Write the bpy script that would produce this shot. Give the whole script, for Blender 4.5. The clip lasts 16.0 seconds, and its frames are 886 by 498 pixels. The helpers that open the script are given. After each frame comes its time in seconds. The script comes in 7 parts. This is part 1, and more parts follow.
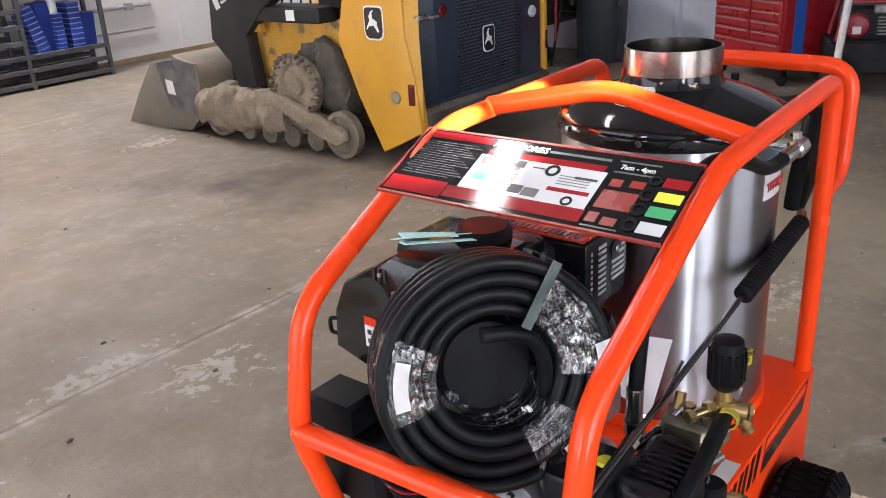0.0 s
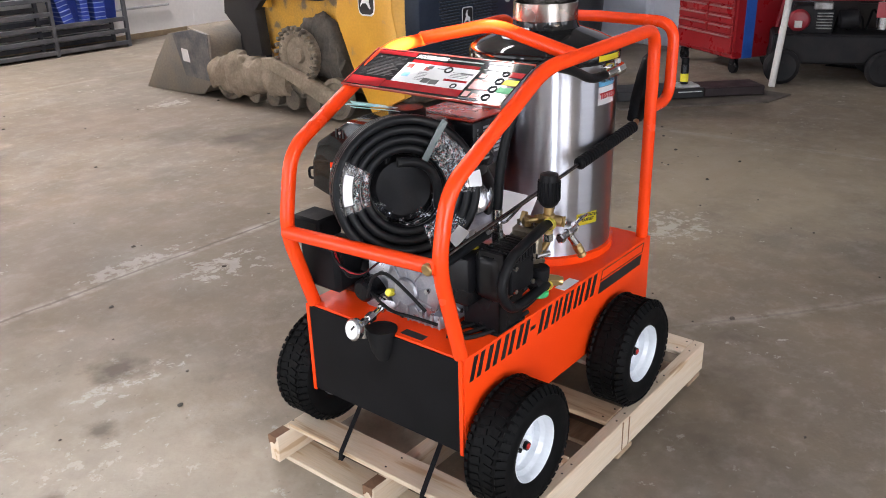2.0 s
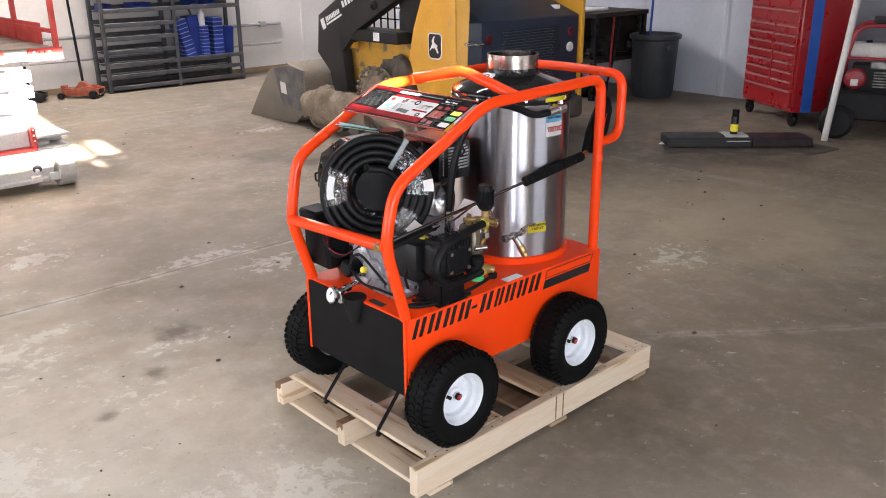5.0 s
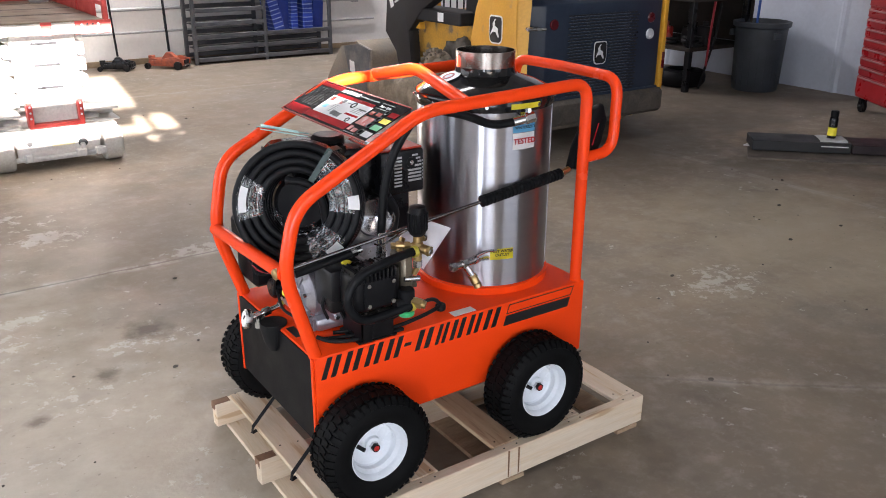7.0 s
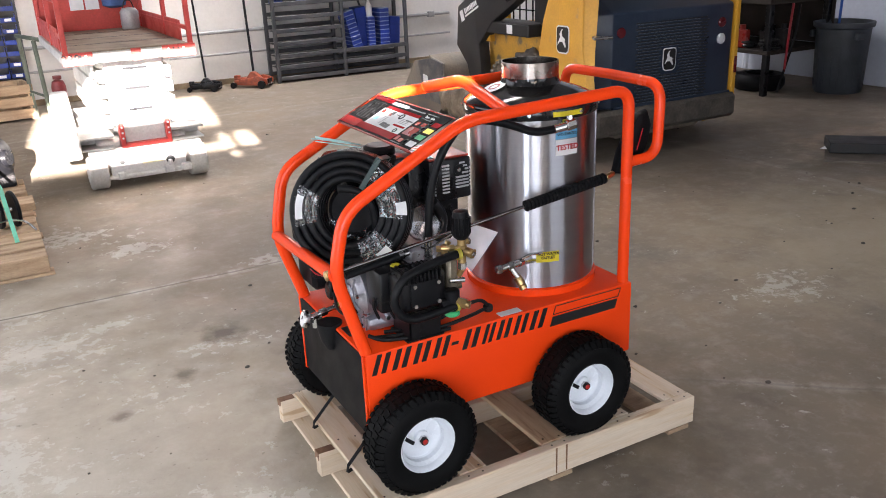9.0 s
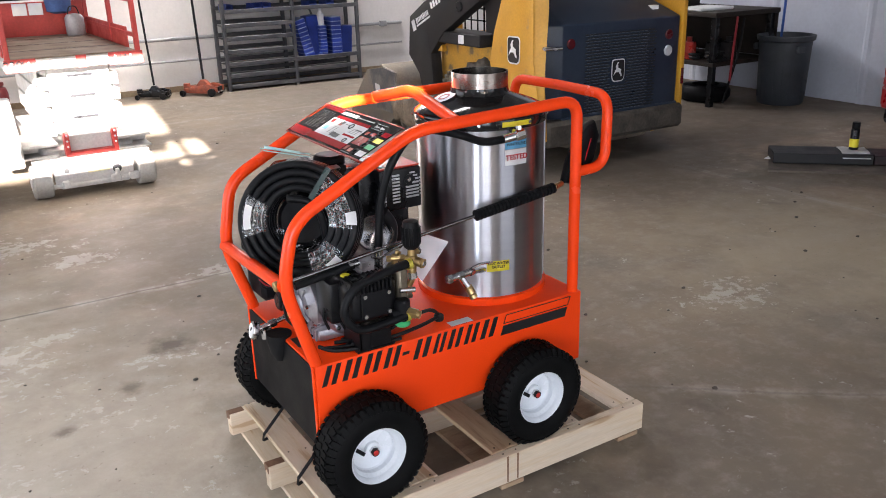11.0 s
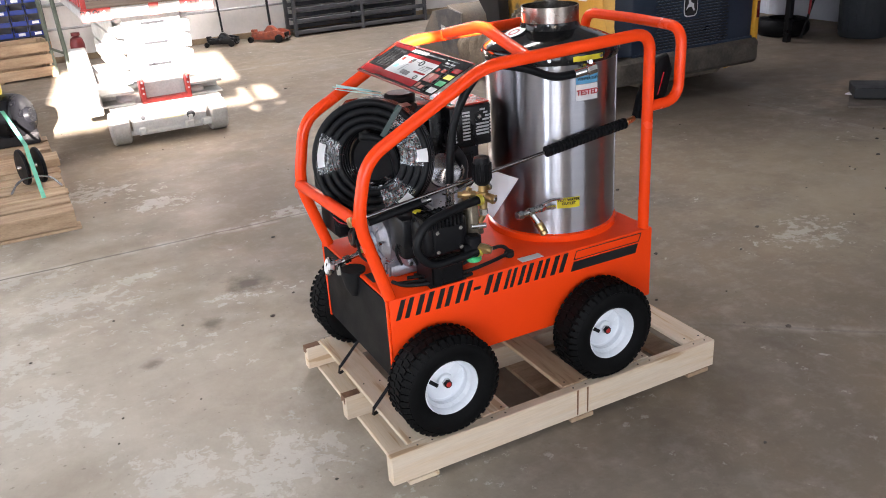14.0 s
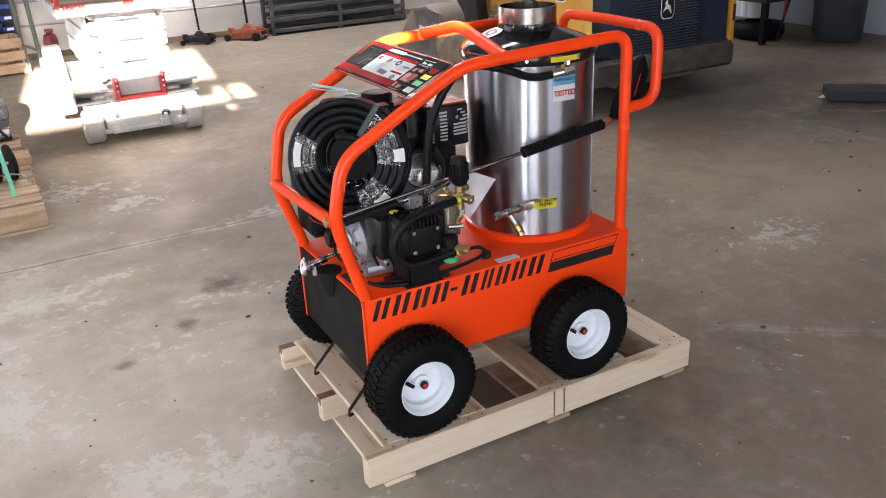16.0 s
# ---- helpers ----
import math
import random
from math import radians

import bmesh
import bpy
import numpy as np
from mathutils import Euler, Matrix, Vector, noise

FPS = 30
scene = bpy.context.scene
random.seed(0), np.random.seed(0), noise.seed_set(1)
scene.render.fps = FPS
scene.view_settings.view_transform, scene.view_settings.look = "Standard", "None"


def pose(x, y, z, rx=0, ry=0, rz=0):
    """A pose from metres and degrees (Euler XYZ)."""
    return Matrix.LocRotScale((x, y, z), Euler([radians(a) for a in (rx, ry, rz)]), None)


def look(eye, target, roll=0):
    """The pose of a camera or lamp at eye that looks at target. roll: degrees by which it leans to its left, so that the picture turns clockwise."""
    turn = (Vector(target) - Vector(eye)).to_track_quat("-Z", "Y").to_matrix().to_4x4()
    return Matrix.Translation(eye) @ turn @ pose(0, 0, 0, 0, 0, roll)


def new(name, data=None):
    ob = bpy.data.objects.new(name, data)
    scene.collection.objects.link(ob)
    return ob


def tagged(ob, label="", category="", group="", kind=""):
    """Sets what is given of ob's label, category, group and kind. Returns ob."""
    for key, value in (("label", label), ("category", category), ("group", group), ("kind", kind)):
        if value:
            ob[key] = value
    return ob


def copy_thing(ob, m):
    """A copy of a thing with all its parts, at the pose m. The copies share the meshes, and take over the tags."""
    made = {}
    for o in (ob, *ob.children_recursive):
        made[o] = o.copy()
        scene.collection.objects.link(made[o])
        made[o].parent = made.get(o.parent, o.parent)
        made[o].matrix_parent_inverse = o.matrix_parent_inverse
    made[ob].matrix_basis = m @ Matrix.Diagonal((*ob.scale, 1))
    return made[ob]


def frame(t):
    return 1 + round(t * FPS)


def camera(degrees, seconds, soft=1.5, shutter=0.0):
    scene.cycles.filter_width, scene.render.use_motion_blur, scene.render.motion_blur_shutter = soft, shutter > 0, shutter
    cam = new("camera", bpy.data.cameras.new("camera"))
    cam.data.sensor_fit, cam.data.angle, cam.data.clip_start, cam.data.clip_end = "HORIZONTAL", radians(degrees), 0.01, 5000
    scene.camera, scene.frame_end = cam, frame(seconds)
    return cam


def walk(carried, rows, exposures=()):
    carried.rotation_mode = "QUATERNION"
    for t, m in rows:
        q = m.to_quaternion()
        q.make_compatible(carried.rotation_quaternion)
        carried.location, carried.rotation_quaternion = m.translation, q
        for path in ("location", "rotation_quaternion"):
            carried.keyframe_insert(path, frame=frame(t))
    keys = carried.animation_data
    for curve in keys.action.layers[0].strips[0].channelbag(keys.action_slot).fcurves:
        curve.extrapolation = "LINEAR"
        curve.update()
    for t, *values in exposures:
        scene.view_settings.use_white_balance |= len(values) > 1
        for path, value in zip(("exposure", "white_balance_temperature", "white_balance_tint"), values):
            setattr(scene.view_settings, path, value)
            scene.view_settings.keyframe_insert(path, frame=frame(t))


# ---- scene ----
cam = camera(55.5, 16.0, soft=0.95)
PATH = [
    (0, (-0.93, -0.406, 1.555), (0.502, 0.769, 0.802), -3.5),
    (0.5, (-1.071, -0.54, 1.574), (0.392, 0.618, 0.855), -2.6),
    (1, (-1.136, -0.748, 1.534), (0.307, 0.412, 0.777), -1.1),
    (1.5, (-1.277, -0.881, 1.547), (0.165, 0.286, 0.799), -1.3),
    (2, (-1.508, -1.073, 1.559), (-0.078, 0.098, 0.794), -1.6),
    (2.5, (-1.573, -1.287, 1.588), (-0.162, -0.081, 0.842), -1.6),
    (3, (-1.51, -1.538, 1.572), (-0.169, -0.226, 0.881), -0.3),
    (3.5, (-1.564, -1.683, 1.62), (-0.236, -0.332, 0.979), -4.5),
    (4, (-1.706, -1.759, 1.637), (-0.374, -0.411, 0.999), -2.9),
    (4.5, (-1.74, -1.816, 1.638), (-0.425, -0.461, 0.979), -1.4),
    (7, (-0.978, -1.858, 1.648), (0.074, -0.317, 0.927), 0.3),
    (7.5, (-0.915, -1.987, 1.654), (0.049, -0.38, 0.956), -0.9),
    (8, (-0.944, -2.013, 1.652), (-0.049, -0.357, 0.976), -1.5),
    (8.5, (-0.952, -2.016, 1.647), (-0.082, -0.351, 0.96), -1.6),
    (9, (-0.939, -2.02, 1.663), (-0.055, -0.365, 0.972), -2.4),
    (9.5, (-0.933, -2.025, 1.664), (-0.026, -0.381, 0.976), -2.8),
    (10, (-0.919, -2.026, 1.665), (0.025, -0.401, 0.982), -2.5),
    (12.5, (-0.949, -2.021, 1.662), (0.047, -0.424, 0.986), -1.1),
    (13, (-0.952, -2.026, 1.651), (-0.002, -0.42, 0.932), -1.6),
    (13.46, (-0.964, -2.053, 1.654), (-0.084, -0.429, 0.886), -2.4),
    (14, (-0.963, -2.048, 1.649), (-0.142, -0.403, 0.861), -3.6),
    (14.5, (-0.956, -2.045, 1.648), (-0.151, -0.396, 0.852), -4.2),
    (15, (-0.958, -2.048, 1.651), (-0.143, -0.401, 0.862), -3.8),
    (15.5, (-0.946, -2.041, 1.647), (-0.103, -0.404, 0.868), -3.5),
    (16, (-0.955, -2.04, 1.645), (-0.088, -0.42, 0.855), -2.8),
]
EXPOSURES = [(0, 5.04, 6500, 17), (2, 5.04, 6600, 17), (4.7, 5.0, 6750, 18), (7, 4.80, 6500, 17), (16, 4.80, 6500, 17)]
walk(cam, [(t, look(eye, target, roll)) for t, eye, target, roll in PATH], EXPOSURES)

# ---- light ----
SUN_EL, SUN_AZ = radians(14.0), radians(7.5)      # the sun stands low behind the south wall and shines towards +y
world = bpy.data.worlds.new("sky")
scene.world = world
world.use_nodes = True
wn = world.node_tree.nodes
sky = wn.new("ShaderNodeTexSky")
sky.sky_type, sky.sun_disc = "NISHITA", False
sky.sun_elevation, sky.sun_rotation = SUN_EL, radians(180) + SUN_AZ
world.node_tree.links.new(sky.outputs[0], wn["Background"].inputs[0])
wn["Background"].inputs[1].default_value = 0.05

sun = new("sun", bpy.data.lights.new("sun", "SUN"))
sun.data.energy, sun.data.angle, sun.data.color = 5.0, radians(0.5), (1.0, 0.95, 0.87)
to_floor = Vector((math.sin(SUN_AZ) * math.cos(SUN_EL), math.cos(SUN_AZ) * math.cos(SUN_EL), -math.sin(SUN_EL)))
sun.matrix_world = look((-3, -12, 6), Vector((-3, -12, 6)) + to_floor)


def area_lamp(name, eye, target, w, h, watts, colour):
    lamp = new(name, bpy.data.lights.new(name, "AREA"))
    lamp.data.shape, lamp.data.size, lamp.data.size_y = "RECTANGLE", w, h
    lamp.data.energy, lamp.data.color = watts, colour
    lamp.matrix_world = look(eye, target)
    return lamp


# daylight at unseen openings: south, south-west corner, west slit; tube light under the ceiling
area_lamp("daylight_south", (-1.6, -4.42, 1.3), (-1.6, 0, 1.3), 1.4, 2.1, 2.5, (0.84, 0.93, 1.0))
# broad fill added for the south-east; no such window is known
area_lamp("daylight_south_east", (1.7, -4.42, 1.3), (1.7, 0, 1.3), 2.2, 2.1, 1.45, (0.84, 0.93, 1.0))
area_lamp("daylight_corner", (-3.4, -4.42, 1.5), (-3.4, 0, 1.5), 0.8, 2.4, 5.7, (0.80, 0.91, 1.0))
area_lamp("daylight_west_slit", (-4.92, 0.3, 1.5), (0, 0.3, 1.5), 0.5, 2.6, 2.35, (0.84, 0.93, 1.0))
# broad fill added from the west; no such doorway is known
area_lamp("daylight_west", (-4.92, 3.9, 1.9), (0, 3.9, 1.7), 5.2, 3.4, 7.1, (0.86, 0.94, 1.0))
area_lamp("tube_light_glow", (1.0, 2.6, 4.40), (1.0, 2.6, 0), 2.4, 0.16, 1.2, (0.96, 0.98, 1.0))
# fill added to brighten the north wall; no tube is known there
area_lamp("tube_light_glow_north", (3.2, 8.1, 4.40), (3.2, 8.1, 0), 2.4, 0.16, 11, (0.96, 0.98, 1.0))

# ---- materials ----


def material(name, base, rough=0.5, metal=0.0, aniso=0.0, other=None, scale=8.0, fine=60.0, mix=0.5, grain=0.12, bump=0.0, coat=0.0, vary=0.0, rough_var=0.1, stretch=None, spec=0.5, wear=None, wear_at=0.6):
    """A worn surface: a base colour that drifts to another one in broad patches, fine grain, uneven gloss and relief."""
    m = bpy.data.materials.new(name)
    m.use_nodes = True
    nt = m.node_tree
    n, l = nt.nodes, nt.links
    b = n["Principled BSDF"]
    b.inputs["Metallic"].default_value = metal
    b.inputs["Specular IOR Level"].default_value = spec
    b.inputs["Coat Weight"].default_value = coat
    b.inputs["Coat Roughness"].default_value = 0.12
    if aniso:
        tg = n.new("ShaderNodeTangent")
        tg.direction_type, tg.axis = "RADIAL", "Z"
        l.new(tg.outputs[0], b.inputs["Tangent"])
        b.inputs["Anisotropic"].default_value = aniso
        b.inputs["Anisotropic Rotation"].default_value = 0.25
    tc = n.new("ShaderNodeTexCoord")
    src = tc.outputs["Object"]
    if stretch:
        mp = n.new("ShaderNodeMapping")
        mp.inputs["Scale"].default_value = stretch
        l.new(src, mp.inputs[0])
        src = mp.outputs[0]
    big, small = n.new("ShaderNodeTexNoise"), n.new("ShaderNodeTexNoise")
    big.inputs["Scale"].default_value, big.inputs["Detail"].default_value = scale, 5
    small.inputs["Scale"].default_value, small.inputs["Detail"].default_value = fine, 4
    l.new(src, big.inputs[0])
    l.new(src, small.inputs[0])
    ramp = n.new("ShaderNodeValToRGB")
    ramp.color_ramp.elements[0].position, ramp.color_ramp.elements[1].position = 0.35, 0.68
    ramp.color_ramp.elements[0].color = (*base, 1)
    o = other or [c * 0.8 for c in base]
    ramp.color_ramp.elements[1].color = (*[base[i] + (o[i] - base[i]) * mix * 2 if mix < 0.5 else o[i] for i in range(3)], 1)
    l.new(big.outputs[0], ramp.inputs[0])
    colour = ramp.outputs[0]
    if wear:
        step = n.new("ShaderNodeMapRange")
        step.inputs[1].default_value, step.inputs[2].default_value = wear_at, wear_at + 0.06
        l.new(big.outputs[0], step.inputs[0])
        wm = n.new("ShaderNodeMix")
        wm.data_type = "RGBA"
        l.new(step.outputs[0], wm.inputs[0])
        l.new(colour, wm.inputs[6])
        wm.inputs[7].default_value = (*wear, 1)
        colour = wm.outputs[2]
    gm = n.new("ShaderNodeMapRange")
    gm.inputs[1].default_value, gm.inputs[2].default_value = 0.25, 0.75
    gm.inputs[3].default_value, gm.inputs[4].default_value = 1 - grain, 1 + grain
    l.new(small.outputs[0], gm.inputs[0])
    hsv = n.new("ShaderNodeHueSaturation")
    l.new(colour, hsv.inputs["Color"])
    if vary:
        info = n.new("ShaderNodeObjectInfo")
        vm = n.new("ShaderNodeMapRange")
        vm.inputs[3].default_value, vm.inputs[4].default_value = 1 - vary, 1 + vary
        l.new(info.outputs["Random"], vm.inputs[0])
        mul = n.new("ShaderNodeMath")
        mul.operation = "MULTIPLY"
        l.new(vm.outputs[0], mul.inputs[0])
        l.new(gm.outputs[0], mul.inputs[1])
        l.new(mul.outputs[0], hsv.inputs["Value"])
    else:
        l.new(gm.outputs[0], hsv.inputs["Value"])
    l.new(hsv.outputs[0], b.inputs["Base Color"])
    rm = n.new("ShaderNodeMapRange")
    rm.inputs[1].default_value, rm.inputs[2].default_value = 0.3, 0.7
    rm.inputs[3].default_value, rm.inputs[4].default_value = max(0.02, rough - rough_var), min(1, rough + rough_var)
    l.new(big.outputs[0], rm.inputs[0])
    l.new(rm.outputs[0], b.inputs["Roughness"])
    if bump:
        bp = n.new("ShaderNodeBump")
        bp.inputs["Strength"].default_value, bp.inputs["Distance"].default_value = min(1, bump), 0.004
        l.new(small.outputs[0], bp.inputs["Height"])
        l.new(bp.outputs[0], b.inputs["Normal"])
    return m


ORANGE = material("orange_powder_coat", (0.80, 0.053, 0.005), 0.24, other=(0.75, 0.047, 0.005), scale=3, fine=240, grain=0.03, bump=0.02, coat=0.0, spec=0.27, rough_var=0.05)
ORANGE_BASE = material("orange_base_coat", (0.80, 0.053, 0.005), 0.44, other=(0.74, 0.047, 0.005), scale=3, fine=240, grain=0.04, bump=0.03, spec=0.12, rough_var=0.06)
BLACK_PAINT = material("black_paint", (0.004, 0.004, 0.005), 0.30, other=(0.006, 0.006, 0.007), spec=0.22, fine=120, bump=0.04, rough_var=0.08)
BLACK_GLOSS = material("black_gloss_enamel", (0.008, 0.008, 0.009), 0.09, other=(0.012, 0.012, 0.012), spec=0.35, fine=80, rough_var=0.04)
BLACK_PLASTIC = material("black_plastic", (0.0045, 0.0045, 0.0052), 0.5, other=(0.007, 0.007, 0.008), spec=0.10, fine=200, bump=0.08)
RUBBER = material("black_rubber", (0.006, 0.006, 0.007), 0.62, other=(0.011, 0.011, 0.011), spec=0.15, scale=12, fine=180, bump=0.1)
HOSE = material("black_hose_rubber", (0.004, 0.0043, 0.005), 0.42, other=(0.0065, 0.007, 0.008), spec=0.13, scale=20, fine=300, bump=0.12)
TYRE = material("tyre_rubber", (0.0032, 0.0032, 0.0035), 0.6, other=(0.0055, 0.0055, 0.0055), spec=0.07, scale=15, fine=220, bump=0.1)
WHITE_RIM = material("white_rim_paint", (0.66, 0.69, 0.73), 0.3, other=(0.60, 0.63, 0.67), fine=150, grain=0.03, coat=0.2)
STEEL = material("brushed_stainless", (0.37, 0.37, 0.40), 0.28, 1.0, aniso=0.995, other=(0.35, 0.35, 0.38), scale=2, fine=30, grain=0.012, stretch=(0.6, 0.6, 25), rough_var=0.004)
WELDED = material("heat_tinted_stainless", (0.21, 0.20, 0.19), 0.24, 1.0, other=(0.24, 0.20, 0.17), scale=5, fine=40, grain=0.12, rough_var=0.08)
CHROME = material("zinc_plated_steel", (0.62, 0.62, 0.62), 0.22, 1.0, other=(0.5, 0.5, 0.5), fine=120, grain=0.08)
BRASS = material("brass", (0.50, 0.36, 0.17), 0.32, 1.0, other=(0.36, 0.25, 0.11), fine=140, grain=0.1)
ALU = material("cast_aluminium", (0.42, 0.42, 0.46), 0.36, 0.75, other=(0.24, 0.24, 0.27), scale=16, fine=240, grain=0.1, bump=0.15)
PINE = material("raw_pine", (0.58, 0.485, 0.375), 0.7, other=(0.55, 0.42, 0.29), scale=2.2, fine=18, grain=0.07, stretch=(1.2, 14, 14), bump=0.12, vary=0.12, wear=(0.40, 0.27, 0.16), wear_at=0.62)
PINE_Y = material("raw_pine_board", (0.58, 0.485, 0.375), 0.7, other=(0.52, 0.40, 0.27), scale=2.2, fine=18, grain=0.07, stretch=(14, 1.2, 14), bump=0.12, vary=0.16, wear=(0.40, 0.27, 0.16), wear_at=0.60)
PINE_BROWN = material("browned_pine_board", (0.46, 0.33, 0.21), 0.7, other=(0.36, 0.24, 0.14), scale=2.2, fine=18, grain=0.09, stretch=(14, 1.2, 14), bump=0.12, wear=(0.26, 0.16, 0.09), wear_at=0.62)
BARK = material("bark_edge", (0.10, 0.045, 0.022), 0.9, other=(0.2, 0.11, 0.06), scale=14, bump=0.5)
OLD_WOOD = material("old_pallet_wood", (0.46, 0.33, 0.21), 0.8, other=(0.32, 0.21, 0.13), scale=2, fine=24, grain=0.18, stretch=(2, 12, 12), bump=0.2, vary=0.2)
WHITE_LABEL = material("white_label", (0.84, 0.84, 0.84), 0.4, fine=200, grain=0.02)
BLUE_LABEL = material("blue_label", (0.16, 0.50, 0.75), 0.4, fine=200, grain=0.02)
YELLOW_LABEL = material("yellow_label", (0.82, 0.70, 0.04), 0.4, fine=200, grain=0.02)
RED_INK = material("red_ink", (0.42, 0.012, 0.018), 0.35, fine=200, grain=0.03)
GREEN_INK = material("green_ink", (0.03, 0.36, 0.13), 0.35, fine=200, grain=0.03)
GREY_INK = material("grey_ink", (0.11, 0.115, 0.12), 0.35, fine=200, grain=0.03)
BLACK_INK = material("black_ink", (0.010, 0.010, 0.011), 0.35, fine=200, grain=0.03)
SIGN_BLACK = material("sign_black", (0.006, 0.006, 0.007), 0.06, fine=200, grain=0.03, spec=0.35, rough_var=0.02)
RED_GLOSS = material("sign_red", (0.33, 0.010, 0.014), 0.06, fine=200, grain=0.03, rough_var=0.02)
SIGN_WHITE = material("sign_white", (0.72, 0.72, 0.73), 0.06, fine=200, grain=0.02, rough_var=0.02)
PAINT_WHITE = material("white_wall_panel", (0.74, 0.72, 0.70), 0.5, other=(0.66, 0.63, 0.60), scale=1.2, fine=30, grain=0.04, bump=0.03)
GREY_PIPE = material("grey_conduit", (0.38, 0.38, 0.38), 0.45, 0.3, fine=60)
DARK_RED = material("dark_red_enamel", (0.30, 0.025, 0.018), 0.3, other=(0.22, 0.02, 0.015), fine=100, coat=0.3)
YELLOW_ZINC = material("yellow_zinc", (0.70, 0.60, 0.10), 0.35, 0.7)
TEAL = material("teal_strap", (0.30, 0.55, 0.55), 0.35, other=(0.42, 0.65, 0.66), fine=80)
TEAL_DARK = material("green_strap", (0.012, 0.034, 0.031), 0.3)


def clear_film(name, lo, hi):
    m = bpy.data.materials.new(name)
    m.use_nodes = True
    n, l = m.node_tree.nodes, m.node_tree.links
    out = n["Material Output"]
    mixs, tr, gl = n.new("ShaderNodeMixShader"), n.new("ShaderNodeBsdfTransparent"), n.new("ShaderNodeBsdfGlossy")
    gl.inputs["Roughness"].default_value = 0.04
    gl.inputs["Color"].default_value = (0.9, 0.92, 0.95, 1)
    ns, bp = n.new("ShaderNodeTexNoise"), n.new("ShaderNodeBump")
    ns.inputs["Scale"].default_value, ns.inputs["Detail"].default_value = 120, 3
    bp.inputs["Strength"].default_value, bp.inputs["Distance"].default_value = 0.5, 0.008
    tc = n.new("ShaderNodeTexCoord")
    l.new(tc.outputs["Object"], ns.inputs[0])
    l.new(ns.outputs[0], bp.inputs["Height"])
    l.new(bp.outputs[0], gl.inputs["Normal"])
    # thin clear skin with bright crinkles
    cr, cm, mp = n.new("ShaderNodeTexNoise"), n.new("ShaderNodeMapRange"), n.new("ShaderNodeMapping")
    mp.inputs["Scale"].default_value = (1.0, 1.0, 0.45)
    cr.inputs["Scale"].default_value, cr.inputs["Detail"].default_value, cr.inputs["Roughness"].default_value = 130, 5, 0.62
    cr.inputs["Distortion"].default_value = 0.8
    cm.inputs[1].default_value, cm.inputs[2].default_value = 0.48, 0.70
    cm.inputs[3].default_value, cm.inputs[4].default_value = lo, hi
    l.new(tc.outputs["Object"], mp.inputs[0])
    l.new(mp.outputs[0], cr.inputs[0])
    l.new(cr.outputs[0], cm.inputs[0])
    l.new(cm.outputs[0], mixs.inputs[0])
    l.new(tr.outputs[0], mixs.inputs[1])
    l.new(gl.outputs[0], mixs.inputs[2])
    l.new(mixs.outputs[0], out.inputs[0])
    return m


FILM = clear_film("clear_film", 0.07, 0.50)
FOIL = clear_film("crumpled_film", 0.10, 0.75)

# ---- mesh helpers ----


def thing(name, label, category, group="", kind="", m=None):
    ob = tagged(new(name), label, category, group, kind)
    ob.empty_display_size = 0.05
    if m is not None:
        ob.matrix_world = m
    return ob


def part(name, bm, mat, parent, label="", smooth=False, at=None):
    """Links a bmesh as one mesh object under a thing or a part."""
    me = bpy.data.meshes.new(name)
    bmesh.ops.recalc_face_normals(bm, faces=bm.faces[:])
    bm.to_mesh(me)
    bm.free()
    for mt in mat if isinstance(mat, (list, tuple)) else [mat]:
        me.materials.append(mt)
    if smooth:
        me.shade_smooth()
        me.set_sharp_from_angle(angle=radians(38))
    ob = new(name, me)
    if parent is not None:
        ob.parent = parent
    if at is not None:
        ob.matrix_local = at
    if label:
        ob["label"] = label
    return ob


def same(ob, m, name=None):
    """Another object on the same mesh, under the same parent."""
    o = new(name or ob.name.split(".")[0], ob.data)
    o.parent = ob.parent
    o.matrix_local = m
    if "label" in ob:
        o["label"] = ob["label"]
    return o


def box(bm, lo, hi, bevel=0.0, m=None, seg=1):
    r = bmesh.ops.create_cube(bm, size=1)
    vs = r["verts"]
    c = [(lo[i] + hi[i]) / 2 for i in range(3)]
    s = [max(1e-5, abs(hi[i] - lo[i])) for i in range(3)]
    for v in vs:
        v.co = Vector([c[i] + v.co[i] * s[i] for i in range(3)])
    if bevel:
        es = list({e for v in vs for e in v.link_edges})
        rb = bmesh.ops.bevel(bm, geom=es, offset=bevel, segments=seg, affect="EDGES", profile=0.5)
        vs = [v for v in rb["verts"]]
    if m is not None:
        bmesh.ops.transform(bm, matrix=m, verts=vs)
    return bm


def ring(bm, centre, x, y, r, n):
    return [bm.verts.new(centre + x * (r * math.cos(2 * math.pi * i / n)) + y * (r * math.sin(2 * math.pi * i / n))) for i in range(n)]


def bridge(bm, a, b):
    n = len(a)
    for i in range(n):
        bm.faces.new((a[i], a[(i + 1) % n], b[(i + 1) % n], b[i]))


def lathe(bm, profile, origin=(0, 0, 0), axis=(0, 0, 1), n=32, caps=True):
    """Turns (radius, along) pairs round an axis."""
    axis, o = Vector(axis).normalized(), Vector(origin)
    x = axis.orthogonal().normalized()
    y = axis.cross(x)
    rings = [ring(bm, o + axis * h, x, y, max(r, 1e-4), n) for r, h in profile]
    for a, b in zip(rings, rings[1:]):
        bridge(bm, a, b)
    if caps:
        bm.faces.new(rings[0][::-1])
        bm.faces.new(rings[-1])
    return bm


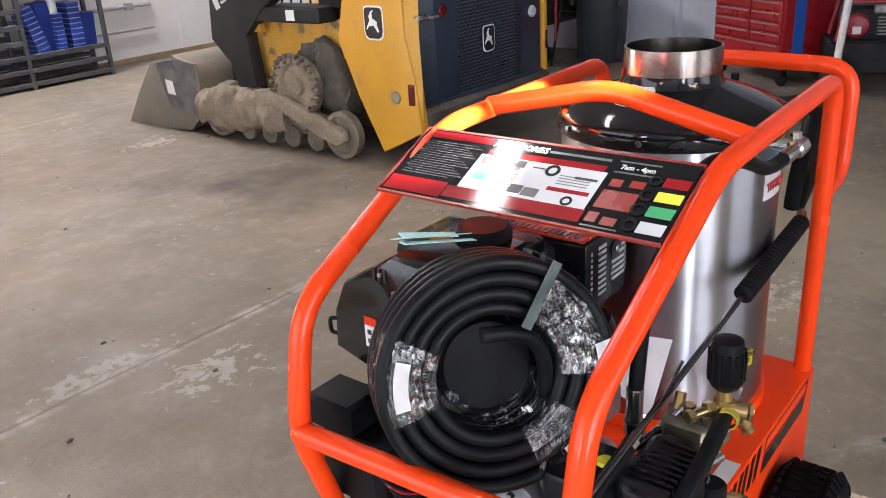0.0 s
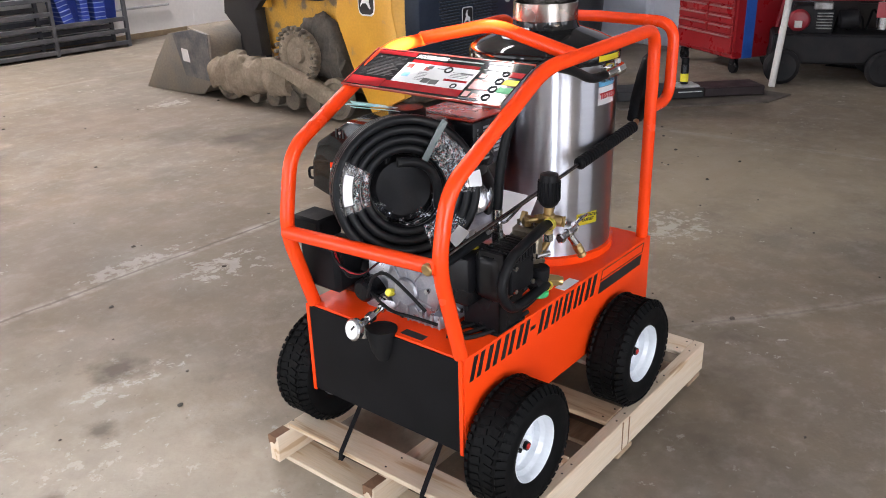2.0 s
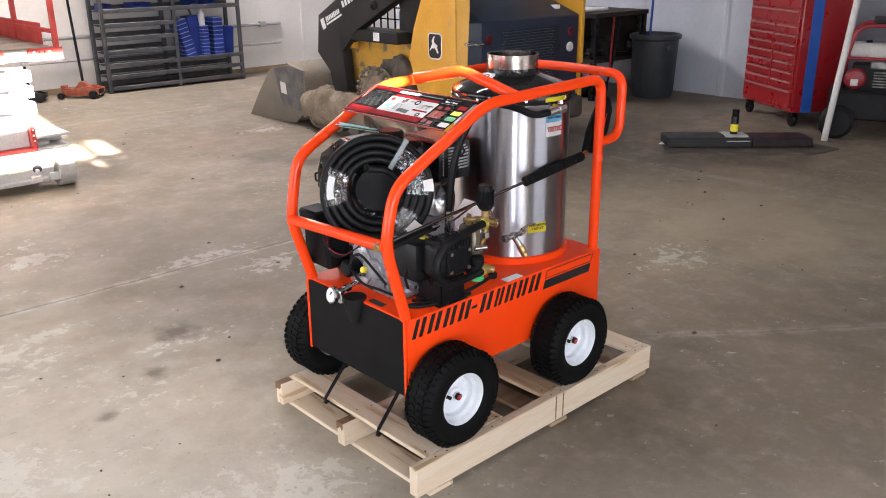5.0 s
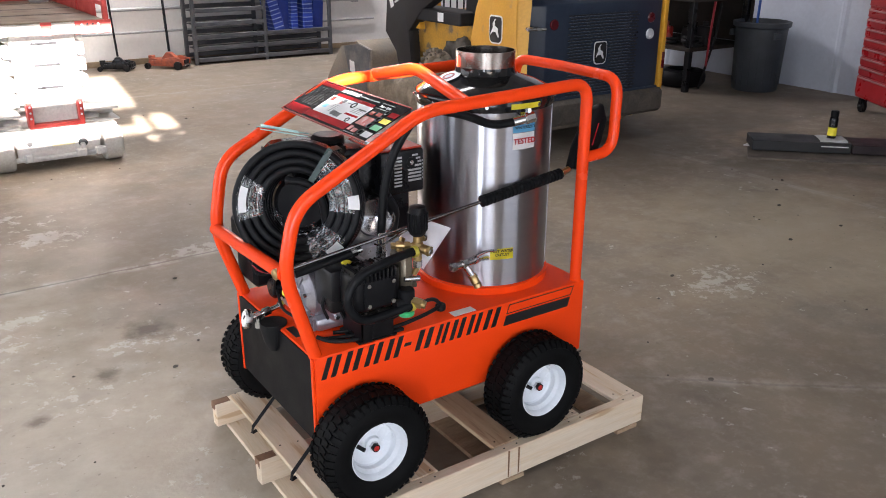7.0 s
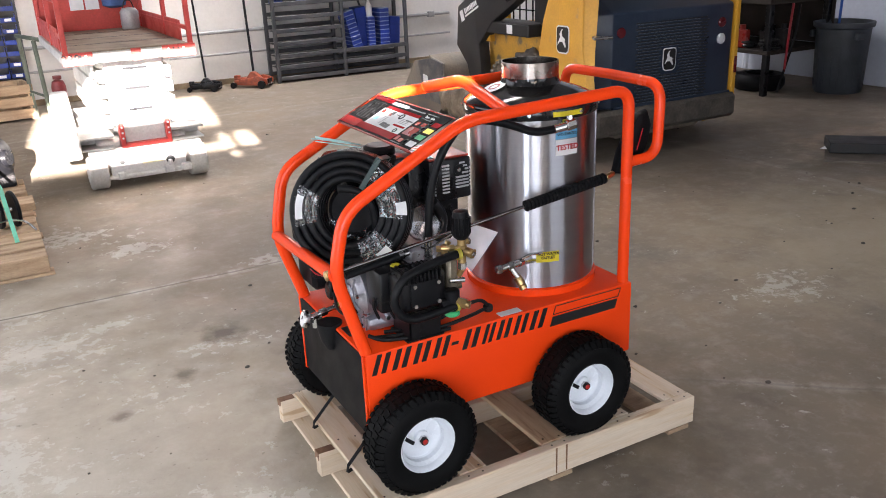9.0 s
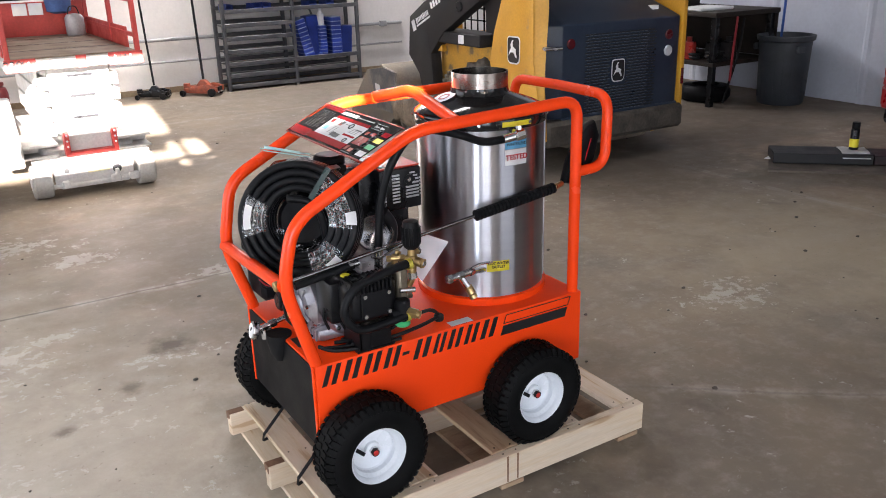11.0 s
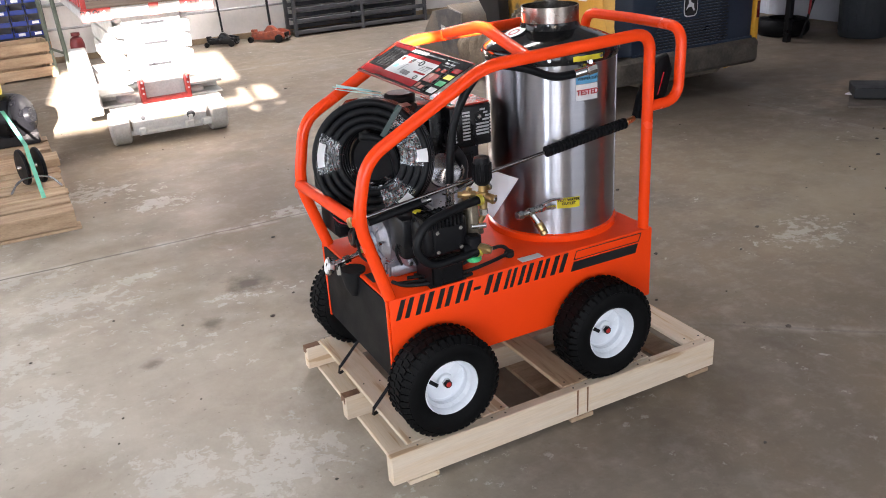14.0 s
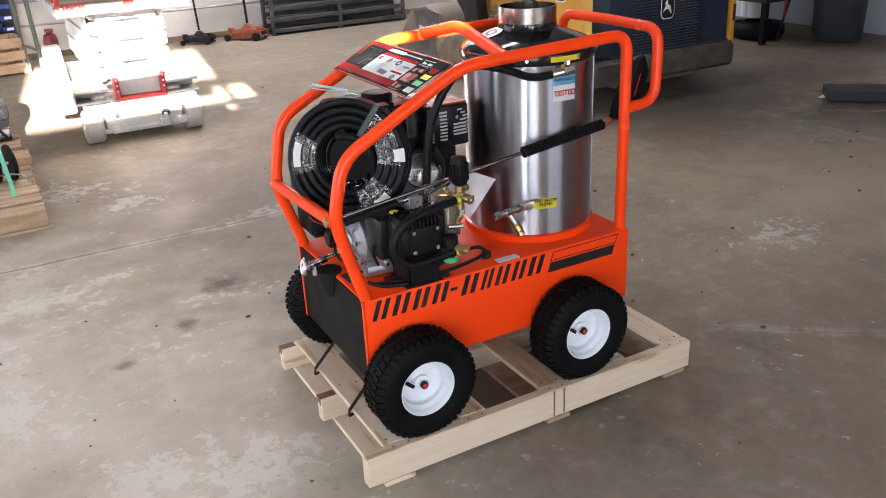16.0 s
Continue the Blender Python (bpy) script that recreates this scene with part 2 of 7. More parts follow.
def cyl(bm, p0, p1, r, r1=None, n=16, chamfer=0.0):
    p0, p1 = Vector(p0), Vector(p1)
    h = (p1 - p0).length
    r1 = r if r1 is None else r1
    prof = [(r - chamfer, 0), (r, chamfer), (r1, h - chamfer), (r1 - chamfer, h)] if chamfer else [(r, 0), (r1, h)]
    return lathe(bm, prof, p0, p1 - p0, n)


def rounded(points, radius, steps=6):
    """A path whose corners are rounded."""
    pts = [Vector(p) for p in points]
    out = [pts[0]]
    for a, b, c in zip(pts, pts[1:], pts[2:]):
        d0, d1 = (a - b), (c - b)
        r = min(radius, d0.length * 0.48, d1.length * 0.48)
        p, q = b + d0.normalized() * r, b + d1.normalized() * r
        for i in range(steps + 1):
            u = i / steps
            out.append((1 - u) ** 2 * p + 2 * u * (1 - u) * b + u * u * q)
    out.append(pts[-1])
    return out


def tube(bm, pts, r, n=14, closed=False, radii=None):
    """Sweeps a circle along a path."""
    pts = [Vector(p) for p in pts]
    k = len(pts)
    rings, x = [], None
    for i in range(k):
        a, b = pts[i - 1 if i or closed else 0], pts[(i + 1) % k if closed or i < k - 1 else i]
        d = (b - a).normalized()
        if x is None:
            x = d.orthogonal().normalized()
        x = (x - d * x.dot(d)).normalized()
        rings.append(ring(bm, pts[i], x, d.cross(x), radii[i] if radii else r, n))
    for a, b in zip(rings, rings[1:]):
        bridge(bm, a, b)
    if closed:
        bridge(bm, rings[-1], rings[0])
    else:
        bm.faces.new(rings[0][::-1])
        bm.faces.new(rings[-1])
    return bm


def plate(bm, outline, m, depth, bevel=0.0):
    """Extrudes a 2D outline by depth along z and lays it by the matrix m."""
    lo = [bm.verts.new((x, y, 0)) for x, y in outline]
    hi = [bm.verts.new((x, y, depth)) for x, y in outline]
    n = len(lo)
    fs = [bm.faces.new(lo[::-1]), bm.faces.new(hi)]
    for i in range(n):
        fs.append(bm.faces.new((lo[i], lo[(i + 1) % n], hi[(i + 1) % n], hi[i])))
    vs = lo + hi
    if bevel:
        es = list({e for f in fs[:2] for e in f.edges})
        bmesh.ops.recalc_face_normals(bm, faces=fs)
        rb = bmesh.ops.bevel(bm, geom=es, offset=bevel, segments=2, affect="EDGES", profile=0.5)
        vs = list({v for f in rb["faces"] for v in f.verts} | {v for v in vs if v.is_valid})
    bmesh.ops.transform(bm, matrix=m, verts=vs)
    return bm


# outlines in the y-z plane, extruded along +x from x0; in the x-z plane, extruded along -y from y0
def yz(x0):
    return Matrix(((0, 0, 1, x0), (1, 0, 0, 0), (0, 1, 0, 0), (0, 0, 0, 1)))


def xz(y0):
    return Matrix(((1, 0, 0, 0), (0, 0, -1, y0), (0, 1, 0, 0), (0, 0, 0, 1)))


def B():
    return bmesh.new()


def lettering(text, size, mat, parent, m, name="lettering", shear=0.0, bold=0.0):
    cu = bpy.data.curves.new(name, "FONT")
    cu.body, cu.size, cu.shear, cu.offset, cu.extrude, cu.align_x, cu.align_y = text, size, shear, bold, 0.0004, "CENTER", "CENTER"
    tmp = new(name + "_tmp", cu)
    me = bpy.data.meshes.new_from_object(tmp.evaluated_get(bpy.context.evaluated_depsgraph_get()))
    bpy.data.objects.remove(tmp)
    me.name = name
    me.materials.clear()
    me.materials.append(mat)
    ob = new(name, me)
    ob.parent = parent
    ob.matrix_local = m
    return ob

# ---- the room: x west to east, y south to north ----
X0, X1, Y0, Y1, ZC = -5.0, 7.45, -4.5, 9.02, 4.6


def floor_material():
    m = bpy.data.materials.new("worn_concrete")
    m.use_nodes = True
    nt = m.node_tree
    n, l = nt.nodes, nt.links
    b = n["Principled BSDF"]
    b.inputs["Specular IOR Level"].default_value = 0.26
    pos = n.new("ShaderNodeNewGeometry").outputs["Position"]

    def noise(scale, detail=6, rough=0.55, distort=0.0):
        t = n.new("ShaderNodeTexNoise")
        t.inputs["Scale"].default_value, t.inputs["Detail"].default_value = scale, detail
        t.inputs["Roughness"].default_value, t.inputs["Distortion"].default_value = rough, distort
        l.new(pos, t.inputs[0])
        return t.outputs[0]

    def ramp(v, a, b2, lo=0.0, hi=1.0):
        r = n.new("ShaderNodeMapRange")
        for i, q in enumerate((a, b2, lo, hi)):
            r.inputs[1 + i].default_value = q
        l.new(v, r.inputs[0])
        return r.outputs[0]

    def calc(op, a, c):
        k = n.new("ShaderNodeMath")
        k.operation = op
        for i, q in enumerate((a, c)):
            if isinstance(q, (int, float)):
                k.inputs[i].default_value = q
            else:
                l.new(q, k.inputs[i])
        return k.outputs[0]

    def blend(f, a, c):
        k = n.new("ShaderNodeMix")
        k.data_type = "RGBA"
        l.new(f, k.inputs[0])
        for i, q in ((6, a), (7, c)):
            if isinstance(q, tuple):
                k.inputs[i].default_value = (*q, 1)
            else:
                l.new(q, k.inputs[i])
        return k.outputs[2]

    sep = n.new("ShaderNodeSeparateXYZ")
    l.new(pos, sep.inputs[0])
    wob = noise(1.7, 4)
    col = blend(ramp(noise(0.55, 4), 0.35, 0.65), (0.262, 0.202, 0.140), (0.178, 0.145, 0.110))
    col = blend(ramp(noise(2.3, 7, 0.6, 0.6), 0.48, 0.72, 0, 0.55), col, (0.155, 0.132, 0.110))
    col = blend(ramp(noise(9, 6, 0.65), 0.5, 0.75, 0, 0.35), col, (0.45, 0.415, 0.37))
    # finer mottling of the trowelled skin
    col = blend(ramp(noise(5.5, 8, 0.68, 0.3), 0.40, 0.66, 0, 0.35), col, (0.20, 0.168, 0.130))
    col = blend(ramp(noise(21, 7, 0.72), 0.52, 0.70, 0, 0.30), col, (0.37, 0.325, 0.27))
    # paler concrete towards the south-west, with a ragged edge
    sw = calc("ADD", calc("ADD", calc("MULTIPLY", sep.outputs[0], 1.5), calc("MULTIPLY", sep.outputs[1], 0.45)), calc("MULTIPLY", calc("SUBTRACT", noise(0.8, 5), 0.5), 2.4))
    pale_sw = calc("MULTIPLY", ramp(sw, 0.95, -1.1), ramp(noise(2.6, 8, 0.7, 0.2), 0.30, 0.62, 0.50, 0.92))
    col = blend(pale_sw, col, (0.56, 0.51, 0.425))
    # scaled pale skin: a few worn areas in which it has come off in flakes
    area = None
    for px, py, rx, ry in FLAKED:
        ex2, ey2 = calc("MULTIPLY", calc("SUBTRACT", sep.outputs[0], px), 1 / rx), calc("MULTIPLY", calc("SUBTRACT", sep.outputs[1], py), 1 / ry)
        e = ramp(calc("SQRT", calc("ADD", calc("MULTIPLY", ex2, ex2), calc("MULTIPLY", ey2, ey2)), 0), 0.15, 1.0, 1, 0)
        area = e if area is None else calc("MAXIMUM", area, e)
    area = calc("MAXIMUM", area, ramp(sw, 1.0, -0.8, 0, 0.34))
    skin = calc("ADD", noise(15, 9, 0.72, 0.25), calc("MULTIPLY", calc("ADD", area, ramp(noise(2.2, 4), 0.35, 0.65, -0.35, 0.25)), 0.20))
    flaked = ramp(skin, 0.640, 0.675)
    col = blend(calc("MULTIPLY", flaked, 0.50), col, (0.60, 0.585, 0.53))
    # old joints in the slab: a ragged dark line with chipped pale edges
    for nx, ny, d, x0, x1, k in JOINTS:
        dist = calc("ADD", calc("ADD", calc("MULTIPLY", sep.outputs[0], nx), calc("MULTIPLY", sep.outputs[1], ny)), -d)
        dist = calc("ABSOLUTE", calc("ADD", dist, calc("MULTIPLY", calc("SUBTRACT", wob, 0.5), 0.06)), 0)
        span = calc("MULTIPLY", ramp(sep.outputs[0], x0, x0 + 0.4), ramp(sep.outputs[0], x1, x1 - 0.4))
        chips = calc("MULTIPLY", calc("MULTIPLY", ramp(dist, 0.0, 0.05, 1, 0), ramp(noise(7, 7, 0.7), 0.42, 0.56)), span)
        col = blend(calc("MULTIPLY", chips, k), col, (0.62, 0.60, 0.54))
        line = calc("MULTIPLY", ramp(dist, 0.004, 0.013, k, 0), span)
        col = blend(line, col, (0.095, 0.080, 0.062))
    # oil and rust stains; some broad patches paint shading into the floor
    for sx, sy, r, k, tint in STAINS_AND_SHADING:
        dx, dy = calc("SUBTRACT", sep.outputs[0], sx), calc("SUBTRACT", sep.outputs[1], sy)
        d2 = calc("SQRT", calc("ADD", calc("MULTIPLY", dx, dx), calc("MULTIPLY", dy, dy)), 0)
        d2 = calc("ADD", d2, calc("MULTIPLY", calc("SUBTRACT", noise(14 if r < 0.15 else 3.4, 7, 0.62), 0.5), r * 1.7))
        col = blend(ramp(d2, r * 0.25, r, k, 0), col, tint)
    # shade round the loader painted into the floor colour, with a ragged straight edge
    loader_shade = calc("ADD", sep.outputs[1], calc("MULTIPLY", calc("SUBTRACT", noise(4.5, 6, 0.65), 0.5), 0.16))
    loader_shade = calc("MULTIPLY", ramp(loader_shade, 2.54, 2.61), calc("MULTIPLY", ramp(sep.outputs[0], 2.0, 3.2), ramp(noise(3.0, 6, 0.6), 0.30, 0.65, 0.28, 0.52)))
    col = blend(loader_shade, col, (0.098, 0.082, 0.064))
    col = blend(ramp(noise(38, 3), 0.66, 0.72, 0, 0.5), col, (0.14, 0.115, 0.09))
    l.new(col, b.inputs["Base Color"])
    l.new(ramp(noise(3.1, 5), 0.3, 0.7, 0.52, 0.78), b.inputs["Roughness"])
    bp = n.new("ShaderNodeBump")
    bp.inputs["Strength"].default_value, bp.inputs["Distance"].default_value = 0.25, 0.004
    l.new(noise(55, 5), bp.inputs["Height"])
    l.new(bp.outputs[0], b.inputs["Normal"])
    return m


JOINTS = [(0.012, 1.0, 2.315, -6.0, 1.6, 0.75), (0.0, 1.0, 6.9, -6.0, 9.0, 0.3), (0.62, 0.785, 0.86, 1.05, 3.0, 0.35), (1.0, 0.02, 4.1, -1.0, 9.0, 0.3)]
FLAKED = [(-0.63, 3.42, 0.55, 0.36), (-0.35, 3.0, 0.35, 0.22), (0.62, 2.06, 0.32, 0.26), (0.35, 2.40, 0.6, 0.12), (-1.0, 1.85, 0.62, 0.36), (-1.2, 1.38, 0.4, 0.36), (-0.62, 1.95, 0.30, 0.16),
          (-1.15, 0.95, 0.35, 0.25), (-0.50, 0.16, 0.42, 0.26), (-0.80, 0.30, 0.35, 0.25), (-1.15, 2.24, 0.7, 0.10), (2.25, 0.55, 0.5, 0.26), (-0.25, 1.45, 0.35, 0.14), (-1.6, 0.6, 0.5, 0.4), (-1.0, -0.3, 0.6, 0.35), (2.6, 5.3, 0.5, 0.2)]
OIL_AND_SHADE, RUST = (0.085, 0.065, 0.048), (0.15, 0.09, 0.05)
# broad (0.25, 2.7), (1.5, -0.8), (4.2, 2.9) paint dimmer light, (3.3, 0.6) brighter
STAINS_AND_SHADING = [(-0.186, 1.57, 0.13, 0.9, OIL_AND_SHADE), (-0.437, 1.26, 0.07, 0.75, OIL_AND_SHADE), (2.3, 3.4, 0.55, 0.6, OIL_AND_SHADE), (3.6, 2.5, 1.0, 0.40, OIL_AND_SHADE),
          (5.0, 1.7, 0.8, 0.55, OIL_AND_SHADE), (3.4, 6.2, 0.8, 0.4, OIL_AND_SHADE), (1.9, 2.2, 0.5, 0.3, RUST), (6.4, 3.6, 1.0, 0.55, OIL_AND_SHADE), (2.2, -0.4, 0.7, 0.28, OIL_AND_SHADE),
          (1.5, -1.1, 0.45, 0.2, RUST), (0.1, 3.8, 0.5, 0.3, OIL_AND_SHADE), (-1.2, 0.3, 0.4, 0.25, RUST), (2.22, 3.80, 0.36, 0.85, OIL_AND_SHADE), (2.52, 3.74, 0.30, 0.8, OIL_AND_SHADE), (2.0, 4.3, 0.34, 0.5, OIL_AND_SHADE),
          # broad (0.55, 0.3) paints the shade under the washer and its pallet
          (4.3, 1.75, 0.40, 0.45, OIL_AND_SHADE), (4.75, 1.25, 0.36, 0.45, OIL_AND_SHADE), (5.3, 2.9, 0.8, 0.6, OIL_AND_SHADE), (5.6, 1.6, 0.8, 0.5, OIL_AND_SHADE), (4.2, 2.9, 0.9, 0.55, OIL_AND_SHADE), (-0.72, 1.05, 0.05, 0.6, OIL_AND_SHADE), (2.0, 5.2, 1.1, 0.35, RUST), (1.5, -0.8, 1.0, 0.2, OIL_AND_SHADE), (3.3, 0.6, 1.4, 0.65, (0.38, 0.315, 0.225)), (0.25, 2.7, 1.9, 0.52, (0.12, 0.094, 0.068)), (0.55, 0.3, 1.0, 0.65, OIL_AND_SHADE)]
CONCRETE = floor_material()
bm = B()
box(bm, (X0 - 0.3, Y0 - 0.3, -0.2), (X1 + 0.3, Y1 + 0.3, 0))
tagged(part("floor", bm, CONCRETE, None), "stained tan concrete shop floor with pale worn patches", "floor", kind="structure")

bm = B()
box(bm, (X0 - 0.2, Y1, 0), (X1 + 0.2, Y1 + 0.2, ZC))
wall_n = tagged(part("wall_north", bm, PAINT_WHITE, None), "white panelled shop wall with grey conduits", "wall", kind="structure")
for z, r in ((0.66, 0.022), (0.385, 0.014), (1.55, 0.02)):
    bm = B()
    cyl(bm, (X0, Y1 - 0.03, z), (5.2, Y1 - 0.03, z), r, n=10)
    part("conduit", bm, GREY_PIPE, wall_n, "grey conduit")
for x in (-3.2, -1.0, 1.2, 3.4, 5.6):
    bm = B()
    box(bm, (x - 0.02, Y1 - 0.006, 0), (x + 0.02, Y1 - 0.0005, ZC), 0.002)
    part("batten", bm, PAINT_WHITE, wall_n)
for x in (-2.4, 0.6, 4.9):
    bm = B()
    box(bm, (x - 0.05, Y1 - 0.06, 0.62), (x + 0.05, Y1 - 0.001, 0.70), 0.006)
    part("clamp", bm, GREY_PIPE, wall_n)
bm = B()
box(bm, (X0, Y1 - 0.02, 0), (X1, Y1 - 0.001, 0.07), 0.004)
SKIRT = material("tan_sill", (0.30, 0.22, 0.13), 0.7, other=(0.22, 0.16, 0.1))
tagged(part("baseboard", bm, SKIRT, None), "dusty tan sill at the wall's foot", "baseboard", kind="structure")

bm = B()
box(bm, (X1, Y0 - 0.2, 0), (X1 + 0.2, Y1, ZC))
EAST = material("blue_white_door_panel", (0.50, 0.53, 0.60), 0.45, other=(0.42, 0.45, 0.52), scale=1.5, fine=30, grain=0.05)
wall_e = tagged(part("wall_east", bm, EAST, None), "pale blue-white metal wall with few seams", "wall", kind="structure")
for i in range(6):
    y = 2.05 + i * 1.15
    bm = B()
    plate(bm, [(-0.05, 0), (-0.02, 0.018), (0.02, 0.018), (0.05, 0)], Matrix.Translation((X1 - 0.001, y, 0)) @ Matrix(((0, -1, 0, 0), (1, 0, 0, 0), (0, 0, 1, 0), (0, 0, 0, 1))), ZC)
    part("rib", bm, EAST, wall_e)


def wall_with_holes(name, along, at, lo, hi, holes, label):
    """A wall 0.2 m thick along x or y with rectangular holes (a0, a1, z0, z1) through it, sorted along the wall."""
    bm = B()
    cuts = sorted({lo, hi, *[h[0] for h in holes], *[h[1] for h in holes]})
    for a, c in zip(cuts, cuts[1:]):
        spans = sorted((h[2], h[3]) for h in holes if h[0] < c - 1e-6 and h[1] > a + 1e-6)
        z = 0.0
        for s, e in spans + [(ZC, ZC)]:
            if s > z + 1e-6:
                if along == "x":
                    box(bm, (a, at - 0.2, z), (c, at, s))
                else:
                    box(bm, (at - 0.2, a, z), (at, c, s))
            z = e
    return tagged(part(name, bm, PAINT_WHITE, None), label, "wall", kind="structure")


# unseen wall; its high slots are cut to shape sun on rail, lift, floor
wall_with_holes("wall_south", "x", Y0, X0 - 0.2, X1, [(-2.15, -1.62, 2.46, 3.27), (-1.62, -0.46, 2.472, 2.588), (-0.60, -0.46, 2.392, 2.452), (-0.46, -0.355, 2.395, 2.672), (-0.355, -0.315, 2.44, 2.488), (-0.315, -0.13, 2.44, 2.672), (-0.13, -0.105, 2.44, 2.488), (-1.62, -0.34, 2.758, 3.27), (-3.8, -3.0, 0.3, 2.4), (-2.3, -0.9, 0.25, 2.35), (0.6, 2.8, 0.25, 2.35)], "unseen white wall with high slots shaping the sun patches")
# unseen wall; the large opening is added for the west fill
wall_with_holes("wall_west", "y", X0, Y0, Y1, [(0.05, 0.55, 0.2, 2.8), (1.3, 6.5, 0.2, 3.6)], "unseen white wall with a slit and an added large opening")
FROST = material("frosted_glazing", (0.8, 0.82, 0.84), 0.6, fine=40, grain=0.02)
# unseen panels added behind the lamps to keep direct sun out
for name, lo, hi in (("window_1", (-2.3, Y0 - 0.14, 0.25), (-0.9, Y0 - 0.11, 2.35)), ("window_4", (0.6, Y0 - 0.14, 0.25), (2.8, Y0 - 0.11, 2.35)), ("window_2", (-3.8, Y0 - 0.14, 0.3), (-3.0, Y0 - 0.11, 2.4)), ("window_3", (X0 - 0.14, 0.05, 0.2), (X0 - 0.11, 0.55, 2.8)), ("door_1", (X0 - 0.14, 1.3, 0.2), (X0 - 0.11, 6.5, 3.6))):
    bm = B()
    box(bm, lo, hi)
    tagged(part(name, bm, FROST, None), "unseen frosted white panel keeping the sun out of the opening", "window", kind="structure")
bm = B()
box(bm, (X0 - 0.2, Y0 - 0.2, ZC), (X1 + 0.2, Y1 + 0.2, ZC + 0.15))
CEIL = material("grey_ceiling_steel", (0.36, 0.36, 0.37), 0.55, other=(0.28, 0.28, 0.29), scale=1.5)
tagged(part("ceiling", bm, CEIL, None), "grey metal ceiling", "ceiling", kind="structure")

GLOW = bpy.data.materials.new("glowing_tube")
GLOW.use_nodes = True
GLOW.node_tree.nodes["Principled BSDF"].inputs["Emission Color"].default_value = (1.0, 0.97, 0.92, 1)
GLOW.node_tree.nodes["Principled BSDF"].inputs["Emission Strength"].default_value = 1.4
# the tube at (3.2, 8.1) is made up to carry the north fill
for lx, ly in ((1.0, 2.6), (3.2, 8.1)):
    lamp = thing("ceiling_light", "long white tube light hung unseen under the ceiling", "ceiling light", "ceiling lights")
    bm = B()
    box(bm, (lx - 1.25, ly - 0.09, 4.47), (lx + 1.25, ly + 0.09, 4.53), 0.01)
    part("housing", bm, PAINT_WHITE, lamp)
    for y in (ly - 0.04, ly + 0.04):
        bm = B()
        cyl(bm, (lx - 1.2, y, 4.445), (lx + 1.2, y, 4.445), 0.016, n=12)
        part("tube", bm, GLOW, lamp, "glowing tube")
    for x in (lx - 0.9, lx + 0.9):
        bm = B()
        cyl(bm, (x, ly, 4.53), (x, ly, ZC), 0.006, n=6)
        part("hanger", bm, GREY_PIPE, lamp)

# ---- the pressure washer: x front to rear, near side y = 0, far side y = 0.55 ----
washer = thing("pressure_washer", "orange hot-water pressure washer with stainless burner tank on four wheels", "pressure washer")
TUBE = 0.0185
TOP, FLOOR_Z = 0.548, 0.29


def wheel(x, y, out):
    """out: -1 where the outer face looks to -y."""
    hub_z = 0.272
    R = 0.166
    bm = B()
    prof = [(0.088, -0.050), (0.100, -0.058), (0.125, -0.064), (0.146, -0.060), (0.158, -0.050), (R - 0.004, -0.030), (R - 0.002, 0), (R - 0.004, 0.030), (0.158, 0.050), (0.146, 0.060), (0.125, 0.064), (0.100, 0.058), (0.088, 0.050)]
    lathe(bm, prof, (0, 0, 0), (0, 1, 0), 48, caps=False)
    w = part("wheel", bm, TYRE, washer, "white rim and black knobbly tyre", True, at=Matrix.Translation((x, y, hub_z)))
    bm = B()
    k = 44
    for i in range(k):
        for row, (r, off, tilt) in enumerate(((R - 0.004, -0.018, 12), (R - 0.004, 0.018, -12), (0.156, -0.050, 50), (0.156, 0.050, -50))):
            a = 2 * math.pi * (i + 0.5 * (row % 2)) / k
            mm = Matrix.Rotation(a, 4, "Y") @ Matrix.Translation((0, off, r)) @ Matrix.Rotation(radians(-tilt if row < 2 else tilt), 4, "Z" if row < 2 else "X")
            box(bm, (-0.0075, -0.013, -0.002), (0.0075, 0.013, 0.0048 if row < 2 else 0.005), m=mm)
    tagged(part("tread", bm, TYRE, w), kind="stuff")
    s = out
    bm = B()
    rim = [(0.090, 0.046), (0.092, 0.050), (0.088, 0.052), (0.084, 0.047), (0.079, 0.036), (0.075, 0.008), (0.066, -0.002), (0.050, -0.004), (0.034, -0.001), (0.026, 0.001), (0.024, 0.010), (0.016, 0.012), (0.0, 0.012)]
    lathe(bm, [(r, h * 1.0) for r, h in rim], (0, 0, 0), (0, s, 0), 40, caps=False)
    part("rim", bm, WHITE_RIM, w, "white painted rim", True)
    bm = B()
    cyl(bm, (0, s * 0.010, 0), (0, s * 0.021, 0), 0.014, n=6)
    cyl(bm, (0, s * 0.021, 0), (0, s * 0.028, 0), 0.008, n=10)
    part("hub_nut", bm, CHROME, w, "zinc nut")
    bm = B()
    cyl(bm, (0, s * 0.0275, 0), (0, s * 0.033, 0), 0.0085, n=10, chamfer=0.002)
    part("cap", bm, RED_CAP, w, "red cap")
    bm = B()
    cyl(bm, (-0.062, s * 0.004, 0.024), (-0.040, s * 0.036, 0.012), 0.006, n=8)
    part("valve", bm, RUBBER, w, "black valve stem")
    bm = B()
    lathe(bm, [(0.0895, -0.046), (0.07, -0.02), (0.07, 0.02), (0.0895, 0.046)], (0, 0, 0), (0, 1, 0), 32, caps=False)
    part("rim_barrel", bm, WHITE_RIM, w)
    return w


RED_CAP = material("red_plastic", (0.55, 0.02, 0.015), 0.4)
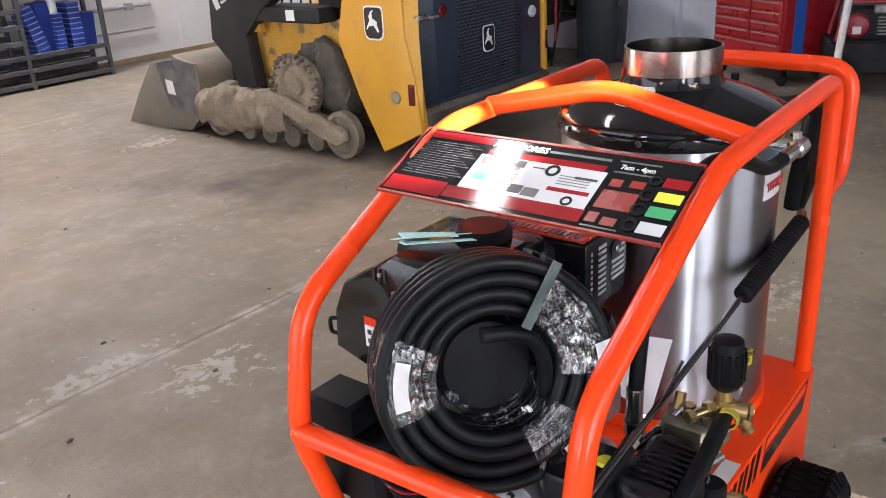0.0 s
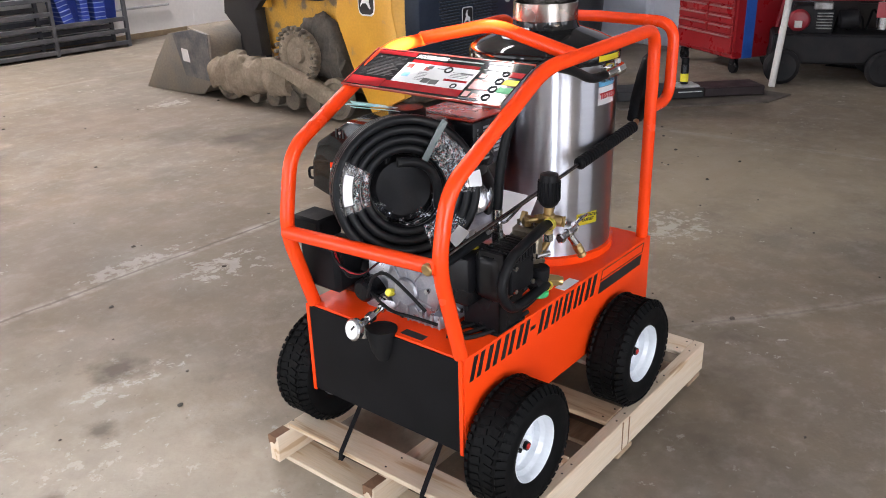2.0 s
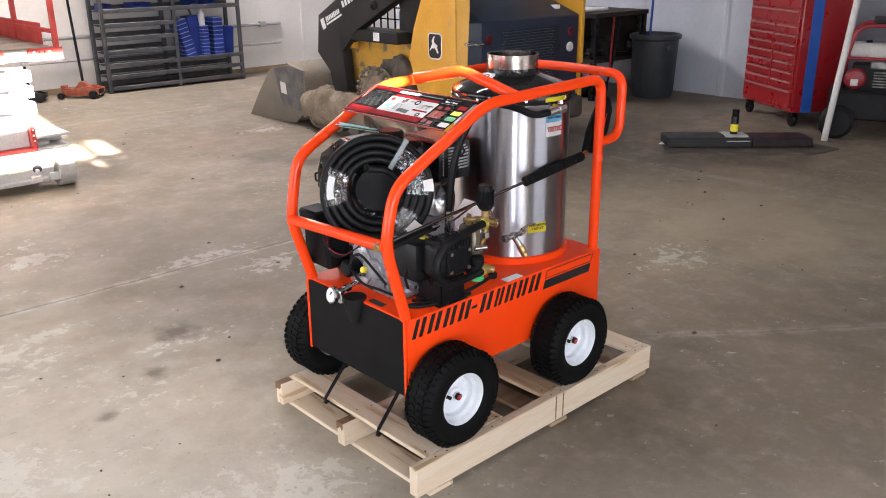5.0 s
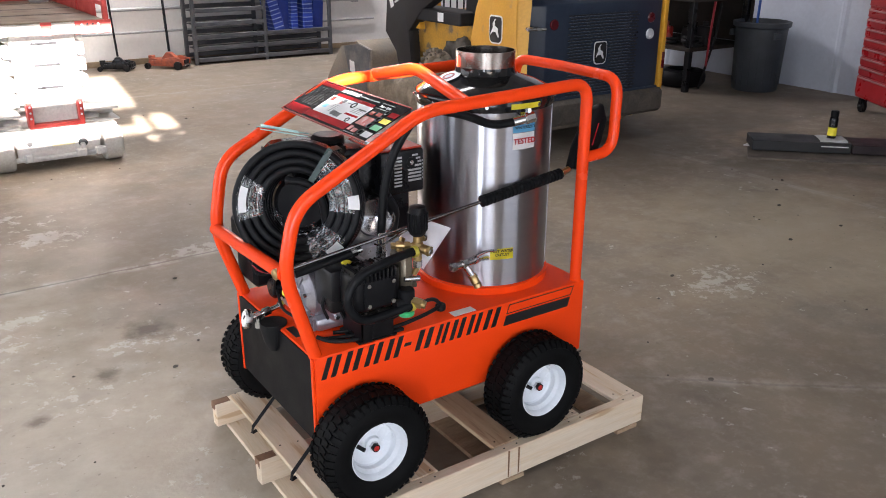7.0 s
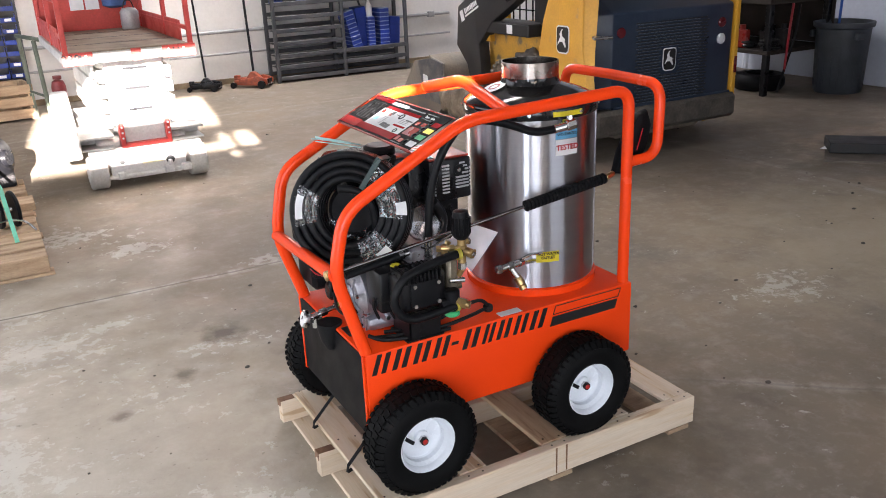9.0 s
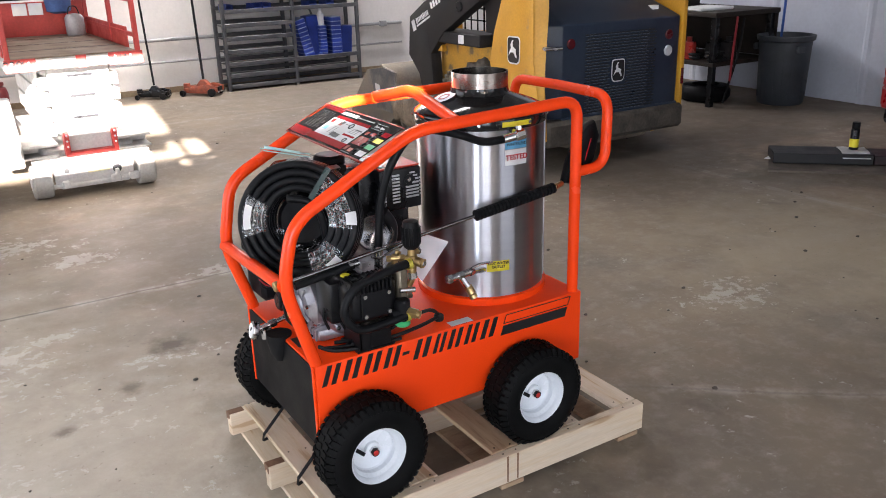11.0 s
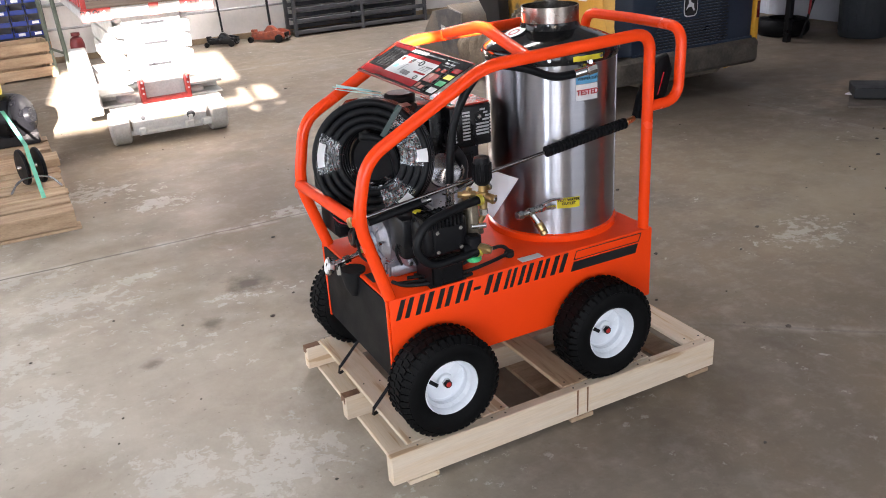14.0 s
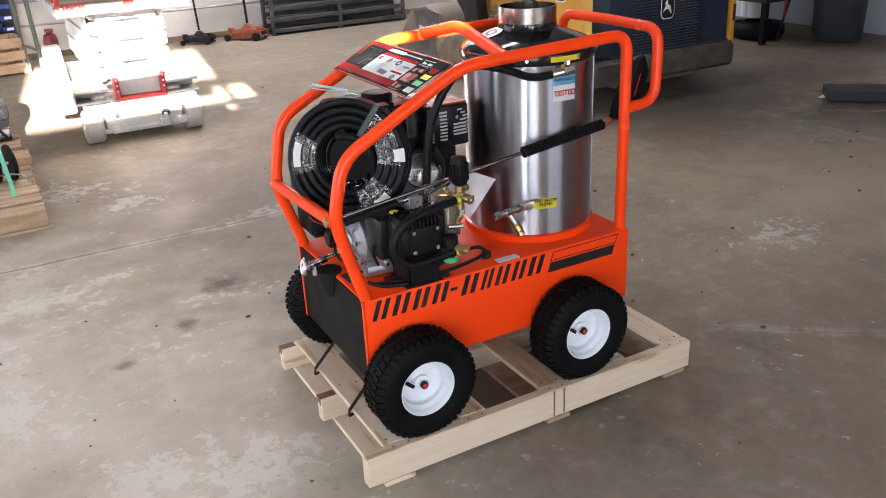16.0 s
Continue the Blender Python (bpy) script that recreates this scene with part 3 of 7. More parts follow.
for x in (0.0, 0.60):
    wheel(x, -0.070, -1)
    wheel(x, 0.620, 1)
    bm = B()
    cyl(bm, (x, -0.10, 0.272), (x, 0.65, 0.272), 0.012)
    part("axle", bm, BLACK_PAINT, washer)

# base tank: folded sheet
bm = B()
box(bm, (-0.128, 0.0, FLOOR_Z), (0.86, 0.55, TOP), 0.006, seg=2)
base = part("base_tank", bm, ORANGE_BASE, washer, "orange powder-coated sheet-metal base", True)
for y in (0.004, 0.546):
    bm = B()
    box(bm, (-0.1345, min(y, y + (0.012 if y < 0.3 else -0.012)), FLOOR_Z - 0.018), (-0.129, max(y, y + (0.012 if y < 0.3 else -0.012)), TOP - 0.003), 0.001)
    part("front_flange", bm, ORANGE, base)
bm = B()
box(bm, (-0.1325, 0.016, FLOOR_Z - 0.012), (-0.1285, 0.534, TOP - 0.006), 0.001)
part("front_panel", bm, BLACK_PLASTIC, base, "matt black front panel")
bm = B()
lathe(bm, [(0.040, 0), (0.039, 0.02), (0.030, 0.06), (0.014, 0.09)], (-0.133, 0.262, 0.556), (-0.02, 0, -1), 20)
part("filler_boot", bm, RUBBER, base, "black rubber boot", True)

# brand on the near side: plain slanted bars in the letters' places, and a stripe
LETTERS = [0.058, 0.062, 0.060, 0.060, 0.030, 0.064, 0.046, 0.056, 0.056, 0.066]
x = -0.112
for i, w in enumerate(LETTERS):
    bm = B()
    z0, z1, sh = 0.478, 0.541, 0.022
    if i == 4:
        z0, z1, sh = 0.504, 0.514, 0.004
        plate(bm, [(x, z0), (x + w - 0.006, z0), (x + w - 0.006 + sh, z1), (x + sh, z1)], xz(-0.0005), 0.001)
    else:
        for a0, a1 in ((0.0, 0.27), (0.50, 0.77)):
            plate(bm, [(x + w * a0, z0), (x + w * a1, z0), (x + w * a1 + sh, z1), (x + w * a0 + sh, z1)], xz(-0.0005), 0.001)
    part("brand_bar", bm, BLACK_INK, base)
    x += w + 0.0065
bm = B()
plate(bm, [(0.520, 0.470), (0.788, 0.470), (0.798, 0.503), (0.531, 0.503)], xz(-0.0005), 0.001)
part("stripe", bm, BLACK_INK, base)
bm = B()
o, i_ = [(0.533, 0.510), (0.800, 0.510), (0.810, 0.538), (0.543, 0.538)], 0.003
for (ax, az), (bx, bz) in zip(o, o[1:] + o[:1]):
    d = Vector((bx - ax, bz - az)).normalized() * i_ * 0.5
    nrm = Vector((-d.y, d.x))
    plate(bm, [(ax - d.x - nrm.x, az - d.y - nrm.y), (bx + d.x - nrm.x, bz + d.y - nrm.y), (bx + d.x + nrm.x, bz + d.y + nrm.y), (ax - d.x + nrm.x, az - d.y + nrm.y)], xz(-0.0005), 0.0008)
part("stripe_outline", bm, BLACK_INK, base)
bm = B()
box(bm, (0.34, 0.008, TOP), (0.42, 0.040, TOP + 0.001))
part("rating_plate", bm, SIGN_WHITE, base, "silver rating plate")
bm = B()
box(bm, (-0.115, 0.145, TOP), (-0.09, 0.215, TOP + 0.001))
part("dipstick_plate", bm, BLACK_INK, base)

# tubular frame
for y, dz in ((0.021, 0.0), (0.529, 0.009)):
    bm = B()
    tube(bm, rounded([(-0.116, y, TOP - 0.002), (-0.190, y, 0.805 - 3 * dz), (-0.150, y, 0.975 + dz), (0.236, y, 1.178 + dz), (0.836, y, 1.199), (0.836, y, TOP - 0.002)], 0.062, 8), TUBE, 18)
    part("frame_rail", bm, ORANGE, washer, "bent orange tube", True)
    bm = B()
    tube(bm, rounded([(0.838, y, 0.963), (0.962, y, 0.968), (0.966, y, 1.2), (0.966, 0.275, 1.204)], 0.062, 8), TUBE * 0.95, 16)
    part("push_handle", bm, ORANGE, washer, "orange tube push handle", True)
bm = B()
cyl(bm, (-0.189, 0.021, 0.803), (-0.189, 0.529, 0.777), TUBE, n=16)
part("front_crossbar", bm, ORANGE, washer, "", True)
bm = B()
tube(bm, rounded([(0.380, 0.021, 1.186), (0.378, 0.275, 1.248), (0.380, 0.529, 1.194)], 0.05, 6), TUBE, 16)
part("top_crossbar", bm, ORANGE, washer, "", True)

# stainless burner tank with black cover and flue
CX, CY, CR = 0.632, 0.272, 0.214
bm = B()
lathe(bm, [(CR + 0.010, TOP), (CR + 0.010, TOP + 0.022), (CR + 0.002, TOP + 0.026)], (CX, CY, 0), (0, 0, 1), 64)
part("tank_ring", bm, ORANGE, washer, "", True)
bm = B()
lathe(bm, [(CR, TOP + 0.02), (CR, 1.150)], (CX, CY, 0), (0, 0, 1), 96)
coil = part("burner_tank", bm, STEEL, washer, "brushed stainless steel tank", True)
bm = B()
lathe(bm, [(CR + 0.004, 1.128), (CR + 0.007, 1.132), (CR + 0.007, 1.160), (CR + 0.002, 1.168), (0.19, 1.182), (0.155, 1.196), (0.122, 1.206), (0.100, 1.214), (0.095, 1.226), (0.094, 1.236)], (CX, CY, 0), (0, 0, 1), 72, caps=False)
cover = part("tank_cover", bm, BLACK_GLOSS, coil, "gloss black domed cover", True)
bm = B()
lathe(bm, [(0.0935, 1.222), (0.0935, 1.284), (0.0895, 1.284), (0.0895, 1.16), (0.0, 1.16)], (CX, CY, 0), (0, 0, 1), 56, caps=False)
part("flue", bm, WELDED, coil, "welded stainless flue collar", True)
for k in range(8):
    a = radians(45 * k + 10)
    bm = B()
    p = Vector((CX + (CR + 0.004) * math.cos(a), CY + (CR + 0.004) * math.sin(a), 1.146))
    cyl(bm, p, p + Vector((math.cos(a), math.sin(a), 0)) * 0.008, 0.006, n=8, chamfer=0.001)
    part("cover_screw", bm, CHROME, coil)
bm = B()
box(bm, (-0.003, -0.004, TOP + 0.03), (0.003, 0.004, 1.13), 0.002, m=Matrix.Translation((CX + CR * math.cos(radians(-38)), CY + CR * math.sin(radians(-38)), 0)))
part("seam", bm, STEEL, coil)


def wrapped(lo_deg, hi_deg, z0, z1, r, mat, name, parent, label="", tilt=0.0):
    """A sticker bent round the tank."""
    bm = B()
    k = 10
    for rr in (r,):
        lo = []
        for i in range(k + 1):
            a = radians(lo_deg + (hi_deg - lo_deg) * i / k)
            dz = tilt * (i / k - 0.5)
            lo.append((bm.verts.new((CX + rr * math.cos(a), CY + rr * math.sin(a), z0 + dz)), bm.verts.new((CX + rr * math.cos(a), CY + rr * math.sin(a), z1 + dz))))
        for p, q in zip(lo, lo[1:]):
            bm.faces.new((p[0], q[0], q[1], p[1]))
    bmesh.ops.solidify(bm, geom=bm.faces[:], thickness=0.0006)
    return part(name, bm, mat, parent, label)


def on_tank(deg, z, r):
    a = radians(deg)
    return Matrix.Translation((CX + r * math.cos(a), CY + r * math.sin(a), z)) @ Matrix.Rotation(a + math.pi / 2, 4, "Z") @ Matrix.Rotation(math.pi / 2, 4, "X")


wrapped(-103, -81.5, 1.014, 1.064, CR + 0.0012, WHITE_LABEL, "tested_label", coil, "white label with dark red word TESTED")
wrapped(-103, -81.5, 1.066, 1.096, CR + 0.0012, BLUE_LABEL, "winterized_label", coil, "light blue label")
lettering("TESTED", 0.0235, RED_INK, coil, on_tank(-92.3, 1.039, CR + 0.0032), "tested_word", bold=0.0006)
lettering("WINTERIZED", 0.0125, BLACK_INK, coil, on_tank(-92.3, 1.081, CR + 0.0032), "winterized_word")
wrapped(-119.5, -99, 0.664, 0.700, CR + 0.0012, YELLOW_LABEL, "outlet_label", coil, "yellow label")
lettering("HOT WATER\nOUTLET", 0.0125, BLACK_INK, coil, on_tank(-109, 0.686, CR + 0.0032), "outlet_word", bold=0.0002)
wrapped(-106, -78, 1.138, 1.154, CR + 0.0085, YELLOW_LABEL, "cover_label", coil, "yellow and white strip label")
bm = B()
lathe(bm, [(0.0, 0), (0.040, 0), (0.040, 0.0012), (0.0, 0.0012)], (CX - 0.124, CY + 0.020, 1.2085), (-0.36, 0.05, 1), 24, caps=False)
part("round_sticker", bm, WHITE_LABEL, coil, "round white sticker")
bm = B()
lathe(bm, [(0.014, 0), (0.020, 0), (0.020, 0.0012), (0.014, 0.0012)], (CX - 0.1245, CY + 0.020, 1.2098), (-0.36, 0.05, 1), 24, caps=False)
part("sticker_mark", bm, RED_INK, coil)

# outlet valve, elbow and hose at the tank
bm = B()
cyl(bm, (0.520, 0.092, 0.672), (0.425, 0.032, 0.703), 0.009)
cyl(bm, (0.440, 0.040, 0.702), (0.422, 0.031, 0.703), 0.0135, n=6)
cyl(bm, (0.425, 0.032, 0.704), (0.350, 0.028, 0.700), 0.011, n=12, chamfer=0.003)
cyl(bm, (0.356, 0.028, 0.7005), (0.336, 0.027, 0.6995), 0.0145, n=6, chamfer=0.003)
cyl(bm, (0.378, 0.028, 0.702), (0.398, 0.028, 0.702), 0.0145, n=6, chamfer=0.002)
cyl(bm, (0.388, 0.028, 0.698), (0.409, 0.014, 0.660), 0.0105, n=12, chamfer=0.002)
outlet = part("outlet_valve", bm, CHROME, washer, "zinc-plated outlet elbow", True)
bm = B()
tube(bm, rounded([(0.432, 0.030, 0.716), (0.470, 0.034, 0.722), (0.520, 0.046, 0.712)], 0.03), 0.0045, 8)
part("valve_lever", bm, CHROME, outlet, "thin steel lever", True)
bm = B()
cyl(bm, (0.406, 0.016, 0.666), (0.409, 0.014, 0.658), 0.0135, n=6)
cyl(bm, (0.409, 0.014, 0.660), (0.416, 0.005, 0.640), 0.0135, n=14, chamfer=0.003)
cyl(bm, (0.416, 0.005, 0.640), (0.420, 0.000, 0.627), 0.013, n=12, chamfer=0.002)
part("quick_coupler", bm, BRASS, outlet, "brass quick coupler", True)
bm = B()
cyl(bm, (0.602, 0.080, 1.120), (0.605, 0.016, 1.119), 0.013)
cyl(bm, (0.622, 0.014, 1.122), (0.588, 0.018, 1.116), 0.018, n=8, chamfer=0.004)
cyl(bm, (0.588, 0.018, 1.116), (0.548, 0.024, 1.110), 0.0135, chamfer=0.002)
cyl(bm, (0.605, 0.018, 1.119), (0.605, 0.022, 1.146), 0.010, n=6)
part("inlet_elbow", bm, CHROME, coil, "zinc-plated elbow", True)
bm = B()
tube(bm, rounded([(0.556, 0.023, 1.111), (0.48, 0.028, 1.108), (0.38, 0.034, 1.152), (0.256, 0.055, 1.180), (0.181, 0.075, 1.077), (0.152, 0.092, 0.964), (0.143, 0.098, 0.811)], 0.07, 8), 0.0125, 12)
part("pressure_hose", bm, HOSE, washer, "black pressure hose", True)
bm = B()
cyl(bm, (0.144, 0.098, 0.831), (0.143, 0.098, 0.770), 0.014, chamfer=0.002)
cyl(bm, (0.143, 0.098, 0.770), (0.146, 0.098, 0.743), 0.017, n=6)
tube(bm, rounded([(0.146, 0.098, 0.743), (0.146, 0.093, 0.713), (0.165, 0.02, 0.812)], 0.02), 0.009, 10)
part("hose_ferrule", bm, CHROME, washer, "", True)

# accessory sign on the sloping rails; u runs from the far side to the near side, v up the slope
run = math.hypot(0.152, 0.072)
LONG = 0.958
SIGN = Matrix(((0, 0.152 / run, -0.072 / run, 0.060), (-LONG, 0, 0, 0.540), (0, 0.072 / run, 0.152 / run, 1.119), (0, 0, 0, 1)))
bm = B()
box(bm, (0, 0, -0.003), (0.530, 0.162, 0), 0.0006, m=SIGN)
sign = part("accessory_sign", bm, SIGN_BLACK, washer, "glossy black, red and white accessory sign")
bm = B()
for lo, hi in (((-0.003, -0.003), (0.533, 0.001)), ((-0.003, 0.161), (0.533, 0.165)), ((-0.003, 0), (0.001, 0.162))):
    box(bm, (*lo, -0.004), (*hi, 0.0012), m=SIGN)
part("sign_edge", bm, DARK_RED, sign, "red edge trim")


def print_on(name, mat, *rects):
    for u0, v0, u1, v1, h in rects:
        bm = B()
        box(bm, (u0, v0, 0.0002), (u1, v1, 0.0002 + h), m=SIGN)
        part(name, bm, mat, sign)


print_on("red_band", RED_GLOSS, (0.006, 0.142, 0.155, 0.158, 0.0005), (0.006, 0.006, 0.130, 0.040, 0.0005), (0.160, 0.118, 0.385, 0.132, 0.0005), (0.132, 0.010, 0.395, 0.036, 0.0005),
         (0.310, 0.062, 0.385, 0.070, 0.0011), (0.487, 0.106, 0.528, 0.126, 0.0005))
print_on("white_panel", SIGN_WHITE, (0.150, 0.036, 0.392, 0.118, 0.0007), (0.487, 0.012, 0.528, 0.034, 0.0005))
print_on("yellow_tab", YELLOW_LABEL, (0.487, 0.076, 0.528, 0.096, 0.0005))
print_on("green_tab", GREEN_INK, (0.487, 0.045, 0.528, 0.066, 0.0005))
DIM_INK = material("dim_print", (0.030, 0.030, 0.032), 0.3)
print_on("fine_print", DIM_INK, *[(0.016 + 0.004 * (k % 3), 0.050 + 0.0058 * k, 0.118 + 0.009 * (k * 7 % 4), 0.0518 + 0.0058 * k, 0.0006) for k in range(15)])
print_on("text_bar", GREY_INK,
         *[(0.400, 0.146 - 0.024 * k, 0.47, 0.149 - 0.024 * k, 0.0006) for k in range(2)], (0.272, 0.143, 0.385, 0.148, 0.0006), (0.40, 0.006, 0.46, 0.009, 0.0006),
         *[(0.215, 0.052 + 0.006 * k, 0.245, 0.0535 + 0.006 * k, 0.0012) for k in range(6)], *[(0.318, 0.078 + 0.006 * k, 0.375, 0.0795 + 0.006 * k, 0.0012) for k in range(4)])
print_on("red_picture", DARK_RED, (0.160, 0.095, 0.180, 0.112, 0.0012), (0.222, 0.092, 0.240, 0.108, 0.0012), (0.405, 0.092, 0.425, 0.108, 0.0005), (0.438, 0.095, 0.462, 0.110, 0.0005), (0.402, 0.046, 0.462, 0.084, 0.0005),
         (0.402, 0.016, 0.420, 0.036, 0.0005), (0.428, 0.014, 0.452, 0.030, 0.0005))
print_on("dark_picture", BLACK_INK, (0.228, 0.100, 0.246, 0.115, 0.0013), (0.245, 0.044, 0.270, 0.062, 0.0013), (0.272, 0.042, 0.300, 0.060, 0.0013), (0.345, 0.094, 0.385, 0.099, 0.0013), (0.262, 0.104, 0.285, 0.106, 0.0013))
print_on("pale_picture", BLUE_LABEL, (0.165, 0.060, 0.190, 0.078, 0.0012))
for u, v, r in ((0.300, 0.104, 0.0125), (0.356, 0.046, 0.0095), (0.474, 0.116, 0.010), (0.474, 0.086, 0.0125), (0.474, 0.055, 0.0125), (0.474, 0.023, 0.0125)):
    bm = B()
    lathe(bm, [(r * 0.62, 0.0006), (r * 0.62, 0.002), (r, 0.002), (r, 0.0006)], SIGN @ Vector((u, v, 0)), SIGN.to_3x3() @ Vector((0, 0, 1)), 20, caps=False)
    part("nozzle_picture", bm, BLACK_PLASTIC, sign)
lettering("ACCESSORIES", 0.0175, SIGN_WHITE, sign, SIGN @ Matrix.Translation((0.214, 0.1455, 0.0008)), "accessories_word", shear=0.15, bold=0.0005)
lettering("7am - 4pm", 0.0135, SIGN_WHITE, sign, SIGN @ Matrix.Translation((0.436, 0.135, 0.0008)), "hours_word", bold=0.0003)

# engine behind the coil
RED_PLATE = material("red_heat_plate", (0.36, 0.035, 0.020), 0.22, other=(0.28, 0.028, 0.018), fine=120, grain=0.05)
bm = B()
box(bm, (-0.055, 0.13, TOP), (0.20, 0.40, 0.592), 0.016, seg=2)
cyl(bm, (-0.070, 0.225, 0.645), (0.02, 0.225, 0.645), 0.086, n=32, chamfer=0.020)
cyl(bm, (-0.080, 0.225, 0.645), (-0.065, 0.225, 0.645), 0.038, n=24, chamfer=0.005)
cyl(bm, (0.06, 0.115, 0.655), (0.06, 0.40, 0.655), 0.10, n=28, chamfer=0.014)
box(bm, (0.0, 0.16, 0.59), (0.20, 0.40, 0.70), 0.035, seg=3)
box(bm, (0.10, 0.17, 0.69), (0.26, 0.42, 0.78), 0.02)
engine = part("engine", bm, ALU, washer, "grey cast aluminium crankcase", True)
for k in range(8):
    a = math.pi * 2 * k / 8
    bm = B()
    cyl(bm, (0.06 + 0.084 * math.cos(a), 0.116, 0.655 + 0.084 * math.sin(a)), (0.06 + 0.084 * math.cos(a), 0.106, 0.655 + 0.084 * math.sin(a)), 0.0075, n=6)
    part("bolt", bm, CHROME, engine)
bm = B()
box(bm, (0.1830, 0.295, 0.72), (0.3690, 0.47, 1.0104), 0.02, seg=2)
part("cylinder_shroud", bm, BLACK_PAINT, engine, "black cooling shroud", True)
bm = B()
box(bm, (0.2300, 0.240, 1.0144), (0.3770, 0.445, 1.0204), 0.003)
plate_top = part("top_plate", bm, RED_PLATE, engine, "gloss red slotted top plate")
for k in range(14):
    bm = B()
    box(bm, (0.2360, 0.255 + 0.012 * k, 1.0206), (0.2580, 0.262 + 0.012 * k, 1.0219))
    part("slot", bm, BLACK_INK, plate_top)
# muffler guard with slots
bm = B()
box(bm, (0.2280, 0.235, 0.8800), (0.3790, 0.395, 1.0144), 0.008, seg=2)
guard = part("muffler_guard", bm, BLACK_PAINT, engine, "black slotted muffler guard", True)
SLOT = material("bright_muffler_metal", (0.52, 0.52, 0.54), 0.28, 0.7)
GX, GZ, PX, PZ = 0.2280, 1.0144, 1.063, 1.067
slot_boxes = [(0.042, 0.067, 0.016 + 0.0101 * k, 0.0055) for k in range(9)]
slot_boxes += [(0.087, 0.132, 0.0865 - 0.0101 * k, 0.0055) for k in range(4)]
slot_boxes += [(0.102, 0.120, 0.014, 0.005), (0.114, 0.128, 0.024, 0.005), (0.120, 0.132, 0.034, 0.0055), (0.110, 0.132, 0.0445, 0.0055)]
slot_boxes += [(0.017, 0.0205, 0.018 + 0.0101 * k, 0.006) for k in range(9)] + [(0.1345, 0.1375, 0.033 + 0.0101 * k, 0.005) for k in range(6)]
for x0, x1, d, h in slot_boxes:
    bm = B()
    box(bm, (GX + x0 * PX, 0.2335, GZ - (d + h) * PZ), (GX + x1 * PX, 0.2349, GZ - d * PZ))
    part("slot", bm, SLOT, guard)
bm = B()
cyl(bm, (GX + 0.098 * PX, 0.2345, GZ - 0.036 * PZ), (GX + 0.098 * PX, 0.2320, GZ - 0.036 * PZ), 0.016, n=18)
part("screw_boss", bm, BLACK_PAINT, guard)
bm = B()
cyl(bm, (GX + 0.098 * PX, 0.2325, GZ - 0.036 * PZ), (GX + 0.098 * PX, 0.2270, GZ - 0.036 * PZ), 0.007, n=10, chamfer=0.002)
part("screw", bm, CHROME, guard)
bm = B()
mdir = Vector((-0.40, -0.90, 0.12)).normalized()
# shiny, darkly mirroring can
lathe(bm, [(0.02, -0.05), (0.058, -0.045), (0.058, 0.012), (0.061, 0.014), (0.061, 0.020), (0.055, 0.024), (0.044, 0.018), (0.0, 0.010)], Vector((0.196, 0.225, 0.832)), mdir, 32, caps=False)
part("muffler", bm, material("muffler_chrome", (0.42, 0.42, 0.45), 0.1, 1.0, fine=60, grain=0.04), engine, "shiny muffler can", True)
bm = B()
tube(bm, rounded([(0.217, 0.200, 0.896), (0.249, 0.200, 0.850), (0.238, 0.200, 0.780), (0.191, 0.200, 0.737)], 0.03), 0.019, 12)
part("exhaust_elbow", bm, BLACK_PAINT, engine, "", True)
bm = B()
tube(bm, rounded([(0.10, 0.06, 0.815), (0.125, 0.06, 0.805), (0.16, 0.055, 0.822), (0.235, 0.06, 0.845)], 0.02), 0.0035, 6)
part("throttle_rod", bm, CHROME, engine)
# blower housing and recoil side on the far side
bm = B()
plate(bm, [(0.30, 0.76), (0.40, 0.79), (0.511, 0.832), (0.579, 0.851), (0.573, 0.925), (0.546, 0.982), (0.43, 1.052), (0.30, 1.04)], yz(-0.045), 0.20, 0.014)
part("recoil_cover", bm, BLACK_GLOSS, engine, "gloss black blower housing", True)
bm = B()
tube(bm, rounded([(-0.03, 0.575, 0.872), (-0.035, 0.594, 0.872), (-0.035, 0.594, 0.900), (-0.03, 0.572, 0.902)], 0.008, 3), 0.004, 6)
part("recoil_handle", bm, BLACK_PLASTIC, engine)
for k in range(3):
    bm = B()
    box(bm, (-0.047, 0.440 + 0.012 * k, 1.005), (-0.0445, 0.445 + 0.012 * k, 1.028))
    part("louvre", bm, BLACK_INK, engine)
for y, z in ((0.452, 1.018), (0.425, 0.992), (0.412, 0.996)):
    bm = B()
    cyl(bm, (-0.044, y, z), (-0.049, y, z), 0.004, n=8)
    part("bolt", bm, CHROME, engine)
bm = B()
box(bm, (-0.0475, 0.470, 0.878), (-0.0445, 0.497, 0.918))
part("warning_label", bm, WHITE_LABEL, engine, "white warning label")
bm = B()
box(bm, (-0.0476, 0.470, 0.919), (-0.0446, 0.497, 0.934))
part("warning_head", bm, ORANGE, engine)
for z in (0.885, 0.902):
    bm = B()
    box(bm, (-0.0482, 0.482, z), (-0.0476, 0.491, z + 0.009))
    part("warning_mark", bm, BLACK_INK, engine)
bm = B()
box(bm, (0.06, 0.30, 0.985), (0.22, 0.52, 1.03), 0.02, seg=2)
part("fuel_tank", bm, BLACK_PAINT, engine, "black fuel tank", True)
bm = B()
cyl(bm, (0.125, 0.372, 1.02), (0.125, 0.372, 1.062), 0.050, n=28, chamfer=0.008)
part("fuel_cap", bm, BLACK_PLASTIC, engine, "black fuel cap", True)
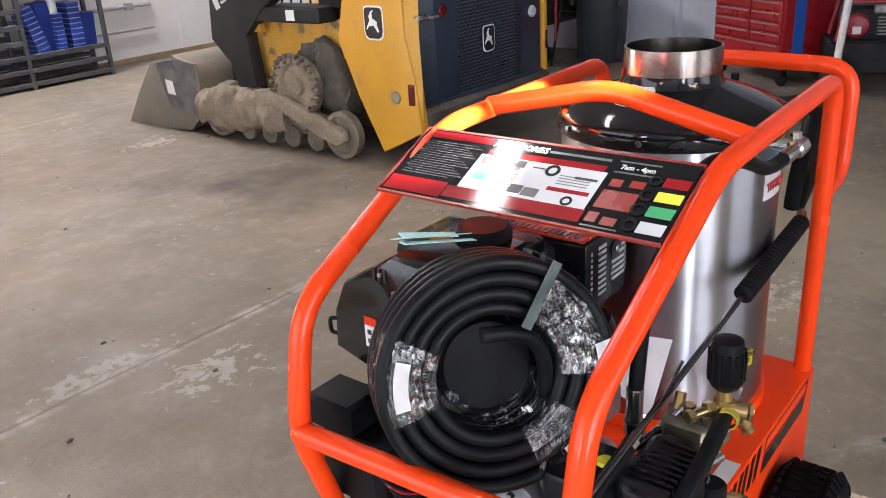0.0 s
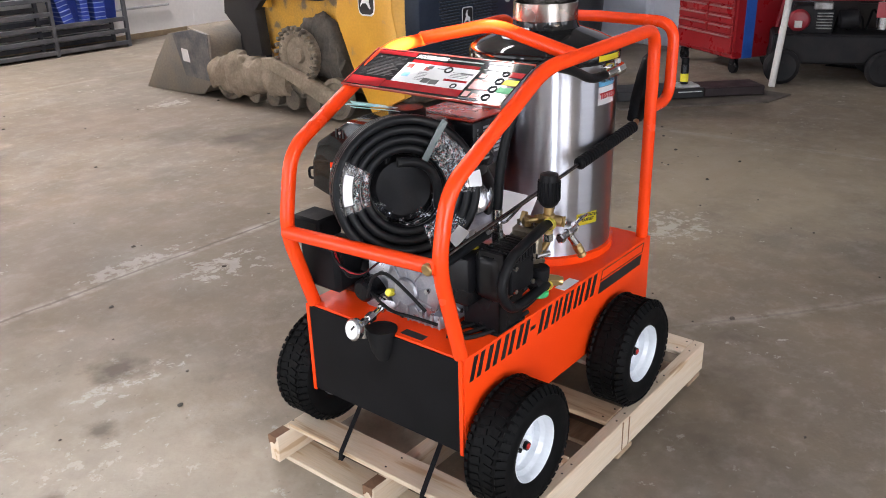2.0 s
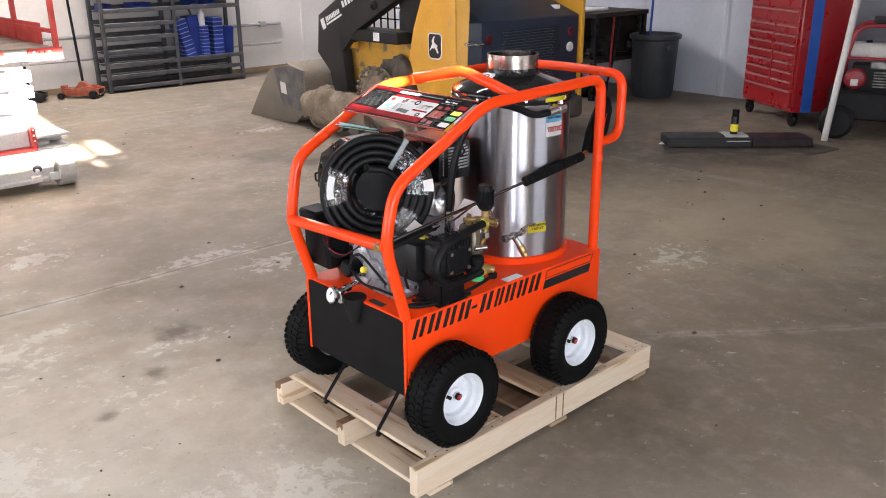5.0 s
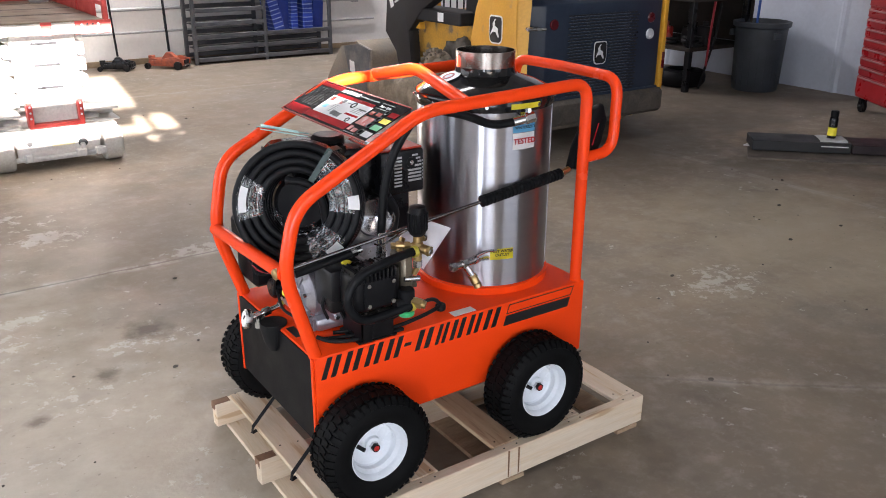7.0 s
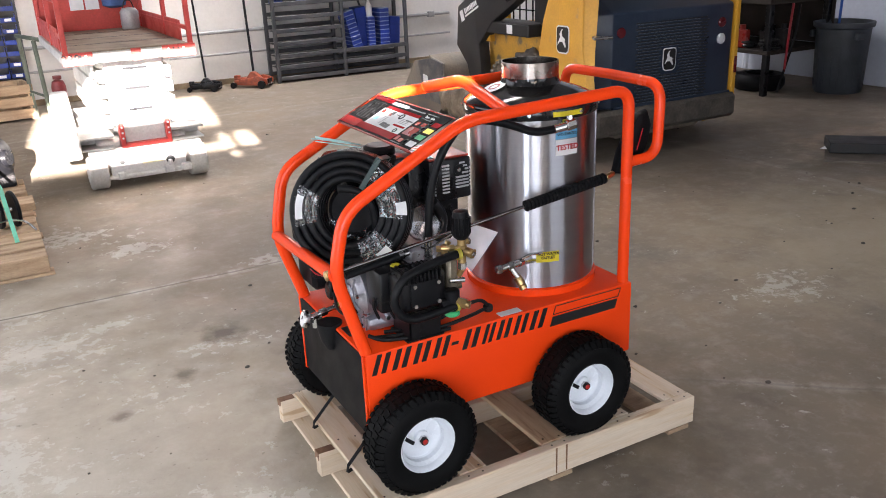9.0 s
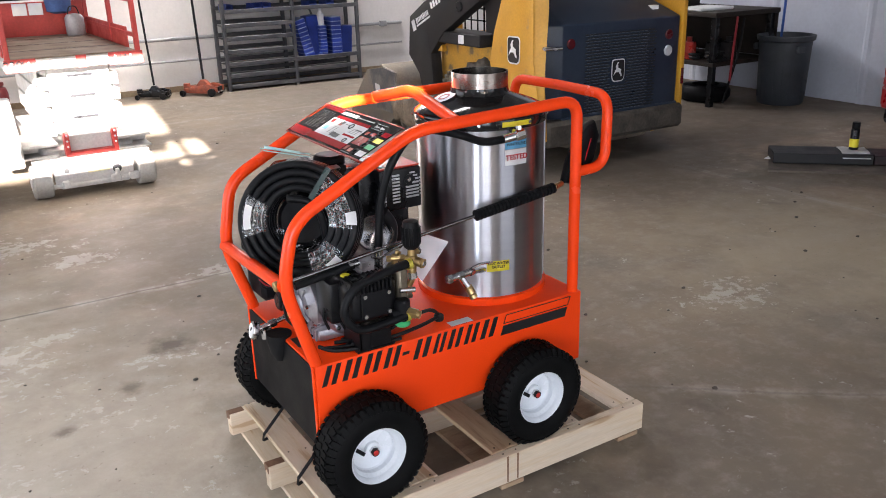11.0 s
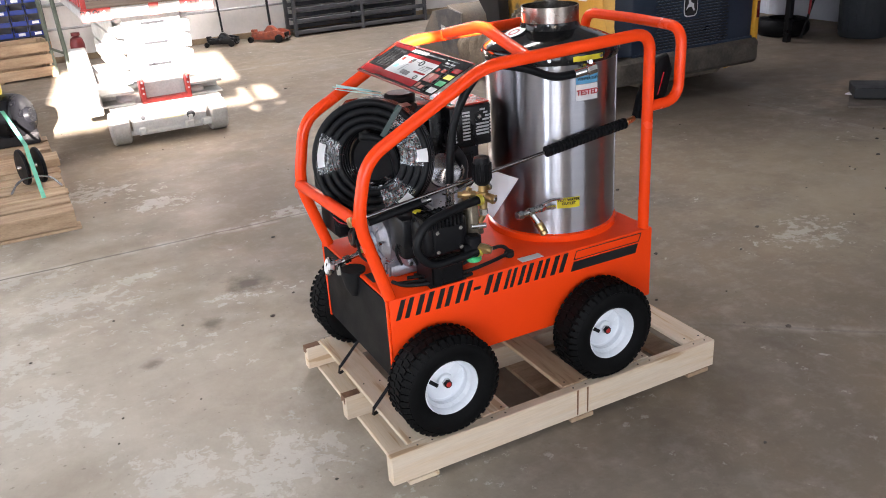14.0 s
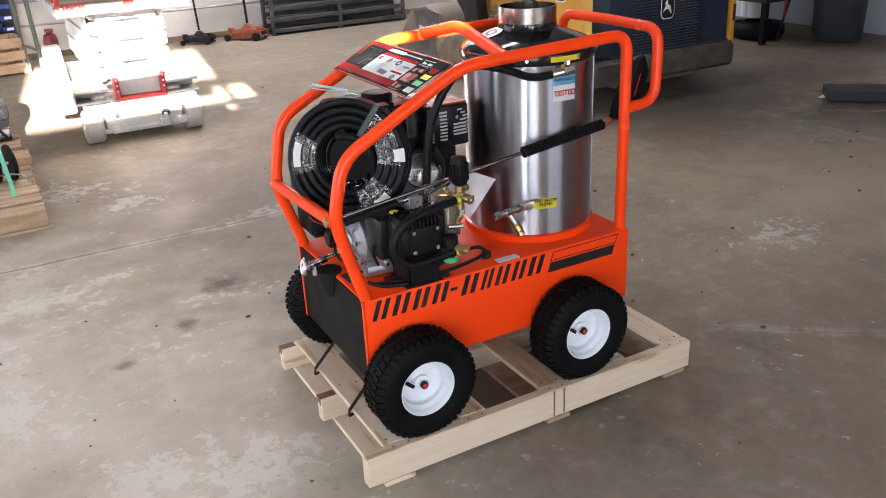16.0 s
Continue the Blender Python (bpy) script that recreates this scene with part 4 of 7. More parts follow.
for pts in ([(-0.03, 0.108, 0.60), (-0.055, 0.100, 0.66), (-0.01, 0.098, 0.715), (0.05, 0.098, 0.69), (0.055, 0.100, 0.62), (0.10, 0.095, 0.585)],
            [(0.02, 0.104, 0.59), (0.0, 0.100, 0.63), (0.03, 0.098, 0.665), (0.075, 0.100, 0.645), (0.07, 0.104, 0.58)],
            [(-0.078, 0.16, 0.61), (-0.098, 0.20, 0.66), (-0.100, 0.27, 0.70), (-0.090, 0.33, 0.665), (-0.088, 0.35, 0.60)],
            [(-0.08, 0.12, 0.585), (-0.105, 0.18, 0.60), (-0.108, 0.24, 0.595), (-0.09, 0.31, 0.60), (-0.07, 0.38, 0.63)]):
    bm = B()
    tube(bm, rounded(pts, 0.05), 0.0045, 7)
    part("cable", bm, RUBBER, engine, "thin black cable", True)
for k in range(7):
    a = 2 * math.pi * k / 7 + 0.3
    bm = B()
    cyl(bm, (-0.074, 0.23 + 0.078 * math.cos(a), 0.655 + 0.078 * math.sin(a)), (-0.083, 0.23 + 0.078 * math.cos(a), 0.655 + 0.078 * math.sin(a)), 0.0065, n=6)
    part("bolt", bm, CHROME, engine)
for k in range(5):
    bm = B()
    box(bm, (-0.068, 0.125 + 0.022 * k, 0.562), (-0.060, 0.131 + 0.022 * k, 0.600), 0.001)
    part("rib", bm, ALU, engine)
for k in range(10):
    a = 2 * math.pi * k / 10
    bm = B()
    box(bm, (-0.075, -0.003, 0.040), (-0.068, 0.003, 0.082), 0.0015, m=Matrix.Translation((0, 0.225, 0.645)) @ Matrix.Rotation(a, 4, "X"))
    part("rib", bm, ALU, engine)
# control box and starter low on the far side
bm = B()
box(bm, (-0.120, 0.485, 0.730), (-0.03, 0.590, 0.792), 0.008)
box(bm, (-0.115, 0.43, 0.592), (-0.01, 0.575, 0.728), 0.014)
part("control_box", bm, BLACK_PLASTIC, engine, "black switch box", True)
bm = B()
box(bm, (-0.03, 0.40, TOP), (0.14, 0.535, 0.66), 0.02)
part("starter_motor", bm, BLACK_PAINT, engine, "black starter motor", True)
for k in range(4):
    bm = B()
    tube(bm, rounded([(-0.12 + 0.01 * k, 0.44, 0.72), (-0.14, 0.40 - 0.01 * k, 0.70 - 0.01 * k), (-0.10, 0.36, 0.66), (-0.04, 0.33, 0.70)], 0.03), 0.003, 6)
    part("wire", bm, RED_INK if k == 1 else RUBBER, engine)
bm = B()
cyl(bm, (-0.090, 0.372, 0.610), (0.0, 0.372, 0.610), 0.032, n=24, chamfer=0.008)
part("oil_filter", bm, BLACK_PAINT, engine, "", True)
bm = B()
cyl(bm, (-0.070, 0.276, 0.628), (-0.090, 0.276, 0.635), 0.0105, n=12, chamfer=0.003)
part("oil_cap", bm, YELLOW_LABEL, engine, "yellow oil filler cap", True)

# drive housing and pump
bm = B()
box(bm, (-0.045, 0.05, 0.635), (0.075, 0.16, 0.765), 0.012, seg=2)
part("gearbox", bm, BLACK_PAINT, washer, "black gearbox", True)
bm = B()
cyl(bm, (0.025, 0.087, 0.762), (0.025, 0.087, 0.770), 0.016, n=16, chamfer=0.004)
part("pump_oil_cap", bm, YELLOW_LABEL, washer, "yellow oil cap", True)
bm = B()
box(bm, (-0.022, -0.030, 0.650), (0.138, 0.060, 0.784), 0.030, seg=4)
pump = part("pump", bm, BLACK_PAINT, washer, "black finned pump crankcase", True)
for k in range(9):
    bm = B()
    box(bm, (-0.015 + 0.014 * k, -0.033, 0.745), (-0.008 + 0.014 * k, 0.04, 0.786), 0.002)
    part("fin", bm, BLACK_PAINT, pump)
for k in range(9):
    bm = B()
    box(bm, (0.004 + 0.0125 * k, -0.044, 0.752), (0.010 + 0.0125 * k, -0.026, 0.780), 0.0018)
    part("fin", bm, BLACK_PAINT, pump)
bm = B()
box(bm, (0.012, -0.040, 0.672), (0.108, -0.028, 0.752), 0.006, seg=2)
part("cover_plate", bm, BLACK_PLASTIC, pump, "black cover plate", True)
for x, z in ((0.022, 0.682), (0.098, 0.682), (0.022, 0.742), (0.098, 0.742)):
    bm = B()
    cyl(bm, (x, -0.039, z), (x, -0.046, z), 0.0065, n=6)
    part("bolt", bm, CHROME, pump)
bm = B()
box(bm, (0.020, 0.004, TOP), (0.028, 0.115, 0.66), 0.002)
box(bm, (0.020, 0.004, TOP), (0.125, 0.010, 0.645), 0.002)
box(bm, (0.010, 0.002, TOP), (0.135, 0.12, TOP + 0.008), 0.002)
part("pump_bracket", bm, BLACK_PAINT, washer, "black steel pump foot")
# brass manifold, unloader and fittings
DULL_BRASS = material("dull_brass", (0.20, 0.17, 0.125), 0.45, 0.8, other=(0.12, 0.10, 0.075), fine=160, grain=0.15)
bm = B()
box(bm, (0.140, -0.024, 0.675), (0.178, 0.055, 0.796), 0.010)
for k in range(3):
    cyl(bm, (0.165, -0.012 + 0.026 * k, 0.700), (0.188, -0.012 + 0.026 * k, 0.700), 0.010, n=6)
    cyl(bm, (0.165, -0.012 + 0.026 * k, 0.790), (0.165, -0.012 + 0.026 * k, 0.806), 0.010, n=6)
part("pump_head", bm, DULL_BRASS, pump, "dull brass pump head", True)
bm = B()
cyl(bm, (0.185, -0.030, 0.778), (0.185, -0.030, 0.852), 0.0125, n=16, chamfer=0.002)
cyl(bm, (0.185, -0.030, 0.800), (0.185, -0.030, 0.832), 0.0165, n=8, chamfer=0.003)
manifold = part("brass_manifold", bm, BRASS, pump, "brass unloader body", True)
for p, q, r, n, mt in (((0.186, -0.030, 0.816), (0.200, -0.062, 0.812), 0.0135, 16, BRASS), ((0.200, -0.062, 0.812), (0.203, -0.068, 0.811), 0.0155, 6, BRASS), ((0.203, -0.068, 0.811), (0.204, -0.071, 0.8108), 0.008, 12, CHROME),
                       ((0.185, -0.030, 0.822), (0.120, 0.000, 0.824), 0.0075, 12, BRASS), ((0.166, -0.021, 0.8225), (0.152, -0.014, 0.823), 0.0125, 6, BRASS), ((0.130, -0.004, 0.8237), (0.118, 0.001, 0.824), 0.0105, 6, BRASS),
                       ((0.185, -0.030, 0.836), (0.210, -0.020, 0.836), 0.009, 12, BRASS), ((0.208, -0.021, 0.836), (0.216, -0.018, 0.836), 0.0115, 6, CHROME),
                       ((0.185, -0.030, 0.778), (0.185, -0.030, 0.758), 0.0135, 6, CHROME), ((0.185, -0.030, 0.758), (0.178, -0.020, 0.735), 0.009, 12, BRASS),
                       ((0.150, 0.010, 0.800), (0.150, 0.010, 0.828), 0.010, 6, BRASS), ((0.165, 0.035, 0.800), (0.178, 0.035, 0.826), 0.009, 6, BRASS), ((0.145, -0.020, 0.726), (0.192, -0.030, 0.722), 0.008, 12, CHROME)):
    bm = B()
    cyl(bm, p, q, r, n=n, chamfer=0.0015)
    part("fitting", bm, mt, manifold, "", True)
bm = B()
lathe(bm, [(0.014, 0.850), (0.022, 0.857), (0.027, 0.868), (0.025, 0.915), (0.022, 0.934), (0.012, 0.938)], (0.185, -0.030, 0), (0, 0, 1), 20)
knob = part("unloader_knob", bm, BLACK_PLASTIC, pump, "black ribbed adjusting knob", True)
for k in range(14):
    a = 2 * math.pi * k / 14
    bm = B()
    box(bm, (-0.002, -0.002, 0.868), (0.002, 0.002, 0.918), m=Matrix.Translation((0.185 + 0.0262 * math.cos(a), -0.030 + 0.0262 * math.sin(a), 0)))
    part("rib", bm, BLACK_PLASTIC, knob)
bm = B()
tube(bm, rounded([(0.180, -0.036, 0.812), (0.09, -0.048, 0.806), (-0.020, -0.052, 0.782), (-0.058, -0.052, 0.715), (-0.015, -0.052, 0.648), (0.08, -0.052, 0.650), (0.17, -0.05, 0.662)], 0.080, 8), 0.0130, 14)
part("bypass_hose", bm, HOSE, pump, "black bypass hose", True)
for p in ((0.165, -0.045, 0.812), (0.150, -0.052, 0.657)):
    bm = B()
    lathe(bm, [(0.0135, -0.006), (0.0165, -0.006), (0.0165, 0.006), (0.0135, 0.006)], p, (1, 0.1, 0), 16, caps=False)
    part("hose_clamp", bm, YELLOW_ZINC, pump, "yellow zinc clamp")
# water inlet filter
bm = B()
cyl(bm, (0.143, -0.035, 0.640), (0.143, -0.035, 0.705), 0.024, n=18, chamfer=0.005)
cyl(bm, (0.103, -0.040, 0.665), (0.163, -0.040, 0.668), 0.016, n=12)
inlet = part("inlet_filter", bm, BLACK_PLASTIC, pump, "black inlet filter", True)
bm = B()
cyl(bm, (0.143, -0.035, 0.622), (0.143, -0.035, 0.640), 0.023, n=18, chamfer=0.004)
part("filter_cap", bm, GREEN_INK, inlet, "green filter cap", True)
bm = B()
cyl(bm, (0.153, -0.050, 0.668), (0.172, -0.071, 0.663), 0.0155, n=6)
cyl(bm, (0.172, -0.071, 0.663), (0.179, -0.079, 0.661), 0.0115, n=14)
part("inlet_nut", bm, BRASS, inlet, "brass garden-hose nut", True)
for pts in ([(-0.06, 0.08, 0.556), (0.02, 0.05, 0.556), (0.14, 0.02, 0.562), (0.25, 0.03, 0.570), (0.33, 0.07, 0.562)], [(-0.02, 0.10, 0.556), (0.10, 0.06, 0.556), (0.22, 0.05, 0.60), (0.30, 0.06, 0.60), (0.335, 0.07, 0.562)],
            [(-0.07, 0.10, 0.556), (-0.05, 0.05, 0.556), (0.05, 0.012, 0.556), (0.16, 0.012, 0.556)]):
    bm = B()
    tube(bm, rounded(pts, 0.06), 0.006, 8)
    part("fuel_line", bm, RUBBER, washer, "black fuel line", True)
bm = B()
cyl(bm, (0.33, 0.07, TOP), (0.33, 0.07, 0.570), 0.016, n=14, chamfer=0.004)
part("grommet", bm, RUBBER, washer, "", True)
# pale deflector between engine and tank
BRIGHT_SHEET = material("bright_white_sheet", (0.92, 0.92, 0.95), 0.30, fine=60, grain=0.02)
bm = B()
sheet = [Vector(v) for v in ((0.428, 0.158, 0.768), (0.321, 0.151, 0.657), (0.274, 0.230, 0.736), (0.345, 0.230, 0.803))]
vs = [bm.verts.new(v) for v in sheet]
bm.faces.new(vs)
bmesh.ops.solidify(bm, geom=bm.faces[:], thickness=0.002)
part("heat_deflector", bm, BRIGHT_SHEET, washer, "white heat deflector plate")

# lance, grip and trigger gun
LANCE_STEEL = material("dark_lance_steel", (0.22, 0.21, 0.21), 0.2, 1.0, other=(0.14, 0.13, 0.13), fine=120, grain=0.06)
bm = B()
cyl(bm, (-0.190, 0.040, 0.803), (0.46, 0.042, 0.881), 0.0056, n=10)
lance = part("lance", bm, LANCE_STEEL, washer, "steel spray lance", True)
bm = B()
cyl(bm, (-0.150, 0.046, 0.786), (0.022, 0.049, 0.808), 0.0115, n=12, chamfer=0.002)
part("hose_tail", bm, HOSE, lance, "black hose tail", True)
bm = B()
cyl(bm, (0.020, 0.049, 0.808), (0.036, 0.049, 0.810), 0.013, n=6)
cyl(bm, (0.036, 0.049, 0.810), (0.052, 0.0495, 0.812), 0.009, n=10)
part("hose_end_fitting", bm, CHROME, lance, "plated hose end", True)
bm = B()
cyl(bm, (-0.212, 0.040, 0.800), (-0.188, 0.040, 0.803), 0.015, n=12, chamfer=0.003)
part("lance_tip", bm, BRASS, lance, "brass tip", True)
a, b = Vector((0.452, 0.042, 0.880)), Vector((0.763, 0.038, 0.920))
prof = [(0.010, 0)]
for k in range(23):
    h = (b - a).length * (k + 0.2) / 23
    prof += [(0.0135, h), (0.0180, h + 0.002), (0.0180, h + 0.007), (0.0135, h + 0.009)]
prof.append((0.010, (b - a).length))
bm = B()
lathe(bm, prof, a, b - a, 16)
part("grip", bm, BLACK_PLASTIC, lance, "black ribbed foam grip", True)
bm = B()
cyl(bm, (0.763, 0.038, 0.920), (0.805, 0.050, 0.925), 0.010, n=8, chamfer=0.002)
part("gun_joint", bm, BRASS, lance, "brass swivel", True)
bm = B()
plate(bm, [(0.830, 0.916), (0.848, 0.985), (0.880, 1.05), (0.915, 1.10), (0.955, 1.112), (0.975, 1.06), (0.955, 0.985), (0.92, 0.935), (0.87, 0.906)], xz(0.100), 0.040, 0.013)
gun = part("trigger_gun", bm, BLACK_PLASTIC, lance, "black plastic trigger gun", True)
bm = B()
tube(bm, rounded([(0.90, 0.075, 0.93), (0.955, 0.07, 0.98), (0.945, 0.075, 1.06)], 0.04), 0.006, 8)
part("trigger", bm, BLACK_PLASTIC, gun, "", True)
bm = B()
plate(bm, [(0.908, 0.985), (0.912, 0.985), (0.934, 1.055), (0.930, 1.055)], xz(0.0597), 0.001)
part("gun_mark", bm, RED_INK, gun)

# pressure gauge on the front
bm = B()
lathe(bm, [(0.026, 0), (0.029, 0.004), (0.029, 0.016), (0.025, 0.020), (0.0, 0.018)], (-0.190, 0.291, 0.568), (-1, 0.12, 0.25), 28, caps=False)
gauge = part("pressure_gauge", bm, CHROME, washer, "small round chrome gauge", True)
bm = B()
lathe(bm, [(0.0, 0), (0.023, 0), (0.023, 0.001), (0.0, 0.001)], Vector((-0.190, 0.291, 0.568)) + Vector((-1, 0.12, 0.25)).normalized() * 0.0195, (-1, 0.12, 0.25), 24, caps=False)
part("dial", bm, WHITE_LABEL, gauge, "white dial")
bm = B()
box(bm, (-0.001, -0.002, 0), (0.001, 0.002, 0.017), m=Matrix.Translation(Vector((-0.190, 0.291, 0.568)) + Vector((-1, 0.12, 0.25)).normalized() * 0.021) @ Matrix.Rotation(radians(40), 4, "X"))
part("needle", bm, BLACK_INK, gauge)
bm = B()
cyl(bm, (-0.192, 0.291, 0.570), (-0.092, 0.297, 0.586), 0.008, n=10)
cyl(bm, (-0.150, 0.293, 0.577), (-0.128, 0.295, 0.580), 0.013, n=6)
cyl(bm, (-0.098, 0.297, 0.585), (-0.084, 0.298, 0.587), 0.013, n=6)
cyl(bm, (-0.176, 0.291, 0.573), (-0.160, 0.292, 0.576), 0.012, n=6)
cyl(bm, (-0.168, 0.292, 0.574), (-0.168, 0.292, 0.535), 0.010, n=8)
part("gauge_pipe", bm, CHROME, gauge, "plated pipe fittings", True)

# hose coil hung inside the front of the frame
hose = thing("hose_coil", "new black pressure hose coiled and wrapped in clear film", "hose")
AX = Vector((-0.60, -0.77, 0.20)).normalized()
C0 = Vector((-0.027, 0.258, 0.901))
ex = AX.cross(Vector((0, 0, 1))).normalized()
ex = -ex
ez = AX.cross(ex)
ez = ez if ez.z > 0 else -ez
rng = random.Random(4)
HR = 0.0118
for layer in range(4):
    for turn in range(4):
        pts = []
        for i in range(48):
            a = 2 * math.pi * i / 48
            r = 0.172 - 0.0232 * turn + 0.0012 * math.sin(2 * a + layer + turn)
            c = C0 + AX * (0.046 - 0.0236 * layer - 0.004 * turn + 0.002 * math.sin(a + 2 * layer + turn))
            pts.append(c + ex * (r * math.cos(a)) + ez * (r * math.sin(a)))
        bm = B()
        tube(bm, pts, HR, 10, closed=True)
        part("hose_loop", bm, HOSE, hose, "", True)
bm = B()
pts = [C0 + AX * d + ex * x + ez * z for d, x, z in ((0.066, -0.020, 0.072), (0.066, 0.022, 0.070), (0.055, 0.058, 0.050), (0.045, 0.075, 0.010), (0.02, 0.078, -0.05))]
tube(bm, rounded(pts, 0.06), HR, 10)
part("hose_end", bm, HOSE, hose, "", True)
bm = B()
cyl(bm, pts[0] + (pts[1] - pts[0]).normalized() * 0.004, pts[0] - (pts[1] - pts[0]).normalized() * 0.004, 0.0124, n=12)
part("hose_cut", bm, RUBBER, hose, "", True)


bm = B()
cyl(bm, C0 - AX * 0.13, C0 - AX * 0.012, 0.083, n=32, chamfer=0.014)
part("air_cleaner", bm, BLACK_PLASTIC, engine, "black air cleaner behind the hose", True)


def film(a0, a1, seed):
    """Crinkled clear film round a stretch of the coil."""
    r = random.Random(seed)
    bm = B()
    rows = []
    for i in range(15):
        a = radians(a0 + (a1 - a0) * i / 14)
        row = []
        for j in range(22):
            q = 2 * math.pi * j / 22
            rr, dd = 0.134 + (0.058 + r.uniform(-0.003, 0.004)) * math.cos(q), (0.072 + r.uniform(-0.003, 0.004)) * math.sin(q)
            sq = 1 / max(abs(math.cos(q)), abs(math.sin(q))) ** 0.5
            rr = 0.134 + (rr - 0.134) * sq * 0.86
            row.append(bm.verts.new(C0 + AX * dd * sq * 0.86 + ex * (rr * math.cos(a)) + ez * (rr * math.sin(a))))
        rows.append(row)
    for p, q in zip(rows, rows[1:]):
        bridge(bm, p, q)
    return part("clear_wrap", bm, FILM, hose, "crinkled clear plastic wrap")


def paper(a, w, r0, r1, off=0.0655):
    bm = B()
    rows = []
    for i in range(7):
        aa = radians(a - w / 2 + w * i / 6)
        rows.append([bm.verts.new(C0 + AX * off + ex * (r * math.cos(aa)) + ez * (r * math.sin(aa))) for r in (r0, (r0 + r1) / 2, r1)])
    for p, q in zip(rows, rows[1:]):
        for j in range(2):
            bm.faces.new((p[j], p[j + 1], q[j + 1], q[j]))
    bmesh.ops.solidify(bm, geom=bm.faces[:], thickness=0.0006)
    return part("paper_label", bm, WHITE_LABEL, hose, "white paper label")


for a0, a1, s in ((150, 196, 1), (-6, 56, 2), (-72, -32, 3)):
    film(a0, a1, s)
paper(174, 28, 0.138, 0.160)
paper(5, 13, 0.150, 0.182)
paper(-47, 16, 0.150, 0.183)
# crumpled film inside the coil
rng = random.Random(9)
bm = B()
grid = []
for i in range(20):
    a = radians(188 + 8.6 * i)
    grid.append([bm.verts.new(C0 + AX * (0.022 - 0.012 * j + rng.uniform(-0.012, 0.012)) + (ex * math.cos(a) + ez * math.sin(a)) * (0.092 - 0.0085 * j * (1.0 if i % 5 else 0.7) + rng.uniform(-0.005, 0.005))) for j in range(5)])
for i in range(19):
    for j in range(4):
        bm.faces.new((grid[i][j], grid[i + 1][j], grid[i + 1][j + 1], grid[i][j + 1]))
part("crumpled_film", bm, FOIL, hose, "crumpled shiny film")
# teal strap over the top
strap = thing("strap", "pale teal packing strap tied over the hose", "strap")
for k, (p, q) in enumerate((((-0.095, 0.372, 1.112), (0.05, 0.342, 1.078)), ((-0.090, 0.360, 1.106), (0.045, 0.330, 1.072)), ((-0.085, 0.366, 1.116), (0.02, 0.345, 1.086)))):
    bm = B()
    p, q = Vector(p), Vector(q)
    d = q - p
    side = d.cross(Vector((0, 0, 1))).normalized()
    box(bm, (0, -0.006, -0.0006), (d.length, 0.006, 0.0006), m=Matrix.Translation(p) @ d.to_track_quat("X", "Z").to_matrix().to_4x4() @ Matrix.Rotation(radians(20 * k - 20), 4, "X"))
    part("strap_tail", bm, TEAL, strap)
bm = B()
vs = [C0 + AX * dd + ex * (r * math.cos(radians(58))) + ez * (r * math.sin(radians(58))) for r, dd in ((0.080, 0.062), (0.189, 0.062), (0.189, -0.066), (0.080, -0.066), (0.080, 0.062))]
for p, q in zip(vs, vs[1:]):
    d = q - p
    u = d.normalized()
    tang = (ez * math.cos(radians(58)) - ex * math.sin(radians(58)))
    nrm = u.cross(tang)
    m = Matrix((u, tang, nrm)).transposed().to_4x4()
    m.translation = p
    box(bm, (0, -0.008, -0.0008), (d.length, 0.008, 0.0008), m=m)
part("strap_loop", bm, TEAL_DARK, strap)

# ---- pallet under the washer: the near stringer stands level with the deck, the others lie under it ----
pallet = thing("pallet", "new pale pine shipping pallet on the floor", "pallet")
for y0, y1, lo, z1 in ((-0.144, -0.106, -0.226, 0.1190), (0.252, 0.290, -0.214, 0.1040), (0.642, 0.680, -0.212, 0.1040)):
    bm = B()
    box(bm, (lo, y0, 0.0165), (1.043, y1, z1), 0.003)
    part("stringer", bm, PINE, pallet)
for x0, x1, y1, mt in ((-0.154, -0.056, 0.657, PINE_Y), (0.112, 0.205, 0.660, PINE_Y), (0.415, 0.515, 0.664, PINE_BROWN), (0.690, 0.775, 0.658, PINE_Y), (0.935, 1.038, 0.662, PINE_Y)):
    bm = B()
    box(bm, (x0, -0.1055, 0.1045), (x1, y1, 0.1205), 0.0025)
    part("deck_board", bm, mt, pallet)
for x0, x1 in ((-0.174, -0.072), (0.42, 0.51), (0.925, 1.02)):
    bm = B()
    box(bm, (x0, -0.146, 0.0), (x1, 0.672, 0.016), 0.002)
    part("bottom_board", bm, PINE_Y if x0 < 0 else OLD_WOOD, pallet, "rough bottom board")
for x, y in [(x + dx, y + dy) for x in (-0.105, 0.158, 0.465, 0.73, 0.986) for y in (-0.088, 0.271, 0.648) for dx, dy in ((-0.030, 0.006), (0.026, -0.004))]:
    bm = B()
    cyl(bm, (x, y, 0.1200), (x, y, 0.1213), 0.0032, n=8)
    part("nail", bm, BLACK_PAINT, pallet)
for x in (-0.13, -0.08, 0.13, 0.18, 0.44, 0.49, 0.71, 0.76, 0.96, 1.01):
    bm = B()
    cyl(bm, (x, -0.125, 0.1185), (x, -0.125, 0.1198), 0.0032, n=8)
    part("nail", bm, BLACK_PAINT, pallet)
